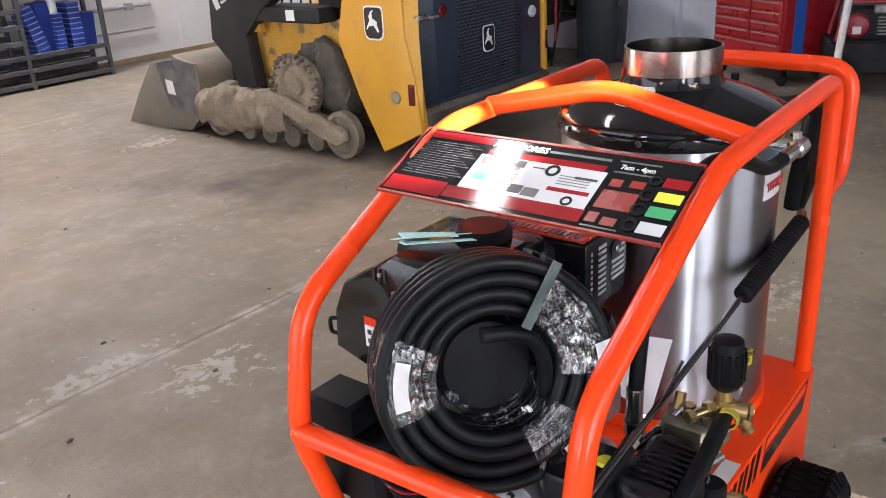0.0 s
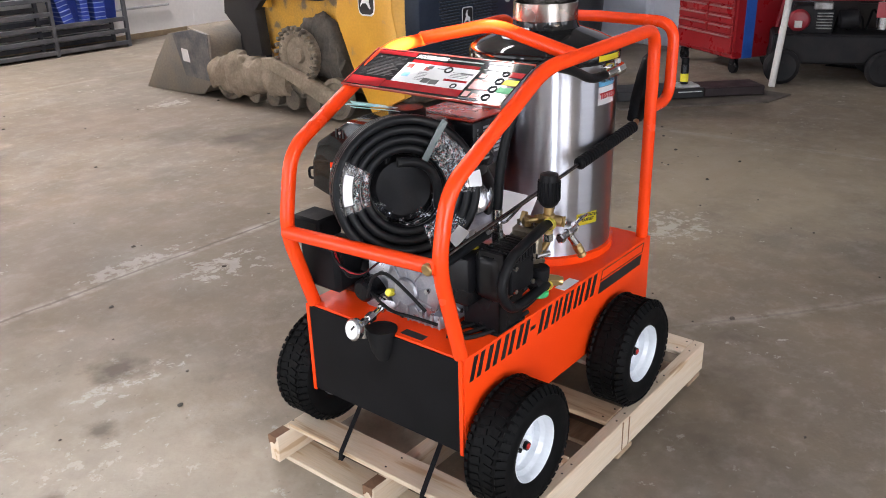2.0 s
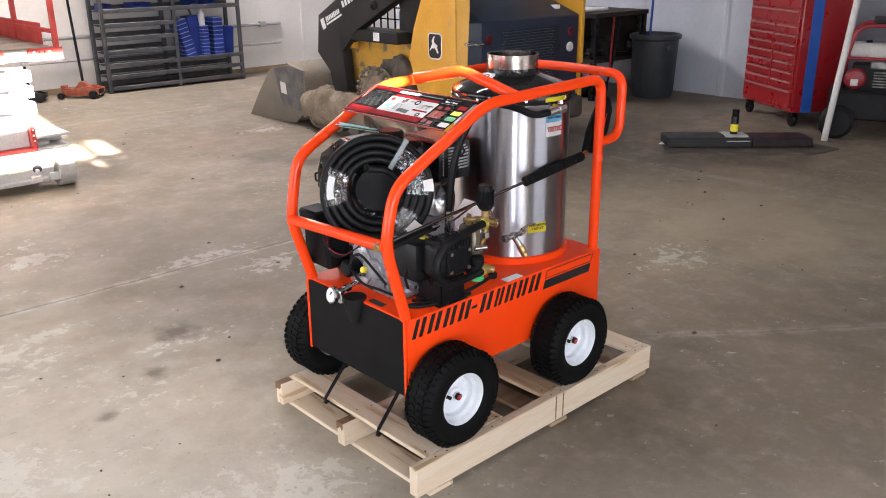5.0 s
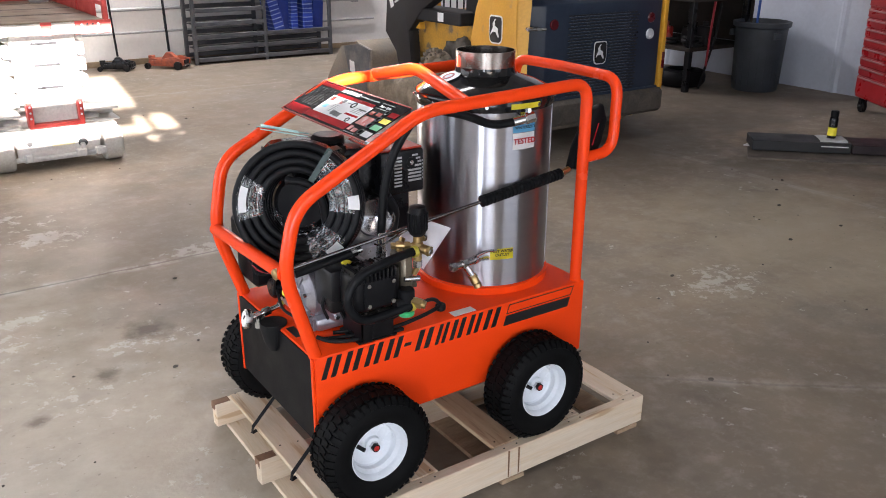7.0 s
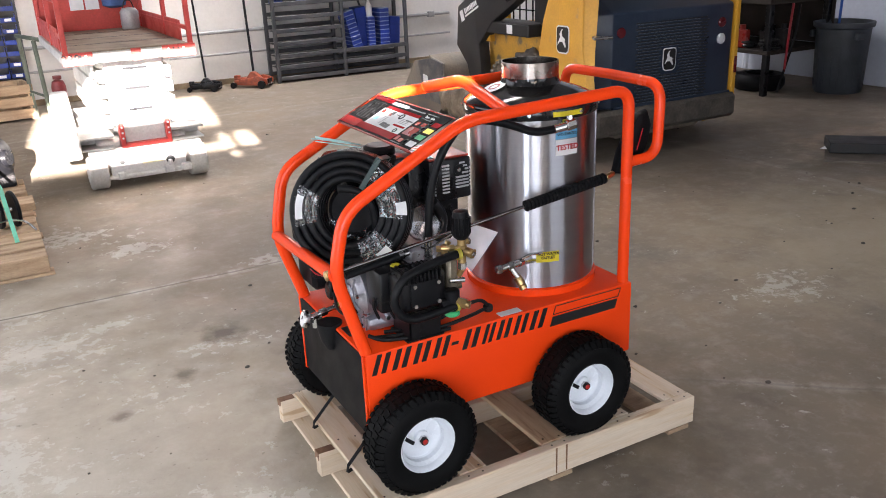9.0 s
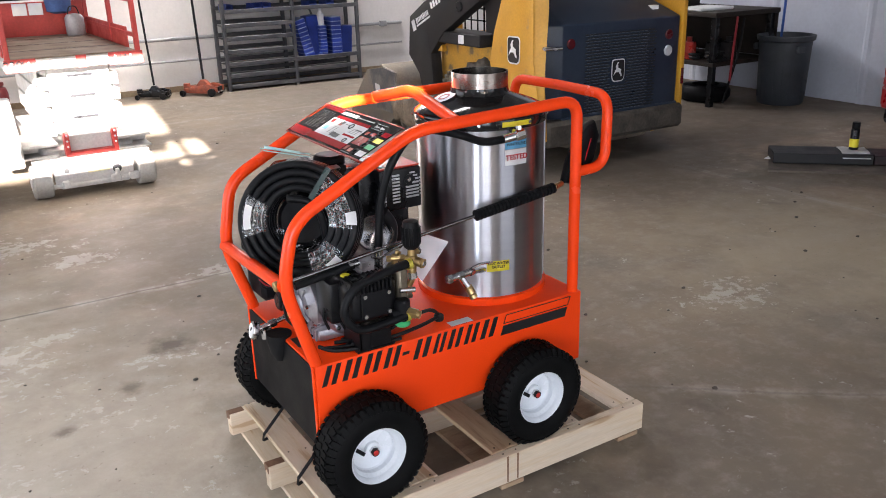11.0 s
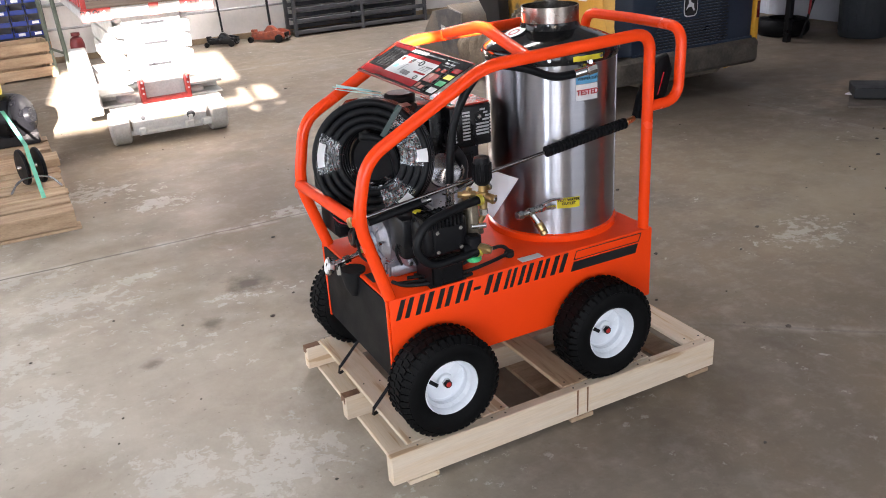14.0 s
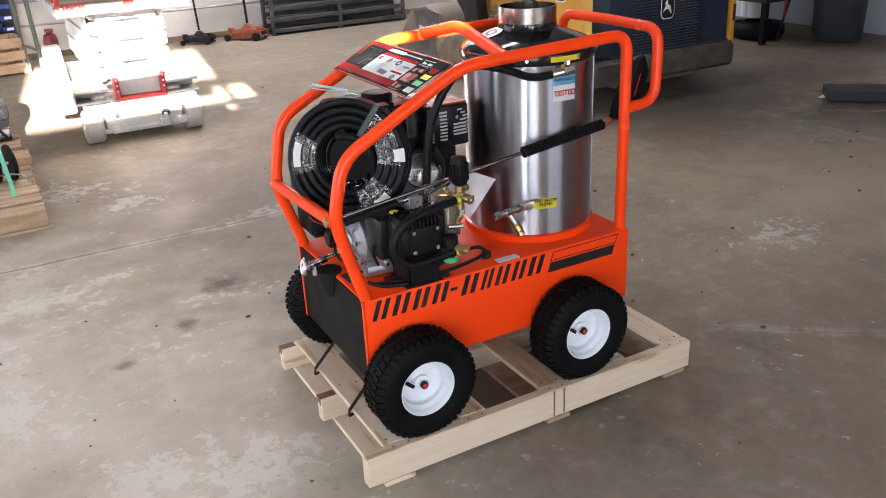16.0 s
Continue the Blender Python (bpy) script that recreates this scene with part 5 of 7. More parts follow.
# bark left along the upper edges of the two hidden stringers
for y0, y1, lo in ((0.252, 0.290, -0.2145), (0.642, 0.680, -0.2125)):
    rg = random.Random(int(y0 * 100))
    bm = B()
    edge = [(y1 + 0.0008, 0.1045), (y1 + 0.0008, 0.072)] + [(y1 - (y1 - y0) * k / 5, 0.078 + rg.uniform(-0.006, 0.010)) for k in range(1, 5)] + [(y0 + 0.004, 0.092), (y0 + 0.004, 0.1045)]
    plate(bm, edge, yz(lo - 0.0012), 0.002)
    box(bm, (lo, y0 + 0.003, 0.1035), (-0.157, y1 - 0.001, 0.1052), 0.0006)
    part("bark_edge", bm, BARK, pallet, "dark bark left on the edge")
for x in (0.446, 0.486):
    bm = B()
    plate(bm, [(x - 0.003, 0.022), (x + 0.002, 0.022), (x + 0.003, 0.118), (x - 0.004, 0.118)], xz(-0.1442), 0.0006)
    part("drip_stain", bm, BARK, pallet)
# black packing bands over the axles
for x, y0, y1 in ((-0.05, 0.15, 0.17), (-0.05, 0.45, 0.47)):
    bm = B()
    pts = [Vector((0.0, y0, 0.265)), Vector((-0.166, y0 - 0.03, 0.122)), Vector((-0.170, y0 - 0.03, 0.10)), Vector((-0.10, y0, 0.098))]
    for p, q in zip(pts, pts[1:]):
        d = q - p
        box(bm, (0, -0.007, -0.0008), (d.length, 0.007, 0.0008), m=Matrix.Translation(p) @ d.to_track_quat("X", "Z").to_matrix().to_4x4())
    tagged(part("packing_band", bm, BLACK_PLASTIC, None), "black packing band tying the washer to its pallet", "strap", "packing bands")
bm = B()
for p, q in zip([Vector((0.60, 0.30, 0.27)), Vector((0.998, 0.25, 0.1215))], [Vector((0.998, 0.25, 0.1215)), Vector((1.05, 0.24, 0.10))]):
    d = q - p
    box(bm, (0, -0.007, -0.0008), (d.length, 0.007, 0.0008), m=Matrix.Translation(p) @ d.to_track_quat("X", "Z").to_matrix().to_4x4())
tagged(part("packing_band", bm, BLACK_PLASTIC, None), "black packing band tying the washer to its pallet", "strap", "packing bands")

# ---- compact track loader, its nose to the north ----
CAT_YELLOW = material("loader_yellow", (0.62, 0.315, 0.026), 0.42, other=(0.54, 0.27, 0.026), scale=4, fine=60, grain=0.08, wear=(0.32, 0.21, 0.10), wear_at=0.66)
MUDDY_YELLOW = material("mud_splashed_yellow", (0.64, 0.33, 0.035), 0.6, other=(0.50, 0.28, 0.06), scale=6, fine=60, grain=0.15, wear=(0.20, 0.14, 0.085), wear_at=0.56, bump=0.2)
LINER = material("worn_liner_steel", (0.10, 0.105, 0.115), 0.5, 0.4, other=(0.22, 0.21, 0.20), scale=9, fine=60, grain=0.2)
OLD_MUD = material("old_dark_mud", (0.045, 0.038, 0.031), 0.85, other=(0.095, 0.08, 0.064), scale=9, fine=50, grain=0.25, bump=0.6)
HOOD = material("dark_blue_grey_hood", (0.017, 0.027, 0.048), 0.38, other=(0.026, 0.037, 0.060), spec=0.3, scale=5, fine=80, grain=0.1)
ARM = material("charcoal_arm", (0.014, 0.0145, 0.017), 0.55, other=(0.030, 0.028, 0.027), spec=0.25, scale=5, fine=80)
MUD = material("dried_mud", (0.27, 0.215, 0.155), 0.92, other=(0.18, 0.14, 0.10), scale=7, fine=50, grain=0.2, bump=0.7)
MUD_DARK = material("muddy_rubber", (0.10, 0.082, 0.064), 0.9, other=(0.22, 0.18, 0.13), scale=6, fine=50, grain=0.2, bump=0.6)
BUCKET = material("bucket_steel", (0.20, 0.185, 0.165), 0.6, 0.3, other=(0.28, 0.235, 0.18), scale=4, fine=60, grain=0.15, bump=0.2)
TAIL = material("red_lens", (0.10, 0.006, 0.010), 0.25)
LENS = material("clear_lens", (0.55, 0.56, 0.58), 0.15)

loader = thing("track_loader", "yellow and charcoal compact track loader caked in dried mud", "loader")
LX, RX = 2.95, 4.60
bm = B()
box(bm, (LX + 0.33, 3.02, 0.30), (RX - 0.33, 4.72, 0.92), 0.03)
box(bm, (LX + 0.20, 3.30, 0.44), (RX - 0.20, 4.62, 0.90), 0.05, seg=2)
chassis = part("chassis", bm, MUDDY_YELLOW, loader, "yellow steel body", True)
# rear hood with grille
bm = B()
low = [(3.03, 3.42), (3.03, 3.05), (3.19, 2.93), (4.40, 2.93), (4.425, 2.955), (4.425, 3.42)]
high = [(3.06, 3.42), (3.09, 3.36), (3.24, 3.27), (4.22, 3.25), (4.27, 3.28), (4.27, 3.42)]
rings = [[bm.verts.new((x, y, z)) for x, y in plan] for plan, z in ((low, 0.40), (low, 1.10), (high, 1.285))]
for p, q in zip(rings, rings[1:]):
    bridge(bm, p, q)
bm.faces.new(rings[2])
bm.faces.new(rings[0][::-1])
bmesh.ops.recalc_face_normals(bm, faces=bm.faces[:])
bmesh.ops.bevel(bm, geom=bm.edges[:], offset=0.012, segments=2, affect="EDGES", profile=0.5)
hood = part("hood", bm, HOOD, loader, "dark blue-grey engine hood", True)
bm = B()
box(bm, (3.20, 2.922, 0.385), (4.42, 3.2, 0.412), 0.006)
part("hood_edge", bm, HOOD, hood)
# lips coloured lighter than the hood, as if catching the light
LIP = material("worn_louvre_lip", (0.10, 0.125, 0.16), 0.4, other=(0.06, 0.08, 0.11), scale=6, fine=80)
bm, lips = B(), B()
for r in range(27):
    for c in range(18):
        x, z = 3.425 + c * 0.0405 + (0.020 if r % 2 else 0), 0.425 + r * 0.0226
        if abs(x - 3.75) < 0.090 and abs(z - 0.725) < 0.105:
            continue
        box(bm, (x - 0.016, 2.9275, z - 0.0065), (x + 0.016, 2.9305, z + 0.0065))
        if c < 16:
            box(lips, (x - 0.014, 2.9235, z - 0.009), (x + 0.014, 2.9305, z - 0.0045))
tagged(part("grille", bm, BLACK_INK, hood, "punched hood grille"), kind="stuff")
tagged(part("louvre_edge", lips, LIP, hood, "grille lips coloured lighter as if lit"), kind="stuff")
bm = B()
box(bm, (4.18, 3.02, 1.150), (4.25, 3.08, 1.185), 0.004)
part("hood_tag", bm, WHITE_LABEL, hood, "small pale tag")


def badge(m, parent, s=1.0):
    """A rounded dark shield with a pale rim and a plain slanting mark."""
    out = [(-0.050, 0.090), (0.050, 0.090), (0.066, 0.082), (0.071, 0.060), (0.071, -0.050), (0.062, -0.080), (0.040, -0.094), (-0.040, -0.094), (-0.062, -0.080), (-0.071, -0.050), (-0.071, 0.060), (-0.066, 0.082)]
    bm = B()
    plate(bm, [(x * s, y * s) for x, y in out], m, 0.003)
    bd = part("badge", bm, WHITE_LABEL, parent, "pale-rimmed dark shield badge")
    bm = B()
    plate(bm, [(x * s * 0.9, y * s * 0.9) for x, y in out], m @ Matrix.Translation((0, 0, 0.0031)), 0.002)
    part("field", bm, BLACK_INK, bd)
    bm = B()
    plate(bm, [(x * s, y * s) for x, y in ((-0.052, -0.040), (-0.030, -0.018), (0.004, -0.016), (0.030, -0.052), (0.040, -0.046), (0.026, -0.010), (0.030, 0.004), (-0.004, 0.022), (-0.008, 0.050), (0.006, 0.066), (-0.010, 0.064), (-0.022, 0.046), (-0.030, 0.034), (-0.024, 0.014), (-0.046, -0.022))], m @ Matrix.Translation((0, 0, 0.0052)), 0.002)
    part("mark", bm, WHITE_LABEL, bd)


badge(xz(2.9295) @ Matrix.Translation((3.75, 0.725, 0)), hood, 0.95)
for x in (3.265, 4.285):
    bm = B()
    cyl(bm, (x, 2.935, 0.960), (x, 2.916, 0.960), 0.040, n=18, chamfer=0.006)
    part("tail_light", bm, TAIL, hood, "red tail light")
bm = B()
cyl(bm, (4.283, 2.94, 0.833), (4.283, 2.912, 0.833), 0.042, n=18, chamfer=0.008)
part("work_light", bm, LENS, hood, "round clear lamp", True)
bm = B()
box(bm, (3.02, 2.88, 0.20), (4.47, 3.25, 0.395), 0.03)
part("counterweight", bm, OLD_MUD, loader, "mud-caked rear bumper", True)
bm = B()
box(bm, (3.3, 3.0, 0.14), (4.2, 4.6, 0.32), 0.03)
part("belly_plate", bm, MUD_DARK, loader)
bm = B()
box(bm, (LX + 0.24, 3.36, 0.90), (RX - 0.24, 3.95, 1.17), 0.03, seg=2)
part("engine_cover", bm, ARM, loader, "charcoal cover", True)
# side pillars
for x0, x1 in ((LX, LX + 0.08), (4.43, 4.475)):
    bm = B()
    rear = [(2.89, 0.26), (2.92, 0.60), (2.98, 0.85), (2.99, 1.42), (2.99, 1.85)] if x0 < 4 else [(2.95, 0.24), (2.916, 0.30), (2.916, 1.85)]
    plate(bm, [(3.22, 0.10)] + rear + [(3.32, 1.85), (3.33, 1.40), (3.48, 1.04), (3.54, 0.80), (3.40, 0.45)], yz(x0), x1 - x0, 0.012)
    if x0 < 4:
        rows = [[bm.verts.new((x0 + 0.006, y, z)), bm.verts.new((x0 + w, y - d, z)), bm.verts.new((x0 + w, y - d + 0.03, z)), bm.verts.new((x0 + 0.03, y + 0.02, z))] for y, z, w, d in ((2.905, 0.28, 0.03, 0.01), (2.925, 0.60, 0.045, 0.03), (2.985, 0.85, 0.075, 0.06), (2.995, 1.20, 0.105, 0.062), (2.995, 1.85, 0.105, 0.062))]
        for p, q in zip(rows, rows[1:]):
            bridge(bm, p, q)
        bm.faces.new(rows[0])
        bm.faces.new(rows[-1])
        bmesh.ops.recalc_face_normals(bm, faces=bm.faces[:])
    pil = part("pillar", bm, CAT_YELLOW, loader, "yellow boom pillar", True)
    bm = B()
    if x0 < 4:
        box(bm, (x0 - 0.004, 2.925, 0.43), (x0, 2.975, 0.56), 0.001)
    else:
        box(bm, (x0 + 0.008, 2.911, 0.55), (x1 - 0.008, 2.916, 0.68), 0.001)
    part("reflector", bm, TAIL, pil, "red reflector")
    if x0 < 4:
        badge(Matrix.Translation((x0 - 0.0005, 3.215, 0.92)) @ Matrix(((0, 0, -1, 0), (-1, 0, 0, 0), (0, 1, 0, 0), (0, 0, 0, 1))), pil, 1.12)
        bm = B()
        cyl(bm, (x0 - 0.012, 3.08, 0.47), (x0 + 0.01, 3.08, 0.47), 0.04, n=14, chamfer=0.005)
        part("pin", bm, MUD, pil)
        bm = B()
        box(bm, (x0 + 0.05, 2.86, 0.935), (x0 + 0.12, 2.94, 0.960), 0.006)
        cyl(bm, (x0 + 0.02, 2.87, 0.947), (x0 + 0.16, 2.84, 0.947), 0.011, n=10)
        part("latch", bm, CHROME, pil)
# boom arms
for x0, x1 in ((LX + 0.04, LX + 0.15), (RX - 0.15, RX - 0.04)):
    bm = B()
    plate(bm, [(3.45, 1.62), (3.95, 1.46), (4.60, 1.22), (4.86, 1.08), (4.90, 0.74), (4.72, 0.58), (4.66, 0.40), (4.46, 0.42), (4.50, 0.78), (4.28, 0.98), (3.80, 1.22), (3.40, 1.42)], yz(x0), x1 - x0, 0.012)
    arm = part("boom_arm", bm, ARM, loader, "charcoal boom arm", True)
    if x0 < 4:
        slope = Matrix(((0, 0, -1, 0), (-1, 0, 0, 0), (0, 1, 0, 0), (0, 0, 0, 1))) @ Matrix.Rotation(radians(23), 4, "Z")
        marks = [(0.0, 0.0, 0.055, 0.095)] + [(0.065 + 0.026 * k, 0.018, 0.017, 0.052 if k in (0, 5) else 0.040) for k in range(9)] + [(0.175, -0.024, 0.25, 0.016)] + [(0.36 + 0.046 * k, 0.050, 0.030, 0.055) for k in range(4)]
        for u, v, w, h in marks:
            bm = B()
            box(bm, (u - w / 2, v - h / 2, 0), (u + w / 2, v + h / 2, 0.002), m=Matrix.Translation((x0 - 0.001, 4.78, 1.005)) @ slope)
            part("decal_bar", bm, WHITE_LABEL, arm)
        bm = B()
        cyl(bm, (x0 - 0.012, 4.02, 1.20), (x0 + 0.01, 4.02, 1.20), 0.045, n=18, chamfer=0.006)
        part("arm_pin", bm, BLACK_PAINT, arm, "dark pin")
    bm = B()
    xc = x0 + (0.27 if x0 < 4 else -0.16)
    cyl(bm, (xc, 4.70, 0.50), (xc, 3.75, 1.0), 0.035, n=12)
    part("cylinder", bm, ARM, loader, "", True)
bm = B()
plate(bm, [(3.40, 0.96), (3.74, 0.98), (3.86, 1.22), (3.92, 1.50), (3.84, 1.95), (3.40, 1.95)], yz(LX + 0.165), 0.05, 0.01)
part("boom_link", bm, ARM, loader, "charcoal upper boom link", True)
bm = B()
box(bm, (LX + 0.05, 3.75, 0.885), (LX + 0.30, 4.52, 0.985), 0.008)
part("step_rail", bm, ARM, loader)
bm = B()
box(bm, (LX + 0.046, 3.98, 0.90), (LX + 0.05, 4.06, 0.97))
part("label", bm, WHITE_LABEL, loader)
bm = B()
plate(bm, [(4.40, 0.80), (4.56, 0.80), (4.52, 1.0), (4.46, 1.02)], yz(LX + 0.1), 0.05, 0.006)
part("lug", bm, CAT_YELLOW, loader)
# cab
bm = B()
for x in (LX + 0.36, RX - 0.42):
    for y in (3.60, 4.55):
        box(bm, (x, y, 0.9), (x + 0.06, y + 0.06, 1.95), 0.01)
box(bm, (LX + 0.34, 3.5, 1.95), (RX - 0.34, 4.66, 2.02), 0.02)
cab = part("cab_frame", bm, CAT_YELLOW, loader, "", True)
for x in (LX + 0.38, RX - 0.39):
    bm = B()
    for k in range(9):
        box(bm, (x, 3.66 + 0.1 * k, 0.92), (x + 0.01, 3.67 + 0.1 * k, 1.95))
    for k in range(10):
        box(bm, (x, 3.6, 0.95 + 0.1 * k), (x + 0.01, 4.6, 0.96 + 0.1 * k))
    part("cab_mesh", bm, BLACK_PAINT, cab, "black mesh guard")
bm = B()
box(bm, (3.55, 3.75, 0.92), (4.0, 4.2, 1.10), 0.04)
box(bm, (3.55, 3.70, 1.05), (4.0, 3.85, 1.65), 0.04)
part("seat", bm, BLACK_PLASTIC, cab, "", True)


def track(x0, x1):
    xm = (x0 + x1) / 2
    path = []
    for cy, cz, r, a0, a1 in ((3.58, 0.175, 0.165, 200, 330), (4.88, 0.19, 0.18, 210, 395), (3.97, 0.47, 0.225, 55, 150)):
        for i in range(9):
            a = radians(a0 + (a1 - a0) * i / 8)
            path.append((cy + r * math.cos(a), cz + r * math.sin(a)))
    rear = [(3.58 + 0.165 * math.cos(radians(a)), 0.175 + 0.165 * math.sin(radians(a))) for a in (150, 175)]
    path = path + rear
    bm = B()
    n = len(path)
    inner = []
    cyc, czc = 4.1, 0.26
    for y, z in path:
        d = Vector((cyc - y, czc - z)).normalized() * 0.03
        inner.append((y + d.x, z + d.y))
    vs = [[bm.verts.new((x, y, z)) for y, z in pts] for pts in (path, inner) for x in (x0, x1)]
    a, b, c, d = vs
    for p, q in ((a, b), (d, c), (c, a), (b, d)):
        for i in range(n):
            bm.faces.new((p[i], p[(i + 1) % n], q[(i + 1) % n], q[i]))
    if x0 > 4:
        belt = part("track_belt", bm, MUD_DARK, loader, "muddy rubber track", True)
    lens = [0]
    for i in range(n):
        lens.append(lens[-1] + math.dist(path[i], path[(i + 1) % n]))
    count = 46
    bm = B()
    for k in range(count):
        s = lens[-1] * k / count
        i = max(j for j in range(n) if lens[j] <= s)
        u = (s - lens[i]) / (lens[i + 1] - lens[i])
        p, q = path[i], path[(i + 1) % n]
        y, z = p[0] + (q[0] - p[0]) * u, p[1] + (q[1] - p[1]) * u
        box(bm, (x0 + 0.005, -0.022, -0.006), (x1 - 0.005, 0.022, 0.010), 0.004, m=Matrix.Translation((0, y, z)) @ Matrix.Rotation(math.atan2(q[1] - p[1], q[0] - p[0]), 4, "X"))
    if x0 > 4:
        tagged(part("tread", bm, MUD_DARK, belt), kind="stuff")
    s = -1 if x0 < 4 else 1
    face = x0 if s < 0 else x1
    bm = B()
    lathe(bm, [(0.205, -0.06), (0.215, 0.0), (0.195, 0.012), (0.165, 0.012), (0.15, 0.0), (0.145, -0.02), (0.06, -0.025), (0.05, 0.005), (0.0, 0.008)], (face + s * 0.02, 3.97, 0.47), (s, 0, 0), 28, caps=False)
    spr = part("sprocket", bm, MUD, loader, "mud-caked drive sprocket", True)
    for k in range(26):
        a = 2 * math.pi * k / 26
        bm = B()
        box(bm, (-0.04, -0.013, 0.200), (0.014, 0.013, 0.232), 0.006, m=Matrix.Translation((face + s * 0.02, 3.97, 0.47)) @ Matrix.Rotation(a, 4, "X"))
        part("tooth", bm, MUD_DARK, spr)
    for k in range(16):
        a = 2 * math.pi * k / 16
        bm = B()
        cyl(bm, (face + s * 0.015, 3.97 + 0.18 * math.cos(a), 0.47 + 0.18 * math.sin(a)), (face + s * 0.045, 3.97 + 0.18 * math.cos(a), 0.47 + 0.18 * math.sin(a)), 0.012, n=6)
        part("bolt", bm, MUD_DARK, spr)
    for cy, cz, r in ((3.58, 0.175, 0.160), (4.88, 0.19, 0.165)):
        bm = B()
        lathe(bm, [(r, -0.05), (r, 0.005), (r - 0.03, 0.012), (r - 0.045, -0.005), (0.05, -0.01), (0.04, 0.01), (0.0, 0.012)], (face + s * 0.01, cy, cz), (s, 0, 0), 24, caps=False)
        part("idler", bm, MUD_DARK, loader, "muddy idler wheel", True)
    for k in range(4):
        bm = B()
        lathe(bm, [(0.080, -0.08), (0.080, 0.0), (0.06, 0.012), (0.0, 0.014)], (face - s * 0.005, 3.86 + 0.24 * k, 0.105), (s, 0, 0), 18, caps=False)
        part("roller", bm, MUD_DARK, loader, "muddy track roller", True)
    bm = B()
    plate(bm, [(3.50, 0.15), (3.58, 0.11), (3.72, 0.15), (4.06, 0.28), (4.34, 0.36), (4.36, 0.43), (4.22, 0.44), (3.90, 0.34), (3.62, 0.25), (3.52, 0.22)], yz(face + (0.005 if s > 0 else -0.075)), 0.07, 0.016)
    part("swing_arm", bm, MUD, loader, "mud-caked track arm", True)
    bm = B()
    plate(bm, [(3.74, 0.13), (4.86, 0.11), (4.90, 0.24), (4.20, 0.27), (3.80, 0.22)], yz(face - (0.09 if s > 0 else -0.03)), 0.06, 0.012)
    part("track_frame", bm, MUD_DARK, loader, "muddy track frame", True)

    def lump(name, mat, y0, y1, top, low, thick, x, label, seed, rough):
        """A body of packed mud along y with a ragged skin; top and low give its height at even steps."""
        bm = B()
        n, m = 54, 20
        rows = []
        for i in range(n + 1):
            u = i / n * (len(top) - 1)
            j = min(int(u), len(top) - 2)
            zt, zb = top[j] + (top[j + 1] - top[j]) * (u - j), low[j] + (low[j + 1] - low[j]) * (u - j)
            y = y0 + (y1 - y0) * i / n
            row = []
            for k in range(m):
                q = 2 * math.pi * k / m
                c, d = math.cos(q), math.sin(q)
                v = Vector((x + thick * math.copysign(abs(c) ** 0.7, c), y, (zt + zb) / 2 + (zt - zb) / 2 * math.copysign(abs(d) ** 0.7, d)))
                g = noise.noise(v * 7 + Vector((seed, 0, 0))) + 0.6 * noise.noise(v * 19) + 0.35 * noise.noise(v * 43)
                row.append(bm.verts.new(v + Vector((c * 0.7, 0.3 * g, d)) * g * rough))
            rows.append(row)
        for a, b in zip(rows, rows[1:]):
            bridge(bm, a, b)
        bm.faces.new(rows[0][::-1])
        bm.faces.new(rows[-1])
        tagged(part(name, bm, mat, loader, label, True), kind="stuff")

    lump("packed_mud", MUD, 4.10, 5.10, (0.36, 0.38, 0.41, 0.42, 0.41, 0.34), (0.14, 0.12, 0.11, 0.09, 0.06, 0.09), 0.11, face - s * 0.05, "pale dried mud packed on the track frame", 3, 0.045)
    lump("packed_mud", MUD_DARK, 3.66, 4.12, (0.25, 0.28, 0.33, 0.36), (0.12, 0.13, 0.15, 0.16), 0.05, face - s * 0.05, "dried mud packed on the track frame", 5, 0.03)
    lump("packed_mud", OLD_MUD, 3.56, 4.10, (0.45, 0.72, 0.80, 0.76, 0.60), (0.30, 0.30, 0.30, 0.34, 0.40), 0.08, face - s * 0.14, "old dark mud packed behind the sprocket", 8, 0.05)


track(LX, LX + 0.31)
track(RX - 0.31, RX)
# bucket on the floor in front
bm = B()
prof = [(6.14, 0.012), (5.60, 0.004), (5.28, 0.03), (5.12, 0.16), (5.12, 0.36), (5.22, 0.52), (5.42, 0.60)]
inn = [(6.12, 0.030), (5.60, 0.03), (5.31, 0.06), (5.16, 0.18), (5.16, 0.35), (5.25, 0.49), (5.42, 0.575)]
plate(bm, prof + inn[::-1], yz(LX + 0.02), RX - LX - 0.04)
bucket = part("bucket", bm, BUCKET, loader, "worn dusty steel bucket", True)
for x in (LX, RX - 0.02):
    bm = B()
    plate(bm, [(6.15, 0.0), (5.60, -0.0), (5.28, 0.02), (5.10, 0.16), (5.10, 0.36), (5.10, 0.55), (5.33, 0.585), (5.70, 0.52), (5.95, 0.25)], yz(x), 0.02, 0.004)
    part("side_plate", bm, BUCKET, bucket, "", True)
bm = B()
plate(bm, [(5.62, 0.53), (5.49, 0.17), (5.13, 0.15), (5.115, 0.55), (5.33, 0.578)], yz(LX - 0.008), 0.008)
part("side_liner", bm, LINER, bucket, "worn grey liner plate")
bm = B()
plate(bm, [(5.50, 0.30), (5.40, 0.29), (5.42, 0.40), (5.51, 0.41)], yz(LX - 0.011), 0.003)
part("sticker", bm, WHITE_LABEL, bucket)
bm = B()
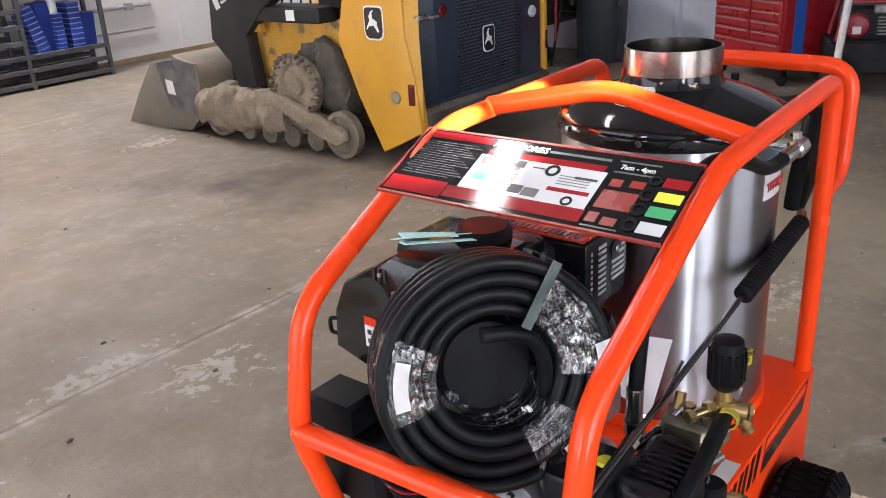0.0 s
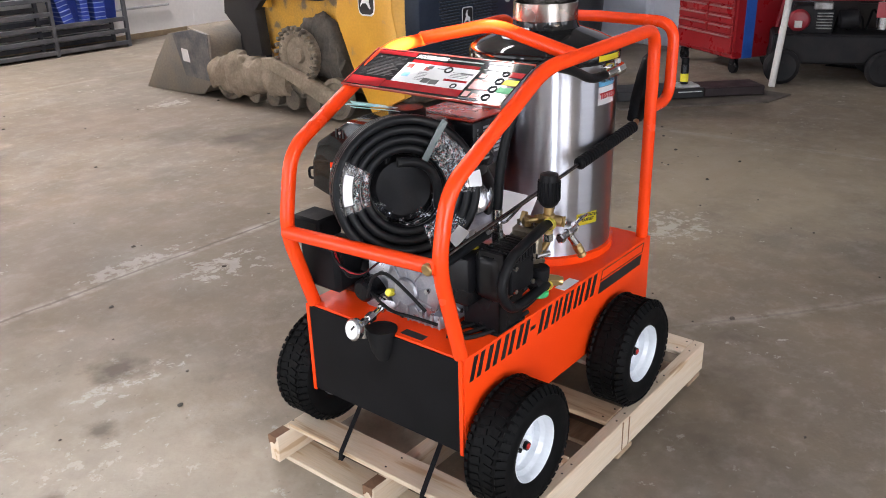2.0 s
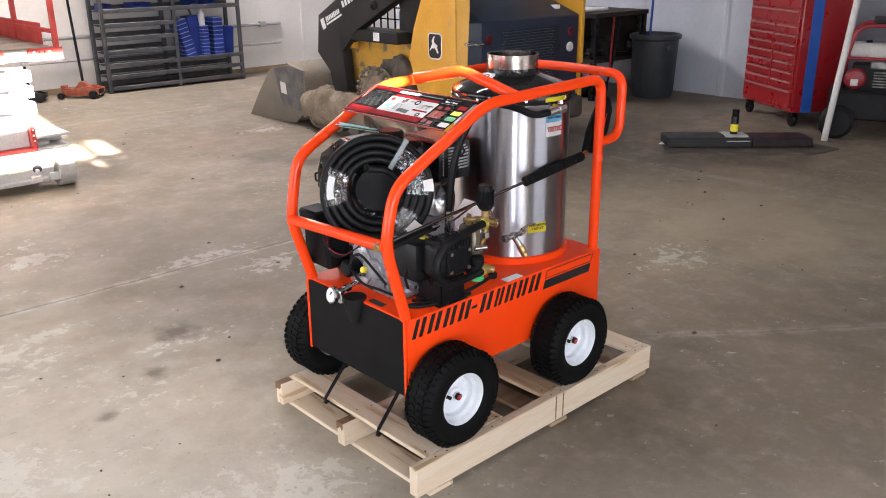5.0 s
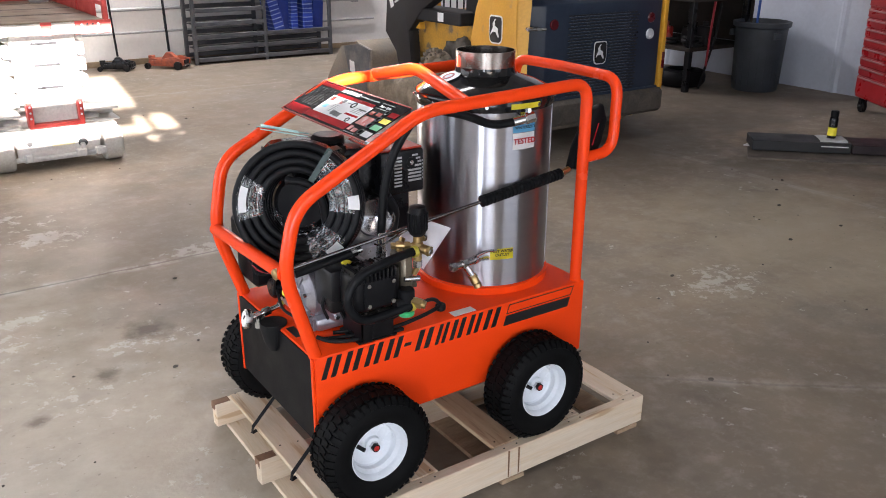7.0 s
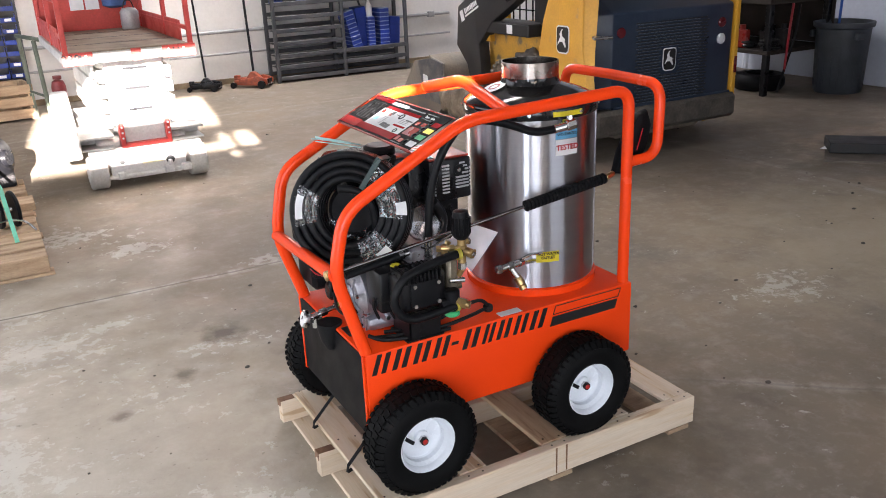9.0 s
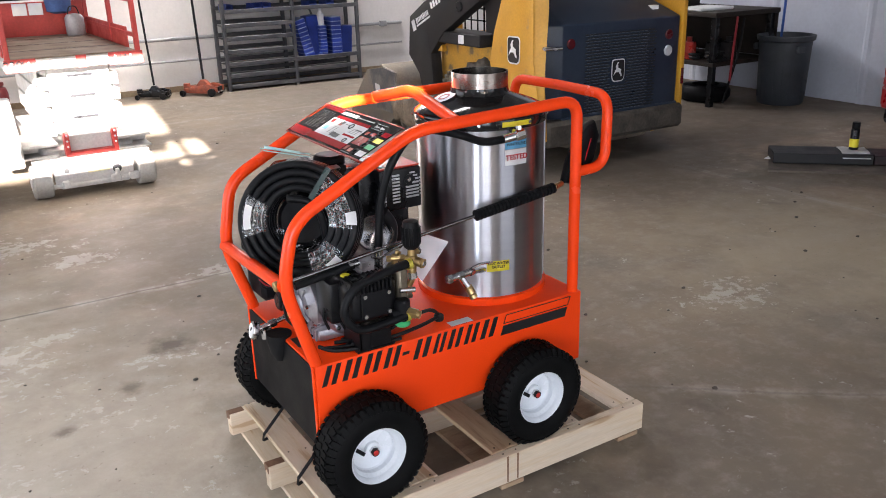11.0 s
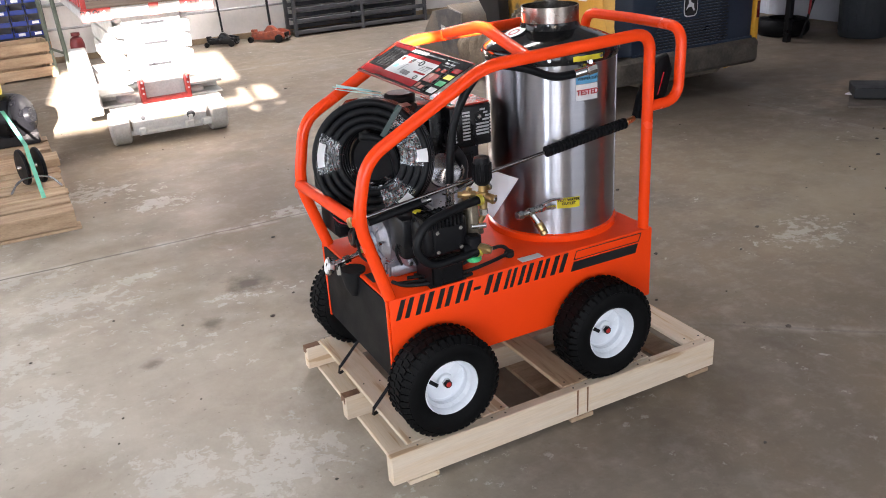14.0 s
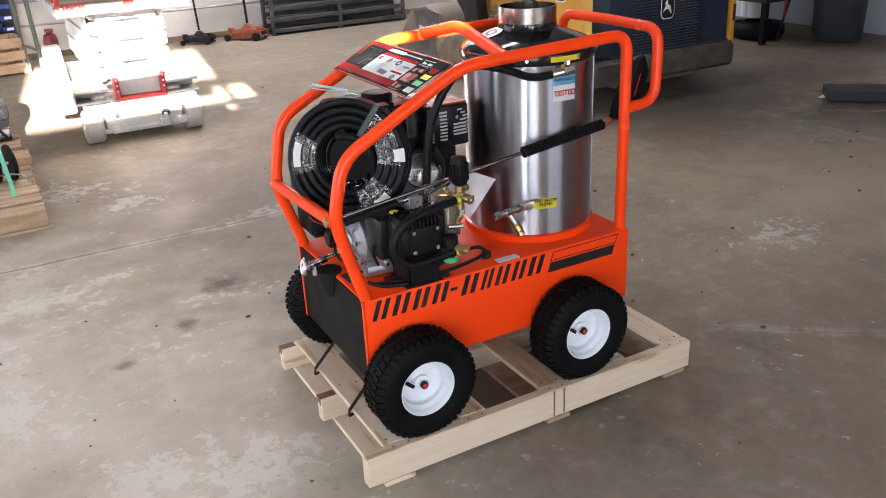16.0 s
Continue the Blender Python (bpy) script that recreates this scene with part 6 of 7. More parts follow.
for x in (LX + 0.35, RX - 0.5):
    bm = B()
    plate(bm, [(4.62, 0.36), (4.75, 0.22), (5.12, 0.16), (5.12, 0.50), (4.95, 0.52)], yz(x), 0.12, 0.01)
    part("quick_coupler", bm, ARM, loader)

# ---- scissor lift in the sunlit corner ----
LIFT_RED = material("lift_red", (0.50, 0.045, 0.035), 0.45, other=(0.40, 0.04, 0.03), fine=60)
LIFT_GREY = material("lift_pale_grey", (0.52, 0.51, 0.49), 0.5, other=(0.44, 0.42, 0.40), scale=6, fine=60)
PLY = material("worn_deck", (0.26, 0.20, 0.14), 0.75, other=(0.18, 0.13, 0.09), scale=5)
NONMARK = material("pale_solid_tyre", (0.42, 0.40, 0.37), 0.7, other=(0.34, 0.32, 0.29), scale=8)
CREAM = material("cream_plate", (0.62, 0.56, 0.36), 0.5)
lift = thing("scissor_lift", "red and pale grey scissor lift, lowered, in sunlight", "scissor lift")
AXX, BXX, FY, BY = -0.36, 0.50, 4.50, 6.35
bm = B()
plate(bm, [(AXX + 0.15, 0.09), (AXX + 0.19, 0.06), (BXX - 0.20, 0.06), (BXX - 0.16, 0.11), (BXX - 0.15, 0.24), (BXX - 0.20, 0.27), (AXX + 0.20, 0.27), (AXX + 0.15, 0.22)], xz(FY + 0.06), 0.04, 0.008)
box(bm, (AXX + 0.16, FY + 0.06, 0.12), (BXX - 0.16, FY + 0.30, 0.255), 0.02)
box(bm, (AXX + 0.02, FY + 0.05, 0.255), (BXX - 0.02, FY + 0.14, 0.282), 0.006)
box(bm, (AXX + 0.10, FY + 0.18, 0.20), (BXX - 0.10, BY, 0.34), 0.02)
chs = part("chassis", bm, LIFT_GREY, lift, "pale grey chassis", True)
for y in (FY + 0.10, BY - 0.15):
    for x0, x1 in ((AXX, AXX + 0.13), (BXX - 0.13, BXX)):
        bm = B()
        cyl(bm, (x0, y, 0.125), (x1, y, 0.125), 0.125, n=28, chamfer=0.012)
        w = part("wheel", bm, NONMARK, lift, "pale solid tyre", True)
        bm = B()
        xo = x0 - 0.006 if x0 < 0 else x1 - 0.002
        cyl(bm, (xo, y, 0.125), (xo + 0.008, y, 0.125), 0.07, n=20)
        part("hub", bm, LIFT_GREY, w)
for x, z, r in ((-0.125, 0.195, 0.020), (0.225, 0.165, 0.032)):
    bm = B()
    cyl(bm, (x, FY + 0.022, z), (x, FY + 0.018, z), r, n=18)
    part("hole", bm, BLACK_INK, chs)
bm = B()
box(bm, (0.205, FY - 0.01, 0.09), (0.235, FY + 0.03, 0.165), 0.006)
part("hitch_tab", bm, LIFT_GREY, chs)
for x0, x1 in ((-0.17, -0.12), (0.17, 0.24), (0.30, 0.37)):
    bm = B()
    box(bm, (x0, FY - 0.02, 0.07), (x1, FY + 0.03, 0.125), 0.008)
    part("steering_link", bm, LIFT_GREY, chs)
bm = B()
cyl(bm, (AXX + 0.12, FY + 0.03, 0.085), (BXX - 0.12, FY + 0.03, 0.085), 0.018, n=10)
part("tie_rod", bm, LIFT_GREY, chs)
bm = B()
box(bm, (0.02, FY + 0.012, 0.16), (0.17, FY + 0.02, 0.21))
part("data_plate", bm, CREAM, chs)
for x0, x1 in ((AXX - 0.02, AXX + 0.22), (BXX - 0.24, BXX + 0.02)):
    bm = B()
    box(bm, (x0, FY + 0.10, 0.285), (x1, FY + 0.50, 0.30), 0.004)
    box(bm, (x0, FY + 0.10, 0.365), (x1, FY + 0.60, 0.385), 0.004)
    box(bm, (x0, FY + 0.30, 0.30), (x1, FY + 0.32, 0.365))
    part("step_tray", bm, LIFT_GREY, lift)
bm = B()
for x in (-0.10, 0.235):
    box(bm, (x, FY + 0.06, 0.30), (x + 0.035, FY + 0.16, 0.47), 0.005)
box(bm, (-0.10, FY + 0.06, 0.285), (0.27, FY + 0.16, 0.315), 0.005)
red_step = part("red_step", bm, LIFT_RED, lift, "red step bracket")
for x in (-0.0825, 0.2525):
    for z in (0.36, 0.40, 0.44):
        bm = B()
        cyl(bm, (x, FY + 0.061, z), (x, FY + 0.056, z), 0.008, n=8)
        part("bolt", bm, WHITE_LABEL, red_step)
bm = B()
box(bm, (-0.065, FY + 0.12, 0.315), (0.235, FY + 0.135, 0.46), 0.003)
part("step_plate", bm, LIFT_GREY, lift)
# folded scissor stack
for k in range(5):
    z = 0.40 + 0.115 * k
    for x0 in (AXX + 0.20, BXX - 0.17):
        bm = B()
        box(bm, (x0, FY + 0.30, z), (x0 + 0.05, BY - 0.1, z + 0.085), 0.006, m=Matrix.Translation((0, 0, 0)))
        part("scissor_arm", bm, LIFT_GREY, lift, "pale grey scissor arm")
    bm = B()
    cyl(bm, (AXX + 0.205, FY + 0.36, z + 0.04), (BXX - 0.125, FY + 0.36, z + 0.04), 0.025, n=12)
    part("cross_pin", bm, LIFT_GREY, lift)
bm = B()
box(bm, (AXX + 0.25, FY + 0.28, 0.42), (BXX - 0.18, FY + 0.34, 0.92), 0.006)
part("front_cover", bm, LIFT_GREY, lift)
bm = B()
box(bm, (-0.16, 0.0, 0.26), (0.0, 2.45, 0.43), 0.015, m=Matrix.Translation((AXX - 0.03, FY - 0.02, 0)) @ Matrix.Rotation(radians(-4), 4, "Z"))
side_tray = part("battery_tray", bm, LIFT_GREY, lift, "pale grey swing-out tray")
for k in range(3):
    bm = B()
    box(bm, (AXX + 0.172, FY + 0.42, 0.47 + 0.15 * k), (AXX + 0.197, BY - 0.12, 0.60 + 0.15 * k), 0.004)
    part("side_plate", bm, LIFT_GREY, lift, "dusty grey side plate")
for z in (0.52, 0.68, 0.83):
    bm = B()
    box(bm, (0.02, FY + 0.275, z), (0.20, FY + 0.2795, z + 0.02))
    part("cover_slot", bm, BLACK_PAINT, lift)
# platform with guard rails
bm = B()
box(bm, (AXX - 0.04, FY + 0.0, 0.93), (BXX + 0.02, BY + 0.1, 1.0), 0.006)
plat = part("platform", bm, LIFT_GREY, lift)
bm = B()
box(bm, (AXX, FY + 0.04, 1.001), (BXX - 0.02, BY + 0.06, 1.012))
part("deck", bm, PLY, plat, "worn brown deck")
for x0, x1 in ((AXX - 0.04, AXX + 0.16), (BXX - 0.22, BXX + 0.02), (0.06, 0.13)):
    bm = B()
    box(bm, (x0, FY - 0.012, 0.925), (x1, FY - 0.001, 1.012), 0.002)
    hz = part("hazard_plate", bm, LIFT_RED, plat)
    for k in range(4):
        for z in (0.95, 0.985):
            if x1 - x0 > 0.1:
                bm = B()
                cyl(bm, (x0 + 0.045 + 0.036 * k, FY - 0.0125, z), (x0 + 0.045 + 0.036 * k, FY - 0.014, z), 0.009, n=8)
                part("rivet_hole", bm, WHITE_LABEL if k % 3 == 0 else BLACK_INK, hz)
lettering("232", 0.085, BLACK_INK, plat, Matrix.Translation((AXX - 0.0165 + 0.03, FY - 0.0135, 0.968)) @ Matrix.Rotation(math.pi / 2, 4, "X"), "unit_number")
rails = []
for y in (FY + 0.02, FY + 0.85, BY + 0.05):
    for x in (AXX - 0.03, BXX - 0.02):
        rails.append(("rail_post", (x, y, 1.0), (x + 0.035, y + 0.035, 2.0)))
for x in (AXX - 0.03, BXX - 0.02):
    for z in (1.1, 1.35, 1.65, 1.98):
        rails.append(("guard_rail", (x + 0.004, FY + 0.056, z), (x + 0.03, BY + 0.049, z + 0.03)))
    rails.append(("toe_board", (x + 0.01, FY + 0.3, 1.0), (x + 0.02, BY + 0.049, 1.16)))
rails.append(("end_panel", (AXX + 0.006, BY + 0.055, 1.0), (BXX - 0.021, BY + 0.075, 1.30)))
for z in (1.65, 1.98):
    rails.append(("guard_rail", (AXX + 0.006, BY + 0.055, z), (BXX - 0.021, BY + 0.08, z + 0.03)))
for name, lo, hi in rails:
    bm = B()
    box(bm, lo, hi, 0.003)
    part(name, bm, LIFT_RED, plat, "red painted steel")
# odds and ends at the far end of the platform
bm = B()
box(bm, (-0.24, BY - 0.02, 1.32), (0.06, BY + 0.05, 1.55), 0.01)
cbx = part("control_box", bm, BLACK_PLASTIC, plat, "black control box")
for k in range(7):
    bm = B()
    box(bm, (-0.22, BY - 0.026, 1.34 + 0.028 * k), (0.04, BY - 0.0205, 1.35 + 0.028 * k))
    part("louvre", bm, BLACK_PAINT, cbx)
for x in (-0.10, 0.03):
    bm = B()
    box(bm, (x, BY + 0.045, 1.19), (x + 0.115, BY + 0.054, 1.29))
    part("notice", bm, WHITE_LABEL, plat, "white notice")
for k in range(3):
    bm = B()
    box(bm, (AXX + 0.01, FY + 0.55 + 0.5 * k, 1.0122), (BXX - 0.03, FY + 0.562 + 0.5 * k, 1.0135))
    part("deck_seam", bm, BLACK_PAINT, plat)
BAG = material("blue_canvas", (0.04, 0.09, 0.24), 0.8, other=(0.03, 0.06, 0.16), scale=14, bump=0.3)
bag = thing("tool_bag", "blue canvas tool bag hooked on the lift's rail", "bag")
bm = B()
lathe(bm, [(0.05, 1.20), (0.10, 1.22), (0.11, 1.32), (0.08, 1.42), (0.05, 1.45)], (0.26, BY - 0.07, 0), (0, 0, 1), 14)
part("sack", bm, BAG, bag, "", True)
bm = B()
tube(bm, rounded([(0.22, BY - 0.07, 1.44), (0.24, BY + 0.06, 1.69), (0.30, BY + 0.06, 1.69), (0.30, BY - 0.07, 1.44)], 0.03), 0.010, 8)
part("strap", bm, BLACK_PLASTIC, bag)
tin = thing("canister", "grey canister standing on the lift platform", "canister")
bm = B()
lathe(bm, [(0.0, 1.0125), (0.075, 1.0125), (0.08, 1.03), (0.08, 1.16), (0.06, 1.19), (0.0, 1.20)], (0.36, BY - 0.15, 0), (0, 0, 1), 18, caps=False)
part("can", bm, GREY_PIPE, tin, "", True)
bm = B()
tube(bm, rounded([(0.31, BY - 0.15, 1.18), (0.33, BY - 0.15, 1.26), (0.39, BY - 0.15, 1.26), (0.41, BY - 0.15, 1.18)], 0.03), 0.005, 6)
part("handle", bm, BLACK_PAINT, tin)
CART_RED = material("dark_red_machine", (0.16, 0.018, 0.02), 0.45, other=(0.10, 0.012, 0.014))
unit = thing("gas_bottle", "small dark red bottle on the floor behind the lift", "gas bottle")
bm = B()
lathe(bm, [(0.06, 0.02), (0.075, 0.04), (0.075, 0.33), (0.06, 0.385), (0.03, 0.405), (0.02, 0.41)], (-0.20, 8.0, 0), (0, 0, 1), 20)
part("shell", bm, CART_RED, unit, "", True)
bm = B()
lathe(bm, [(0.03, 0.41), (0.045, 0.412), (0.045, 0.445), (0.03, 0.448)], (-0.20, 8.0, 0), (0, 0, 1), 14)
part("collar", bm, CART_RED, unit, "", True)
bm = B()
lathe(bm, [(0.065, 0), (0.065, 0.022)], (-0.20, 8.0, 0), (0, 0, 1), 18)
part("foot_ring", bm, BLACK_PAINT, unit)

# ---- bin rack at the north wall ----
RACK = material("dark_rack_steel", (0.055, 0.058, 0.066), 0.5, 0.2, other=(0.09, 0.09, 0.095), fine=60)
BIN = material("blue_bin_plastic", (0.014, 0.045, 0.30), 0.4, other=(0.01, 0.032, 0.22), fine=80, vary=0.2)
rack = thing("steel_rack", "dark steel bin rack standing against the white wall", "rack")
for x in (2.44, 3.36, 4.28):
    for y in (8.56, 8.90):
        bm = B()
        box(bm, (x - 0.022, y - 0.022, 0), (x + 0.022, y + 0.022, 2.1), 0.004)
        part("post", bm, RACK, rack)
levels = [0.03, 0.17, 0.31, 0.46, 0.62, 0.78, 0.95, 1.12, 1.30, 1.50, 1.75, 2.05]
for i, z in enumerate(levels):
    for x0, x1 in ((2.44, 3.36), (3.36, 4.28)):
        if x0 > 3 and z in (0.46, 0.62, 0.78):
            continue
        bm = B()
        box(bm, (x0 + 0.02, 8.535, z), (x1 - 0.02, 8.56, z + 0.05), 0.004)
        box(bm, (x0 + 0.02, 8.88, z + 0.03), (x1 - 0.02, 8.905, z + 0.08), 0.004)
        box(bm, (x0 + 0.02, 8.56, z + 0.010), (x1 - 0.02, 8.89, z + 0.016))
        part("shelf", bm, RACK, rack)
bm = B()
cyl(bm, (3.95, 8.90, 0.4), (3.60, 8.90, 1.3), 0.015, n=8)
part("brace", bm, RACK, rack)


def bin_mesh():
    bm = B()
    w, d, h, t = 0.105, 0.26, 0.085, 0.004
    box(bm, (-w / 2, 0, 0), (w / 2, d, t))
    box(bm, (-w / 2, 0, 0), (-w / 2 + t, d, h))
    box(bm, (w / 2 - t, 0, 0), (w / 2, d, h))
    box(bm, (-w / 2, d - t, 0), (w / 2, d, h))
    box(bm, (-w / 2, 0, 0), (w / 2, t, h * 0.55))
    box(bm, (-w / 2 - 0.003, 0, h - 0.006), (-w / 2, d, h + 0.002))
    box(bm, (w / 2, 0, h - 0.006), (w / 2 + 0.003, d, h + 0.002))
    return bm


first = part("storage_bin", bin_mesh(), BIN, None, at=Matrix.Translation((2.56, 8.57, 1.137)))
tagged(first, "small blue plastic storage bin on the rack", "bin", "blue storage bins")
rng = random.Random(11)
for z in (1.12, 1.30, 1.50, 1.75, 0.95):
    for k in range(14):
        x = 2.54 + 0.125 * k
        if abs(x - 3.36) < 0.07 or x > 4.22 or rng.random() < (0.25 if z > 1.0 else 0.8):
            continue
        copy_thing(first, Matrix.Translation((x, 8.57 + rng.uniform(0, 0.03), z + 0.017)) @ Matrix.Rotation(rng.uniform(-0.05, 0.05), 4, "Z"))
# stacked empty bins on the lower right shelf
PALE_BLUE = material("pale_blue_plastic", (0.34, 0.42, 0.62), 0.45, fine=80)
tall = thing("bin_stack", "leaning stack of empty blue bins on a shelf", "bin stack", "stacked bins")
for k in range(9):
    bm = B()
    box(bm, (-0.07, 0, 0.055 * k), (0.07, 0.24, 0.055 * k + 0.045), 0.004)
    part("bin", bm, BIN, tall)
    bm = B()
    box(bm, (-0.066, 0.002, 0.055 * k + 0.045), (0.066, 0.24, 0.055 * k + 0.055), 0.002)
    part("rim", bm, PALE_BLUE, tall, "pale blue bin rim")
tall.matrix_world = Matrix.Translation((3.58, 8.58, 0.345)) @ Matrix.Rotation(radians(-14), 4, "Y")
copy_thing(tall, Matrix.Translation((3.98, 8.58, 0.335)))
copy_thing(tall, Matrix.Translation((3.79, 8.58, 0.335)) @ Matrix.Diagonal((0.7, 1, 0.8, 1)))
for x, lo, hi, ang in ((4.15, 0.335, 0.70, 4), (3.72, 0.345, 0.86, -6)):
    bm = B()
    box(bm, (-0.08, 0, 0), (0.08, 0.2, hi - lo), 0.01, m=Matrix.Translation((x, 8.66, lo)) @ Matrix.Rotation(radians(ang), 4, "Y"))
    tagged(part("storage_tub", bm, BIN, None), "plain blue plastic tub on the rack", "bin", "blue tubs")
bm = B()
lathe(bm, [(0.045, 0), (0.045, 0.14), (0.02, 0.19), (0.018, 0.22), (0.0, 0.22)], (3.80, 8.68, 0.72), (0, 0, 1), 16)
tagged(part("white_bottle", bm, WHITE_LABEL, None), "white plastic bottle on the stacked bins", "bottle")

# blue bin tower further west and a stand beside it
tower = thing("bin_tower", "tall tower of small blue parts bins with pale labels", "bin tower")
bm = B()
box(bm, (-1.6, 8.75, 0.12), (-0.42, 8.95, 2.1), 0.01)
part("back_panel", bm, RACK, tower)
cell = None
for r in range(16):
    for c in range(7):
        m = Matrix.Translation((-1.52 + 0.165 * c, 8.60, 0.15 + 0.12 * r))
        if cell is None:
            bm = B()
            box(bm, (-0.075, 0, 0), (0.075, 0.15, 0.006))
            box(bm, (-0.075, 0, 0), (0.075, 0.006, 0.05))
            box(bm, (-0.075, 0, 0), (-0.069, 0.15, 0.09))
            box(bm, (0.069, 0, 0), (0.075, 0.15, 0.09))
            cell = part("bin", bm, BIN, tower, at=m)
            bm = B()
            box(bm, (-0.035, -0.002, 0.012), (0.035, -0.0005, 0.042))
            tag = part("label", bm, WHITE_LABEL, tower, at=m)
        else:
            same(cell, m)
            if (r * 5 + c * 3) % 4 < 2:
                same(tag, m)
OLIVE = material("olive_steel", (0.10, 0.12, 0.09), 0.55, other=(0.07, 0.085, 0.065))
stand = thing("steel_stand", "olive steel stand beside the lift", "stand")
for x, y in ((-0.35, 7.6), (-0.46, 8.1)):
    bm = B()
    tube(bm, [(x, y, 0), (x - 0.03, y, 0.86)], 0.022, 8)
    part("leg", bm, OLIVE, stand)
bm = B()
tube(bm, [(-0.50, 8.2, 0.875), (-0.30, 7.5, 0.865)], 0.022, 8)
part("top_bar", bm, OLIVE, stand)
bm = B()
tube(bm, [(-0.37, 7.6, 0.30), (-0.475, 8.1, 0.30)], 0.014, 8)
part("stretcher", bm, OLIVE, stand)


def jack(name, label, m, col, grip):
    """A trolley jack, nose along +x; its handle leans to the world point grip."""
    j = thing(name, label, "floor jack", m=m)
    side = Matrix(((1, 0, 0, 0), (0, 0, 1, 0), (0, 1, 0, 0), (0, 0, 0, 1)))
    bm = B()
    for y in (-0.135, 0.105):
        plate(bm, [(-0.30, 0.05), (0.24, 0.04), (0.28, 0.07), (0.28, 0.15), (0.12, 0.19), (-0.05, 0.16), (-0.30, 0.12)], Matrix.Translation((0, y, 0)) @ side, 0.03, 0.006)
    box(bm, (-0.10, -0.108, 0.07), (0.26, 0.108, 0.13), 0.012)
    part("frame", bm, col, j, "", True)
    bm = B()
    box(bm, (0.272, -0.12, 0.055), (0.292, 0.12, 0.075), 0.004)
    part("bumper", bm, CHROME, j)
    bm = B()
    box(bm, (0.262, -0.075, 0.08), (0.286, 0.075, 0.145), 0.006)
    part("name_plate", bm, BLACK_PAINT, j, "black plate")
    bm = B()
    plate(bm, [(-0.14, 0.12), (0.16, 0.13), (0.10, 0.19), (0.03, 0.25), (-0.04, 0.25), (-0.10, 0.18)], Matrix.Translation((0, -0.05, 0)) @ side, 0.10, 0.012)
    part("handle_yoke", bm, col, j, "", True)
    bm = B()
    box(bm, (-0.34, -0.05, 0.10), (-0.05, 0.05, 0.155), 0.012)
    cyl(bm, (-0.30, 0, 0.15), (-0.30, 0, 0.19), 0.055, n=16, chamfer=0.006)
    part("lift_arm", bm, col, j, "", True)
    for x, r in ((-0.30, 0.05), (0.20, 0.065)):
        for y in (-0.17, 0.17):
            bm = B()
            cyl(bm, (x, y - 0.028, r), (x, y + 0.028, r), r, n=18, chamfer=0.008)
            part("wheel", bm, BLACK_PAINT, j, "", True)
    bm = B()
    cyl(bm, (0.0, 0, 0.26), m.inverted() @ Vector(grip), 0.021, n=10)
    part("handle", bm, BLACK_PAINT, j, "long black handle", True)
    return j


JACK_ORANGE = material("jack_orange", (0.42, 0.085, 0.03), 0.5, other=(0.20, 0.05, 0.03), scale=16, fine=60)
jack("floor_jack", "orange trolley jack with its handle up against the rack", Matrix.Translation((2.10, 8.52, 0)) @ Matrix.Rotation(radians(-42), 4, "Z") @ Matrix.Scale(0.76, 4), JACK_ORANGE, (2.14, 8.80, 1.6))
jack("floor_jack", "black trolley jack with an upright handle by the wall", Matrix.Translation((1.53, 8.66, 0)) @ Matrix.Rotation(radians(-32), 4, "Z") @ Matrix.Scale(0.62, 4), BLACK_PAINT, (1.52, 8.88, 1.5))

# ---- east side: trash can, bench, tool chest, carts, slab on the floor ----
CAN = material("grey_can_plastic", (0.040, 0.047, 0.056), 0.5, other=(0.03, 0.035, 0.042), scale=5, fine=60)
can = thing("trash_can", "tall dark grey plastic trash can", "trash can")
tx, ty = 6.92, 3.78
bm = B()
lathe(bm, [(0.0, 0.0), (0.220, 0.0), (0.235, 0.02), (0.265, 0.65), (0.29, 0.665), (0.295, 0.71), (0.275, 0.715), (0.255, 0.67), (0.225, 0.03), (0.0, 0.03)], (tx, ty, 0), (0, 0, 1), 40, caps=False)
part("can", bm, CAN, can, "", True)
for k in range(20):
    a = 2 * math.pi * k / 20
    bm = B()
    cyl(bm, (tx + 0.238 * math.cos(a), ty + 0.238 * math.sin(a), 0.06), (tx + 0.256 * math.cos(a), ty + 0.256 * math.sin(a), 0.56), 0.004, n=6)
    part("rib", bm, CAN, can)
for s in (-1, 1):
    bm = B()
    box(bm, (tx - 0.06 - 0.1, ty + s * 0.265 - 0.02, 0.55), (tx + 0.06 - 0.1, ty + s * 0.265 + 0.02, 0.62), 0.01)
    part("handle", bm, CAN, can)
CHEST = material("red_chest_enamel", (0.30, 0.010, 0.014), 0.32, other=(0.28, 0.01, 0.014), fine=80, coat=0.3)
PULL = material("dull_drawer_pull", (0.46, 0.25, 0.24), 0.35, 0.6)
chest = thing("tool_chest", "tall red roller tool chest with many drawers", "tool chest", m=pose(6.236, 1.766, 0, 0, 0, 57))
bm = B()
box(bm, (0.0, -0.54, 0.14), (0.92, 0.0, 1.60), 0.012)
body = part("body", bm, CHEST, chest, "red enamel steel chest", True)
fronts = [(0.03, 0.89, 0.18, 0.345)] + [(x0, x1, 0.36 + 0.086 * r, 0.36 + 0.086 * r + 0.072) for r in range(7) for x0, x1 in ((0.03, 0.40), (0.42, 0.89))]
fronts += [(0.03, 0.89, 0.975, 1.085), (0.03, 0.89, 1.10, 1.225), (0.03, 0.89, 1.29, 1.36), (0.03, 0.89, 1.375, 1.445), (0.03, 0.89, 1.46, 1.58)]
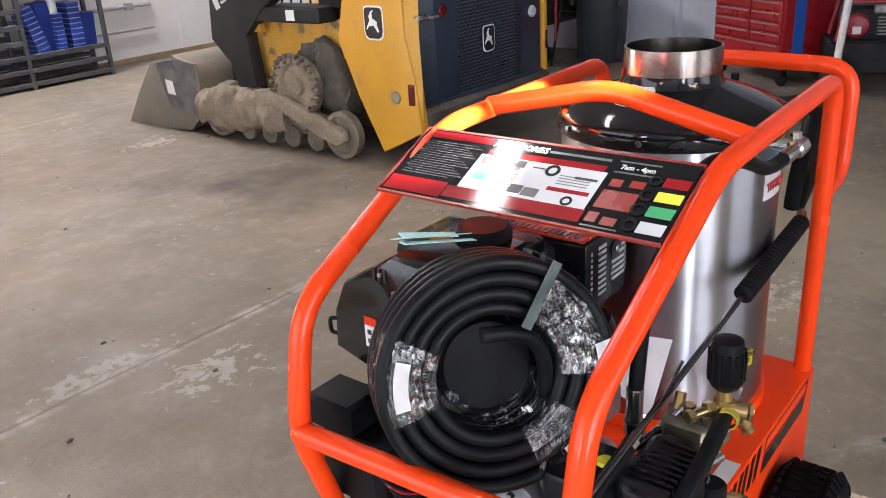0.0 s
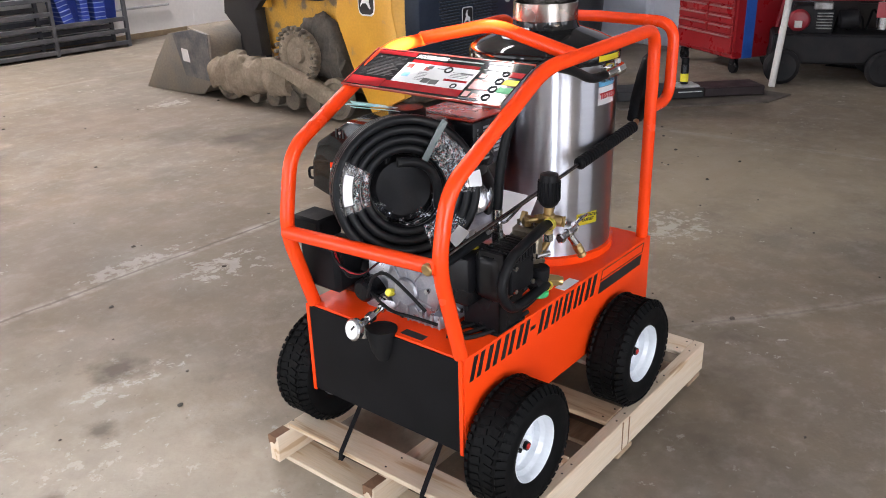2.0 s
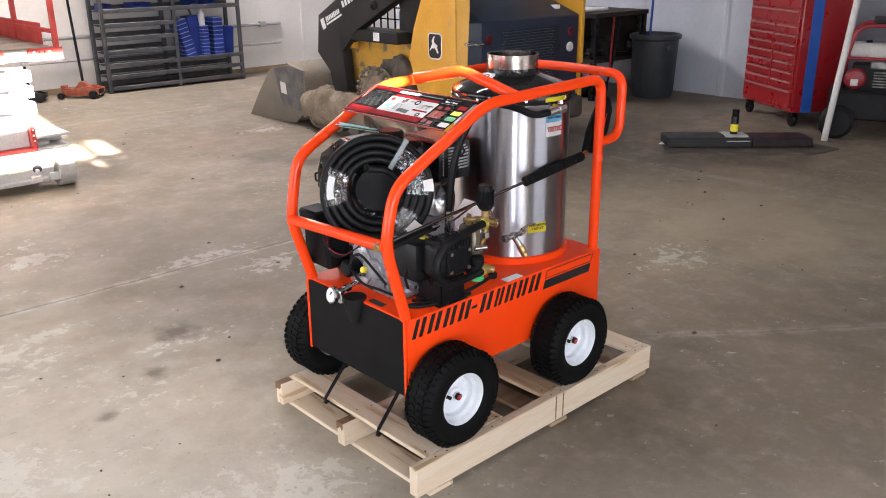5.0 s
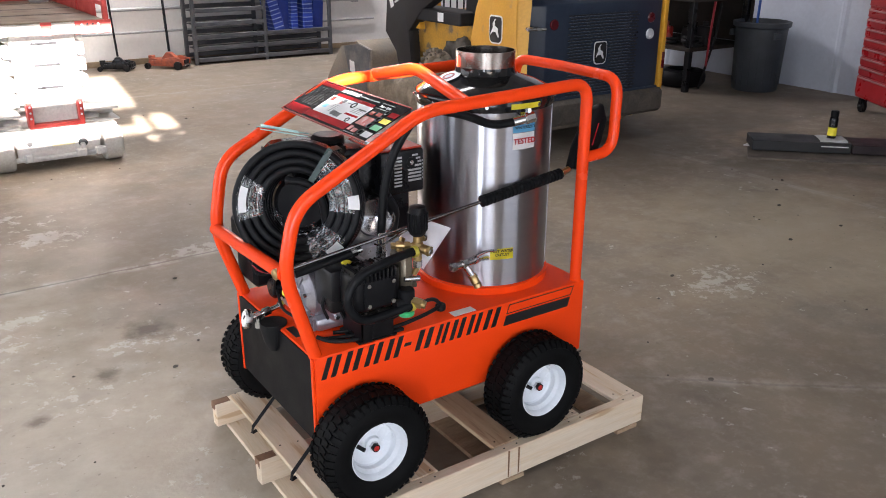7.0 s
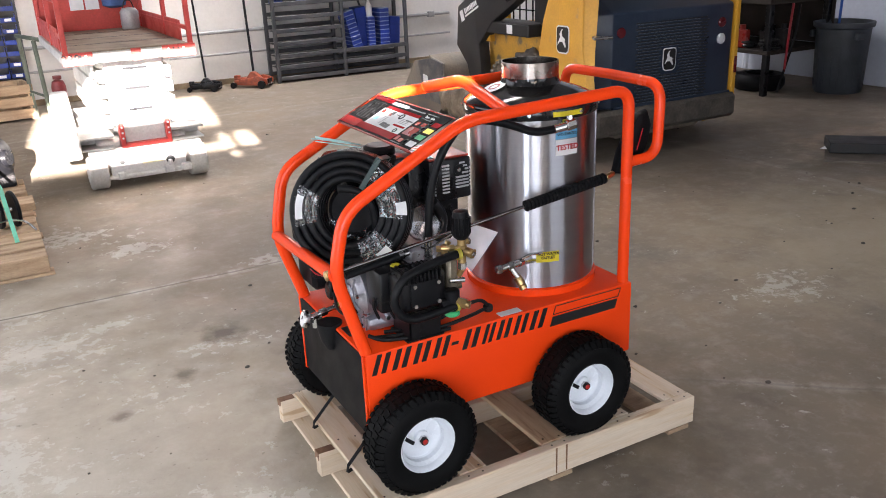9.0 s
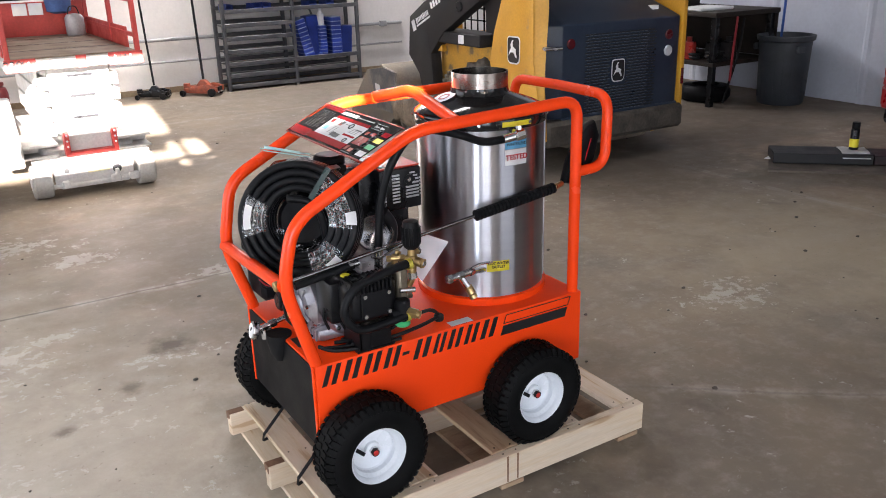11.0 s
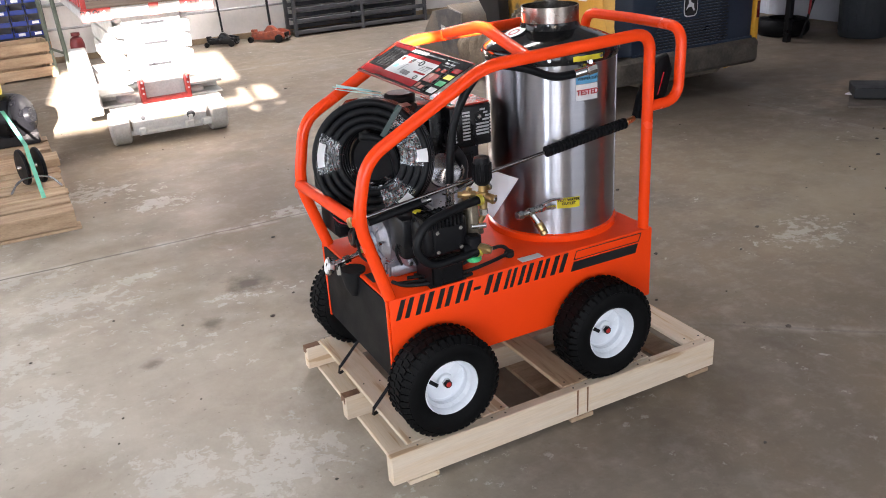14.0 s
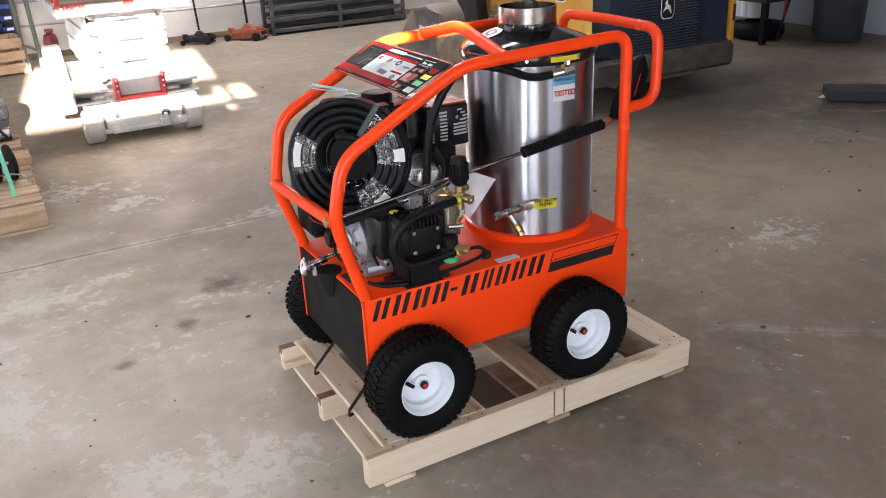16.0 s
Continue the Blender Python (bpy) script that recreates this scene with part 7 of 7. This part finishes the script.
for x0, x1, z0, z1 in fronts:
    bm = B()
    box(bm, (x0, 0.002, z0), (x1, 0.022, z1), 0.004)
    dr = part("drawer", bm, CHEST, body)
    bm = B()
    box(bm, (x0 + 0.015, 0.022, z1 - 0.020), (x1 - 0.015, 0.036, z1 - 0.006), 0.003)
    part("handle", bm, PULL, dr, "dull drawer pull")
bm = B()
box(bm, (-0.006, -0.546, 1.232), (0.926, 0.026, 1.268), 0.006)
part("lid_seam", bm, BLACK_PAINT, body, "dark gap under the top chest")
bm = B()
box(bm, (-0.004, -0.20, 0.14), (-0.0005, -0.09, 1.60))
STRIPE_BLUE = material("blue_strip", (0.02, 0.10, 0.42), 0.4)
part("blue_strip", bm, STRIPE_BLUE, body, "blue vertical strip")
for x, y in ((0.06, -0.06), (0.86, -0.06), (0.06, -0.48), (0.86, -0.48)):
    bm = B()
    cyl(bm, (x, y - 0.02, 0.06), (x, y + 0.02, 0.06), 0.06, n=18, chamfer=0.006)
    box(bm, (x - 0.03, y - 0.03, 0.08), (x + 0.03, y + 0.03, 0.142), 0.004)
    part("caster", bm, BLACK_PAINT, chest, "", True)

DARKWOOD = material("greasy_wood", (0.016, 0.012, 0.010), 0.65, other=(0.034, 0.026, 0.021), scale=4, spec=0.2)
bench = thing("work_bench", "dark steel bench with a cluttered lower shelf", "bench")
for x, y in ((6.14, 4.06), (6.14, 5.6), (7.0, 4.06), (7.0, 5.6)):
    bm = B()
    box(bm, (x - 0.03, y - 0.03, 0), (x + 0.03, y + 0.03, 0.92), 0.004)
    part("leg", bm, BLACK_PAINT, bench)
bm = B()
box(bm, (6.05, 3.98, 0.92), (7.05, 5.7, 0.97), 0.006)
part("top", bm, DARKWOOD, bench, "dark worn top")
bm = B()
box(bm, (6.1, 4.02, 0.42), (7.02, 5.65, 0.46), 0.005)
part("lower_shelf", bm, DARKWOOD, bench)
# added dark sheet standing in for the dim clutter behind the shelf
bm = B()
box(bm, (7.03, 4.0, 0.462), (7.05, 5.68, 0.918), 0.003)
part("back_board", bm, DARKWOOD, bench, "dark sheet added behind the shelf")
bm = B()
lathe(bm, [(0.13, 0), (0.24, 0.01), (0.27, 0.06), (0.27, 0.12), (0.24, 0.17), (0.15, 0.18), (0.15, 0.02)], (6.45, 4.40, 0), (0, 0, 1), 32, caps=False)
tagged(part("drain_pan", bm, BLACK_PLASTIC, None, smooth=True), "round black drain pan under the bench", "pan")
SLATE = material("dull_black_board", (0.008, 0.008, 0.009), 0.6, other=(0.014, 0.014, 0.015), scale=6)
MAROON = material("dull_maroon_board", (0.015, 0.006, 0.007), 0.6)
FLOOR_MAT = material("greasy_brown_mat", (0.11, 0.088, 0.070), 0.8, other=(0.065, 0.052, 0.042), scale=5, fine=40, grain=0.2)
# slab on the floor with a spray can on it
slab = thing("steel_slab", "long dark steel slab lying on boards", "slab", m=pose(4.69, 2.16, 0, 0, 0, -44))
bm = B()
box(bm, (0, -0.14, 0.022), (0.72, 0.14, 0.10), 0.006)
part("slab", bm, SLATE, slab, "matt black slab", True)
bm = B()
box(bm, (0.73, -0.14, 0.022), (1.24, 0.14, 0.092), 0.006)
part("end_slab", bm, MAROON, slab, "dark maroon slab", True)
bm = B()
plate(bm, [(-0.04, 0.02), (0.05, 0.18), (0.42, 0.20), (0.70, 0.17), (0.4, -0.05)], Matrix.Translation((0, 0, 0.016)), 0.005)
part("foam_sheet", bm, WHITE_LABEL, slab, "white foam sheet")
bm = B()
plate(bm, [(-0.06, -0.34), (0.0, 0.06), (1.26, 0.10), (1.46, -0.16), (1.16, -0.36)], Matrix.Translation((0, 0, 0.0)), 0.015)
part("floor_mat", bm, FLOOR_MAT, slab, "greasy brown mat")

# ---- small things on the east side ----
on_slab = pose(4.69, 2.16, 0, 0, 0, -44)
paper_m = on_slab @ Matrix.Translation((0.60, 0.0, 0.101))
bm = B()
rng = random.Random(3)
grid = [[bm.verts.new((-0.10 + 0.05 * i, -0.15 + 0.06 * j, (0.002 + rng.uniform(0, 0.012)) if abs(-0.15 + 0.06 * j) < 0.145 else -0.03)) for j in range(6)] for i in range(5)]
for i in range(4):
    for j in range(5):
        bm.faces.new((grid[i][j], grid[i + 1][j], grid[i + 1][j + 1], grid[i][j + 1]))
bmesh.ops.solidify(bm, geom=bm.faces[:], thickness=0.001)
bmesh.ops.transform(bm, matrix=paper_m, verts=bm.verts[:])
tagged(part("paper_sheet", bm, WHITE_LABEL, None), "crumpled white paper lying over the slab", "paper")
spray = thing("spray_can", "black spray can with a yellow band standing on paper", "spray can", m=paper_m @ Matrix.Translation((0, 0, 0.012)))
bm = B()
lathe(bm, [(0.0, 0), (0.033, 0), (0.033, 0.15), (0.026, 0.165), (0.0, 0.165)], n=20, caps=False)
part("body", bm, BLACK_PAINT, spray, "", True)
bm = B()
lathe(bm, [(0.0335, 0.02), (0.0335, 0.085)], n=20, caps=False)
part("band", bm, YELLOW_LABEL, spray, "yellow band")
bm = B()
lathe(bm, [(0.030, 0.165), (0.030, 0.205), (0.026, 0.212), (0.0, 0.212)], n=20, caps=False)
part("cap", bm, BLACK_PLASTIC, spray, "black cap", True)

POLE = material("dirty_white_pipe", (0.62, 0.60, 0.57), 0.5, other=(0.5, 0.48, 0.45))
bm = B()
cyl(bm, (5.90, 1.28, 0.0), (6.06, 1.20, 1.62), 0.028, n=16, chamfer=0.004)
tagged(part("white_pipe", bm, POLE, None, smooth=True), "white plastic pipe leaning upright against a cart", "pipe")

# second washer cart behind it
CART_PAINT = material("cart_red", (0.27, 0.014, 0.024), 0.4, other=(0.32, 0.02, 0.03), fine=60)
DUSTY = material("dusty_black", (0.006, 0.006, 0.008), 0.6, other=(0.020, 0.018, 0.018), scale=6, spec=0.2)
OLD_ALU = material("dull_engine_aluminium", (0.34, 0.33, 0.32), 0.5, 0.5, other=(0.16, 0.15, 0.14), scale=14, fine=80, grain=0.15)
cart = thing("engine_cart", "red-framed petrol washer cart with dusty black base", "cart", m=pose(6.48, 1.03, 0, 0, 0, -68) @ Matrix.Scale(0.9, 4))
bm = B()
box(bm, (-0.52, -0.25, 0.18), (0.60, 0.28, 0.46), 0.02)
part("base", bm, DUSTY, cart, "dusty black base tank")
for x in (-0.42, 0.48):
    for y in (-0.32, 0.34):
        bm = B()
        lathe(bm, [(0.06, -0.05), (0.13, -0.055), (0.165, -0.03), (0.165, 0.03), (0.13, 0.055), (0.06, 0.05)], (x, y, 0.165), (0, 1, 0), 28)
        w = part("wheel", bm, DUSTY, cart, "dusty tyre", True)
        bm = B()
        cyl(bm, (x, y - 0.058, 0.165), (x, y + 0.058, 0.165), 0.05, n=16)
        part("hub", bm, DUSTY, w)
for y in (-0.22, 0.24):
    bm = B()
    tube(bm, rounded([(-0.46, y, 0.46), (-0.36, y, 1.02), (-0.28, y, 1.10), (0.56, y, 1.10), (0.58, y, 0.46)], 0.07), 0.02, 12)
    part("frame_rail", bm, CART_PAINT, cart, "red tube frame", True)
for x, z in ((-0.36, 1.02), (0.56, 1.08), (0.1, 1.10)):
    bm = B()
    cyl(bm, (x, -0.22, z), (x, 0.24, z), 0.018, n=12)
    part("cross_tube", bm, CART_PAINT, cart, "", True)
bm = B()
box(bm, (-0.18, -0.14, 0.46), (0.18, 0.12, 0.74), 0.03, seg=2)
eng = part("engine", bm, DUSTY, cart, "dusty petrol engine", True, at=Matrix.Translation((-0.16, 0, -0.02)))
for k in range(6):
    bm = B()
    box(bm, (0.02, -0.165, 0.52 + 0.028 * k), (0.16, -0.13, 0.532 + 0.028 * k), 0.003)
    part("fin", bm, OLD_ALU, eng, "dull aluminium fin")
bm = B()
lathe(bm, [(0.10, 0.0), (0.104, 0.03), (0.085, 0.06), (0.05, 0.07), (0.0, 0.07)], (-0.14, -0.13, 0.60), (0, -1, 0), 28, caps=False)
rec = part("recoil_cover", bm, CART_PAINT, eng, "red recoil cover", True)
bm = B()
box(bm, (-0.18, -0.206, 0.535), (-0.11, -0.196, 0.60), 0.002)
part("label", bm, POLE, rec, "pale label")
bm = B()
box(bm, (-0.22, -0.18, 0.80), (0.16, 0.10, 0.945), 0.045, seg=3)
tank = part("fuel_tank", bm, POLE, eng, "off-white fuel tank", True)
bm = B()
cyl(bm, (-0.06, -0.04, 0.943), (-0.06, -0.04, 0.965), 0.03, n=16, chamfer=0.004)
part("cap", bm, BLACK_PLASTIC, tank, "", True)
bm = B()
box(bm, (-0.02, -0.18, 0.70), (0.15, -0.10, 0.775), 0.012)
part("muffler", bm, OLD_ALU, eng, "dull grey muffler", True)
bm = B()
cyl(bm, (-0.40, -0.222, 0.785), (0.57, -0.222, 0.785), 0.016, n=12)
part("mid_rail", bm, CART_PAINT, cart, "red tube rail", True)
bm = B()
cyl(bm, (0.22, -0.10, 0.60), (0.40, -0.10, 0.62), 0.09, n=20, chamfer=0.02)
part("pump", bm, DUSTY, eng, "", True)
bm = B()
cyl(bm, (0.44, -0.13, 0.50), (0.44, -0.13, 1.06), 0.055, n=24, chamfer=0.006)
part("chrome_cylinder", bm, CHROME, cart, "shiny steel cylinder", True)
bm = B()
box(bm, (-0.05, -0.247, 1.085), (0.45, -0.2425, 1.135), 0.001)
part("top_label", bm, POLE, cart, "pale label strip")
bm = B()
box(bm, (-0.2, -0.24, 1.12), (0.62, 0.26, 1.16), 0.01)
part("top_shelf", bm, DUSTY, cart)

# ---- crate pallet with a motor at the west side ----
old = thing("pallet", "old wooden pallet stacked with boards near the lift", "pallet", m=Matrix.Translation((-0.80, 2.85, 0)))
for y in (0.02, 0.70, 1.38, 1.88):
    bm = B()
    box(bm, (-1.20, y, 0.016), (0.0, y + 0.04, 0.10), 0.003)
    part("stringer", bm, OLD_WOOD, old)
for k in range(11):
    bm = B()
    box(bm, (-1.2, 0.0 + 0.18 * k, 0.1005), (0.0, 0.14 + 0.18 * k, 0.118), 0.003)
    part("deck_board", bm, OLD_WOOD, old)
for k in (0, 4, 7):
    bm = B()
    box(bm, (-1.2, 0.0 + 0.18 * k, 0.0), (0.02, 0.10 + 0.18 * k, 0.0155), 0.002)
    part("bottom_board", bm, OLD_WOOD, old)
for k in range(3):
    bm = B()
    box(bm, (-1.15, 1.00 + 0.30 * k, 0.119), (0.02 - 0.03 * k, 1.20 + 0.30 * k, 0.17), 0.004)
    part("bearer", bm, OLD_WOOD, old)
motor = thing("hydraulic_motor", "black round machine head strapped down on the pallet", "machine", m=Matrix.Translation((-0.99, 4.48, 0.17)))
bm = B()
lathe(bm, [(0.0, -0.14), (0.11, -0.14), (0.155, -0.09), (0.17, 0.0), (0.158, 0.06), (0.150, 0.065), (0.150, 0.085), (0.125, 0.11), (0.06, 0.12), (0.05, 0.15), (0.0, 0.15)], (0, 0, 0.18), (0.85, -0.5, 0.1), 32, caps=False)
part("housing", bm, BLACK_PAINT, motor, "gloss black drum", True)
bm = B()
box(bm, (-0.14, -0.12, 0), (0.14, 0.14, 0.08), 0.01)
part("foot", bm, DUSTY, motor)
bm = B()
box(bm, (-0.24, 0.06, 0.30), (-0.02, 0.26, 0.50), 0.05, seg=3)
part("cover", bm, YELLOW_LABEL, motor, "yellow cover", True)
fork = thing("pallet_fork_wheel", "small black twin roller on steel legs", "roller", m=Matrix.Translation((-0.955, 3.52, 0.1185)))
for x in (-0.045, 0.045):
    bm = B()
    cyl(bm, (x - 0.011, 0.0, 0.115), (x + 0.011, 0.006, 0.115), 0.112, n=28, chamfer=0.006)
    part("roller", bm, BLACK_PLASTIC, fork, "", True)
for s in (-1, 1):
    bm = B()
    tube(bm, rounded([(0.0, -0.10, 0.075), (s * 0.09, -0.13, 0.070), (s * 0.14, -0.17, 0.008)], 0.05), 0.007, 8)
    part("leg", bm, CHROME, fork, "", True)
bm = B()
pts = [Vector((-1.04, 4.30, 0.44)), Vector((-0.955, 3.58, 0.352)), Vector((-0.952, 3.44, 0.325)), Vector((-0.93, 3.18, 0.121))]
for p, q in zip(pts, pts[1:]):
    d = q - p
    box(bm, (0, -0.012, -0.001), (d.length, 0.012, 0.001), m=Matrix.Translation(p) @ d.to_track_quat("X", "Z").to_matrix().to_4x4())
GREEN_STRAP = material("mint_strap", (0.15, 0.55, 0.38), 0.4)
tagged(part("green_strap", bm, GREEN_STRAP, None), "mint green tie-down strap over the machine", "strap")

bm = B()
cyl(bm, (-0.075, 0.003, 0.115), (0.075, 0.003, 0.115), 0.014, n=12)
part("axle", bm, CHROME, fork, "", True)
# wooden crate before the bin tower
crate = thing("wooden_crate", "low open wooden crate in front of the bin tower", "crate", m=pose(-0.78, 8.28, 0, 0, 0, 8))
for y in (-0.24, 0.22):
    for z in (0.02, 0.15, 0.28):
        bm = B()
        box(bm, (-0.30, y, z), (0.30, y + 0.02, z + 0.10), 0.003)
        part("slat", bm, OLD_WOOD, crate)
for x in (-0.30, 0.28):
    for z in (0.02, 0.15, 0.28):
        bm = B()
        box(bm, (x, -0.219, z), (x + 0.02, 0.219, z + 0.10), 0.003)
        part("slat", bm, OLD_WOOD, crate)
for x, y in ((-0.28, -0.22), (0.24, -0.22), (-0.28, 0.18), (0.24, 0.18)):
    bm = B()
    box(bm, (x, y, 0.0), (x + 0.04, y + 0.04, 0.38), 0.003)
    part("corner_post", bm, OLD_WOOD, crate)
bm = B()
box(bm, (-0.279, -0.219, 0.02), (0.279, 0.219, 0.035))
part("bottom", bm, OLD_WOOD, crate)

# crumbs of dirt and gravel on the floor
rng = random.Random(31)
bm = B()
for _ in range(110):
    x, y = rng.uniform(-1.6, 4.6), rng.uniform(-1.2, 6.2)
    if -0.35 < x < 1.15 and -0.25 < y < 0.8:
        continue
    r = rng.choice((0.004, 0.005, 0.006, 0.010))
    vs = bmesh.ops.create_icosphere(bm, subdivisions=1, radius=r)["verts"]
    for v in vs:
        v.co = Vector((x + v.co.x * rng.uniform(0.8, 1.8), y + v.co.y * rng.uniform(0.7, 1.4), 0.003 + max(v.co.z, -0.003) * 0.7))
tagged(part("floor_crumbs", bm, OLD_MUD, None), "small dark crumbs of dirt scattered on the floor", "dirt", kind="stuff")

# clutter on and under the bench
rng = random.Random(21)
for k in range(9):
    w, d, h = rng.uniform(0.08, 0.22), rng.uniform(0.1, 0.2), rng.uniform(0.08, 0.26)
    x, y = rng.uniform(6.15, 6.75), 4.12 + 0.16 * k
    bm = B()
    box(bm, (-w / 2, -d / 2, 0), (w / 2, d / 2, h), 0.012, m=Matrix.Translation((x, y, 0.4605)) @ Matrix.Rotation(rng.uniform(-0.4, 0.4), 4, "Z"))
    cyl(bm, (x, y, 0.46 + h * 0.9), (x, y, 0.46 + h + 0.05), 0.03, n=10)
    tagged(part("machine_part", bm, (DUSTY, BLACK_PAINT, DARK_RED, DUSTY)[k % 4], None), "greasy dark machine part on the bench shelf", "machine part", "parts on the bench")
for k, (y, z, r) in enumerate(((4.10, 0.475, 0.085), (4.14, 0.510, 0.080), (4.12, 0.545, 0.084), (4.38, 0.478, 0.07), (4.40, 0.512, 0.07))):
    bm = B()
    tube(bm, [(6.24 + r * math.cos(2 * math.pi * i / 20), y + r * math.sin(2 * math.pi * i / 20), z + 0.006) for i in range(20)], 0.017, 8, closed=True)
    tagged(part("belt_coil", bm, (RUBBER, BLACK_PAINT)[k % 2], None, smooth=True), "black rubber ring stacked on the bench shelf", "ring", "rings on the bench")
for k, (p, q, mt) in enumerate((((6.35, 3.96, 0.92), (6.28, 3.94, 0.25), CART_PAINT), ((6.45, 3.96, 0.90), (6.20, 3.94, 0.05), RUBBER))):
    bm = B()
    p, q = Vector(p), Vector(q)
    tube(bm, rounded([p, p + Vector((-0.05, -0.02, -0.3)), q], 0.15), 0.012, 8)
    tagged(part("hanging_hose", bm, mt, None), "thin hose hanging from the bench top", "hose", "hanging hoses")
bm = B()
cyl(bm, (7.05, 3.95, 0.3), (7.10, 3.95, 1.9), 0.014, n=8)
tagged(part("blue_handle", bm, STRIPE_BLUE, None), "blue broom handle leaning behind the trash can", "broom")
for x, y, z, w, d, h in ((6.35, 4.4, 0.9705, 0.5, 0.35, 0.03), (6.6, 5.0, 0.9705, 0.35, 0.3, 0.22), (6.4, 5.4, 0.9705, 0.3, 0.25, 0.14)):
    bm = B()
    box(bm, (x - w / 2, y - d / 2, z), (x + w / 2, y + d / 2, z + h), 0.008)
    tagged(part("carton", bm, WHITE_LABEL if h < 0.1 else DUSTY, None), "white sheet lying on the bench top" if h < 0.1 else "dusty dark box standing on the bench top", "box", "boxes on the bench")
# loose gear on the cart
for k in range(7):
    bm = B()
    x, y = -0.40 + 0.15 * k, 0.05 + 0.05 * (k % 3)
    tube(bm, rounded([(x, y, 0.462), (x + 0.03, y - 0.05, 0.62 + 0.05 * (k % 2)), (x + 0.10, y, 0.58), (x + 0.12, y + 0.04, 0.462)], 0.05), 0.011, 8)
    part("hose", bm, RUBBER, cart, "black hose", True)
bm = B()
box(bm, (0.22, -0.02, 0.72), (0.52, 0.22, 0.98), 0.03, seg=2)
part("burner_box", bm, DUSTY, cart, "dusty black box", True)
bm = B()
box(bm, (0.36, -0.231, 0.62), (0.50, -0.225, 0.76))
part("plate", bm, CART_PAINT, cart)

# made-up dark backdrop closing the dim, cluttered corner behind the cart
BACKDROP = material("dark_cupboard_steel", (0.030, 0.027, 0.027), 0.5, other=(0.05, 0.042, 0.038), scale=4)
cup = thing("metal_cupboard", "dark steel backdrop with doors added behind the cart", "cupboard")
bm = B()
box(bm, (7.06, -0.9, 0.05), (7.42, 1.22, 1.95), 0.01)
part("body", bm, BACKDROP, cup)
for k in range(4):
    bm = B()
    box(bm, (7.045, -0.88 + 0.525 * k, 0.09), (7.058, -0.375 + 0.525 * k, 1.92), 0.004)
    dr = part("door", bm, BACKDROP, cup)
    bm = B()
    box(bm, (7.025, -0.44 + 0.525 * k, 0.95), (7.044, -0.42 + 0.525 * k, 1.07), 0.004)
    part("handle", bm, GREY_PIPE, dr)
bm = B()
box(bm, (7.10, -0.86, 0.0), (7.40, 1.18, 0.05))
part("plinth", bm, BLACK_PAINT, cup)
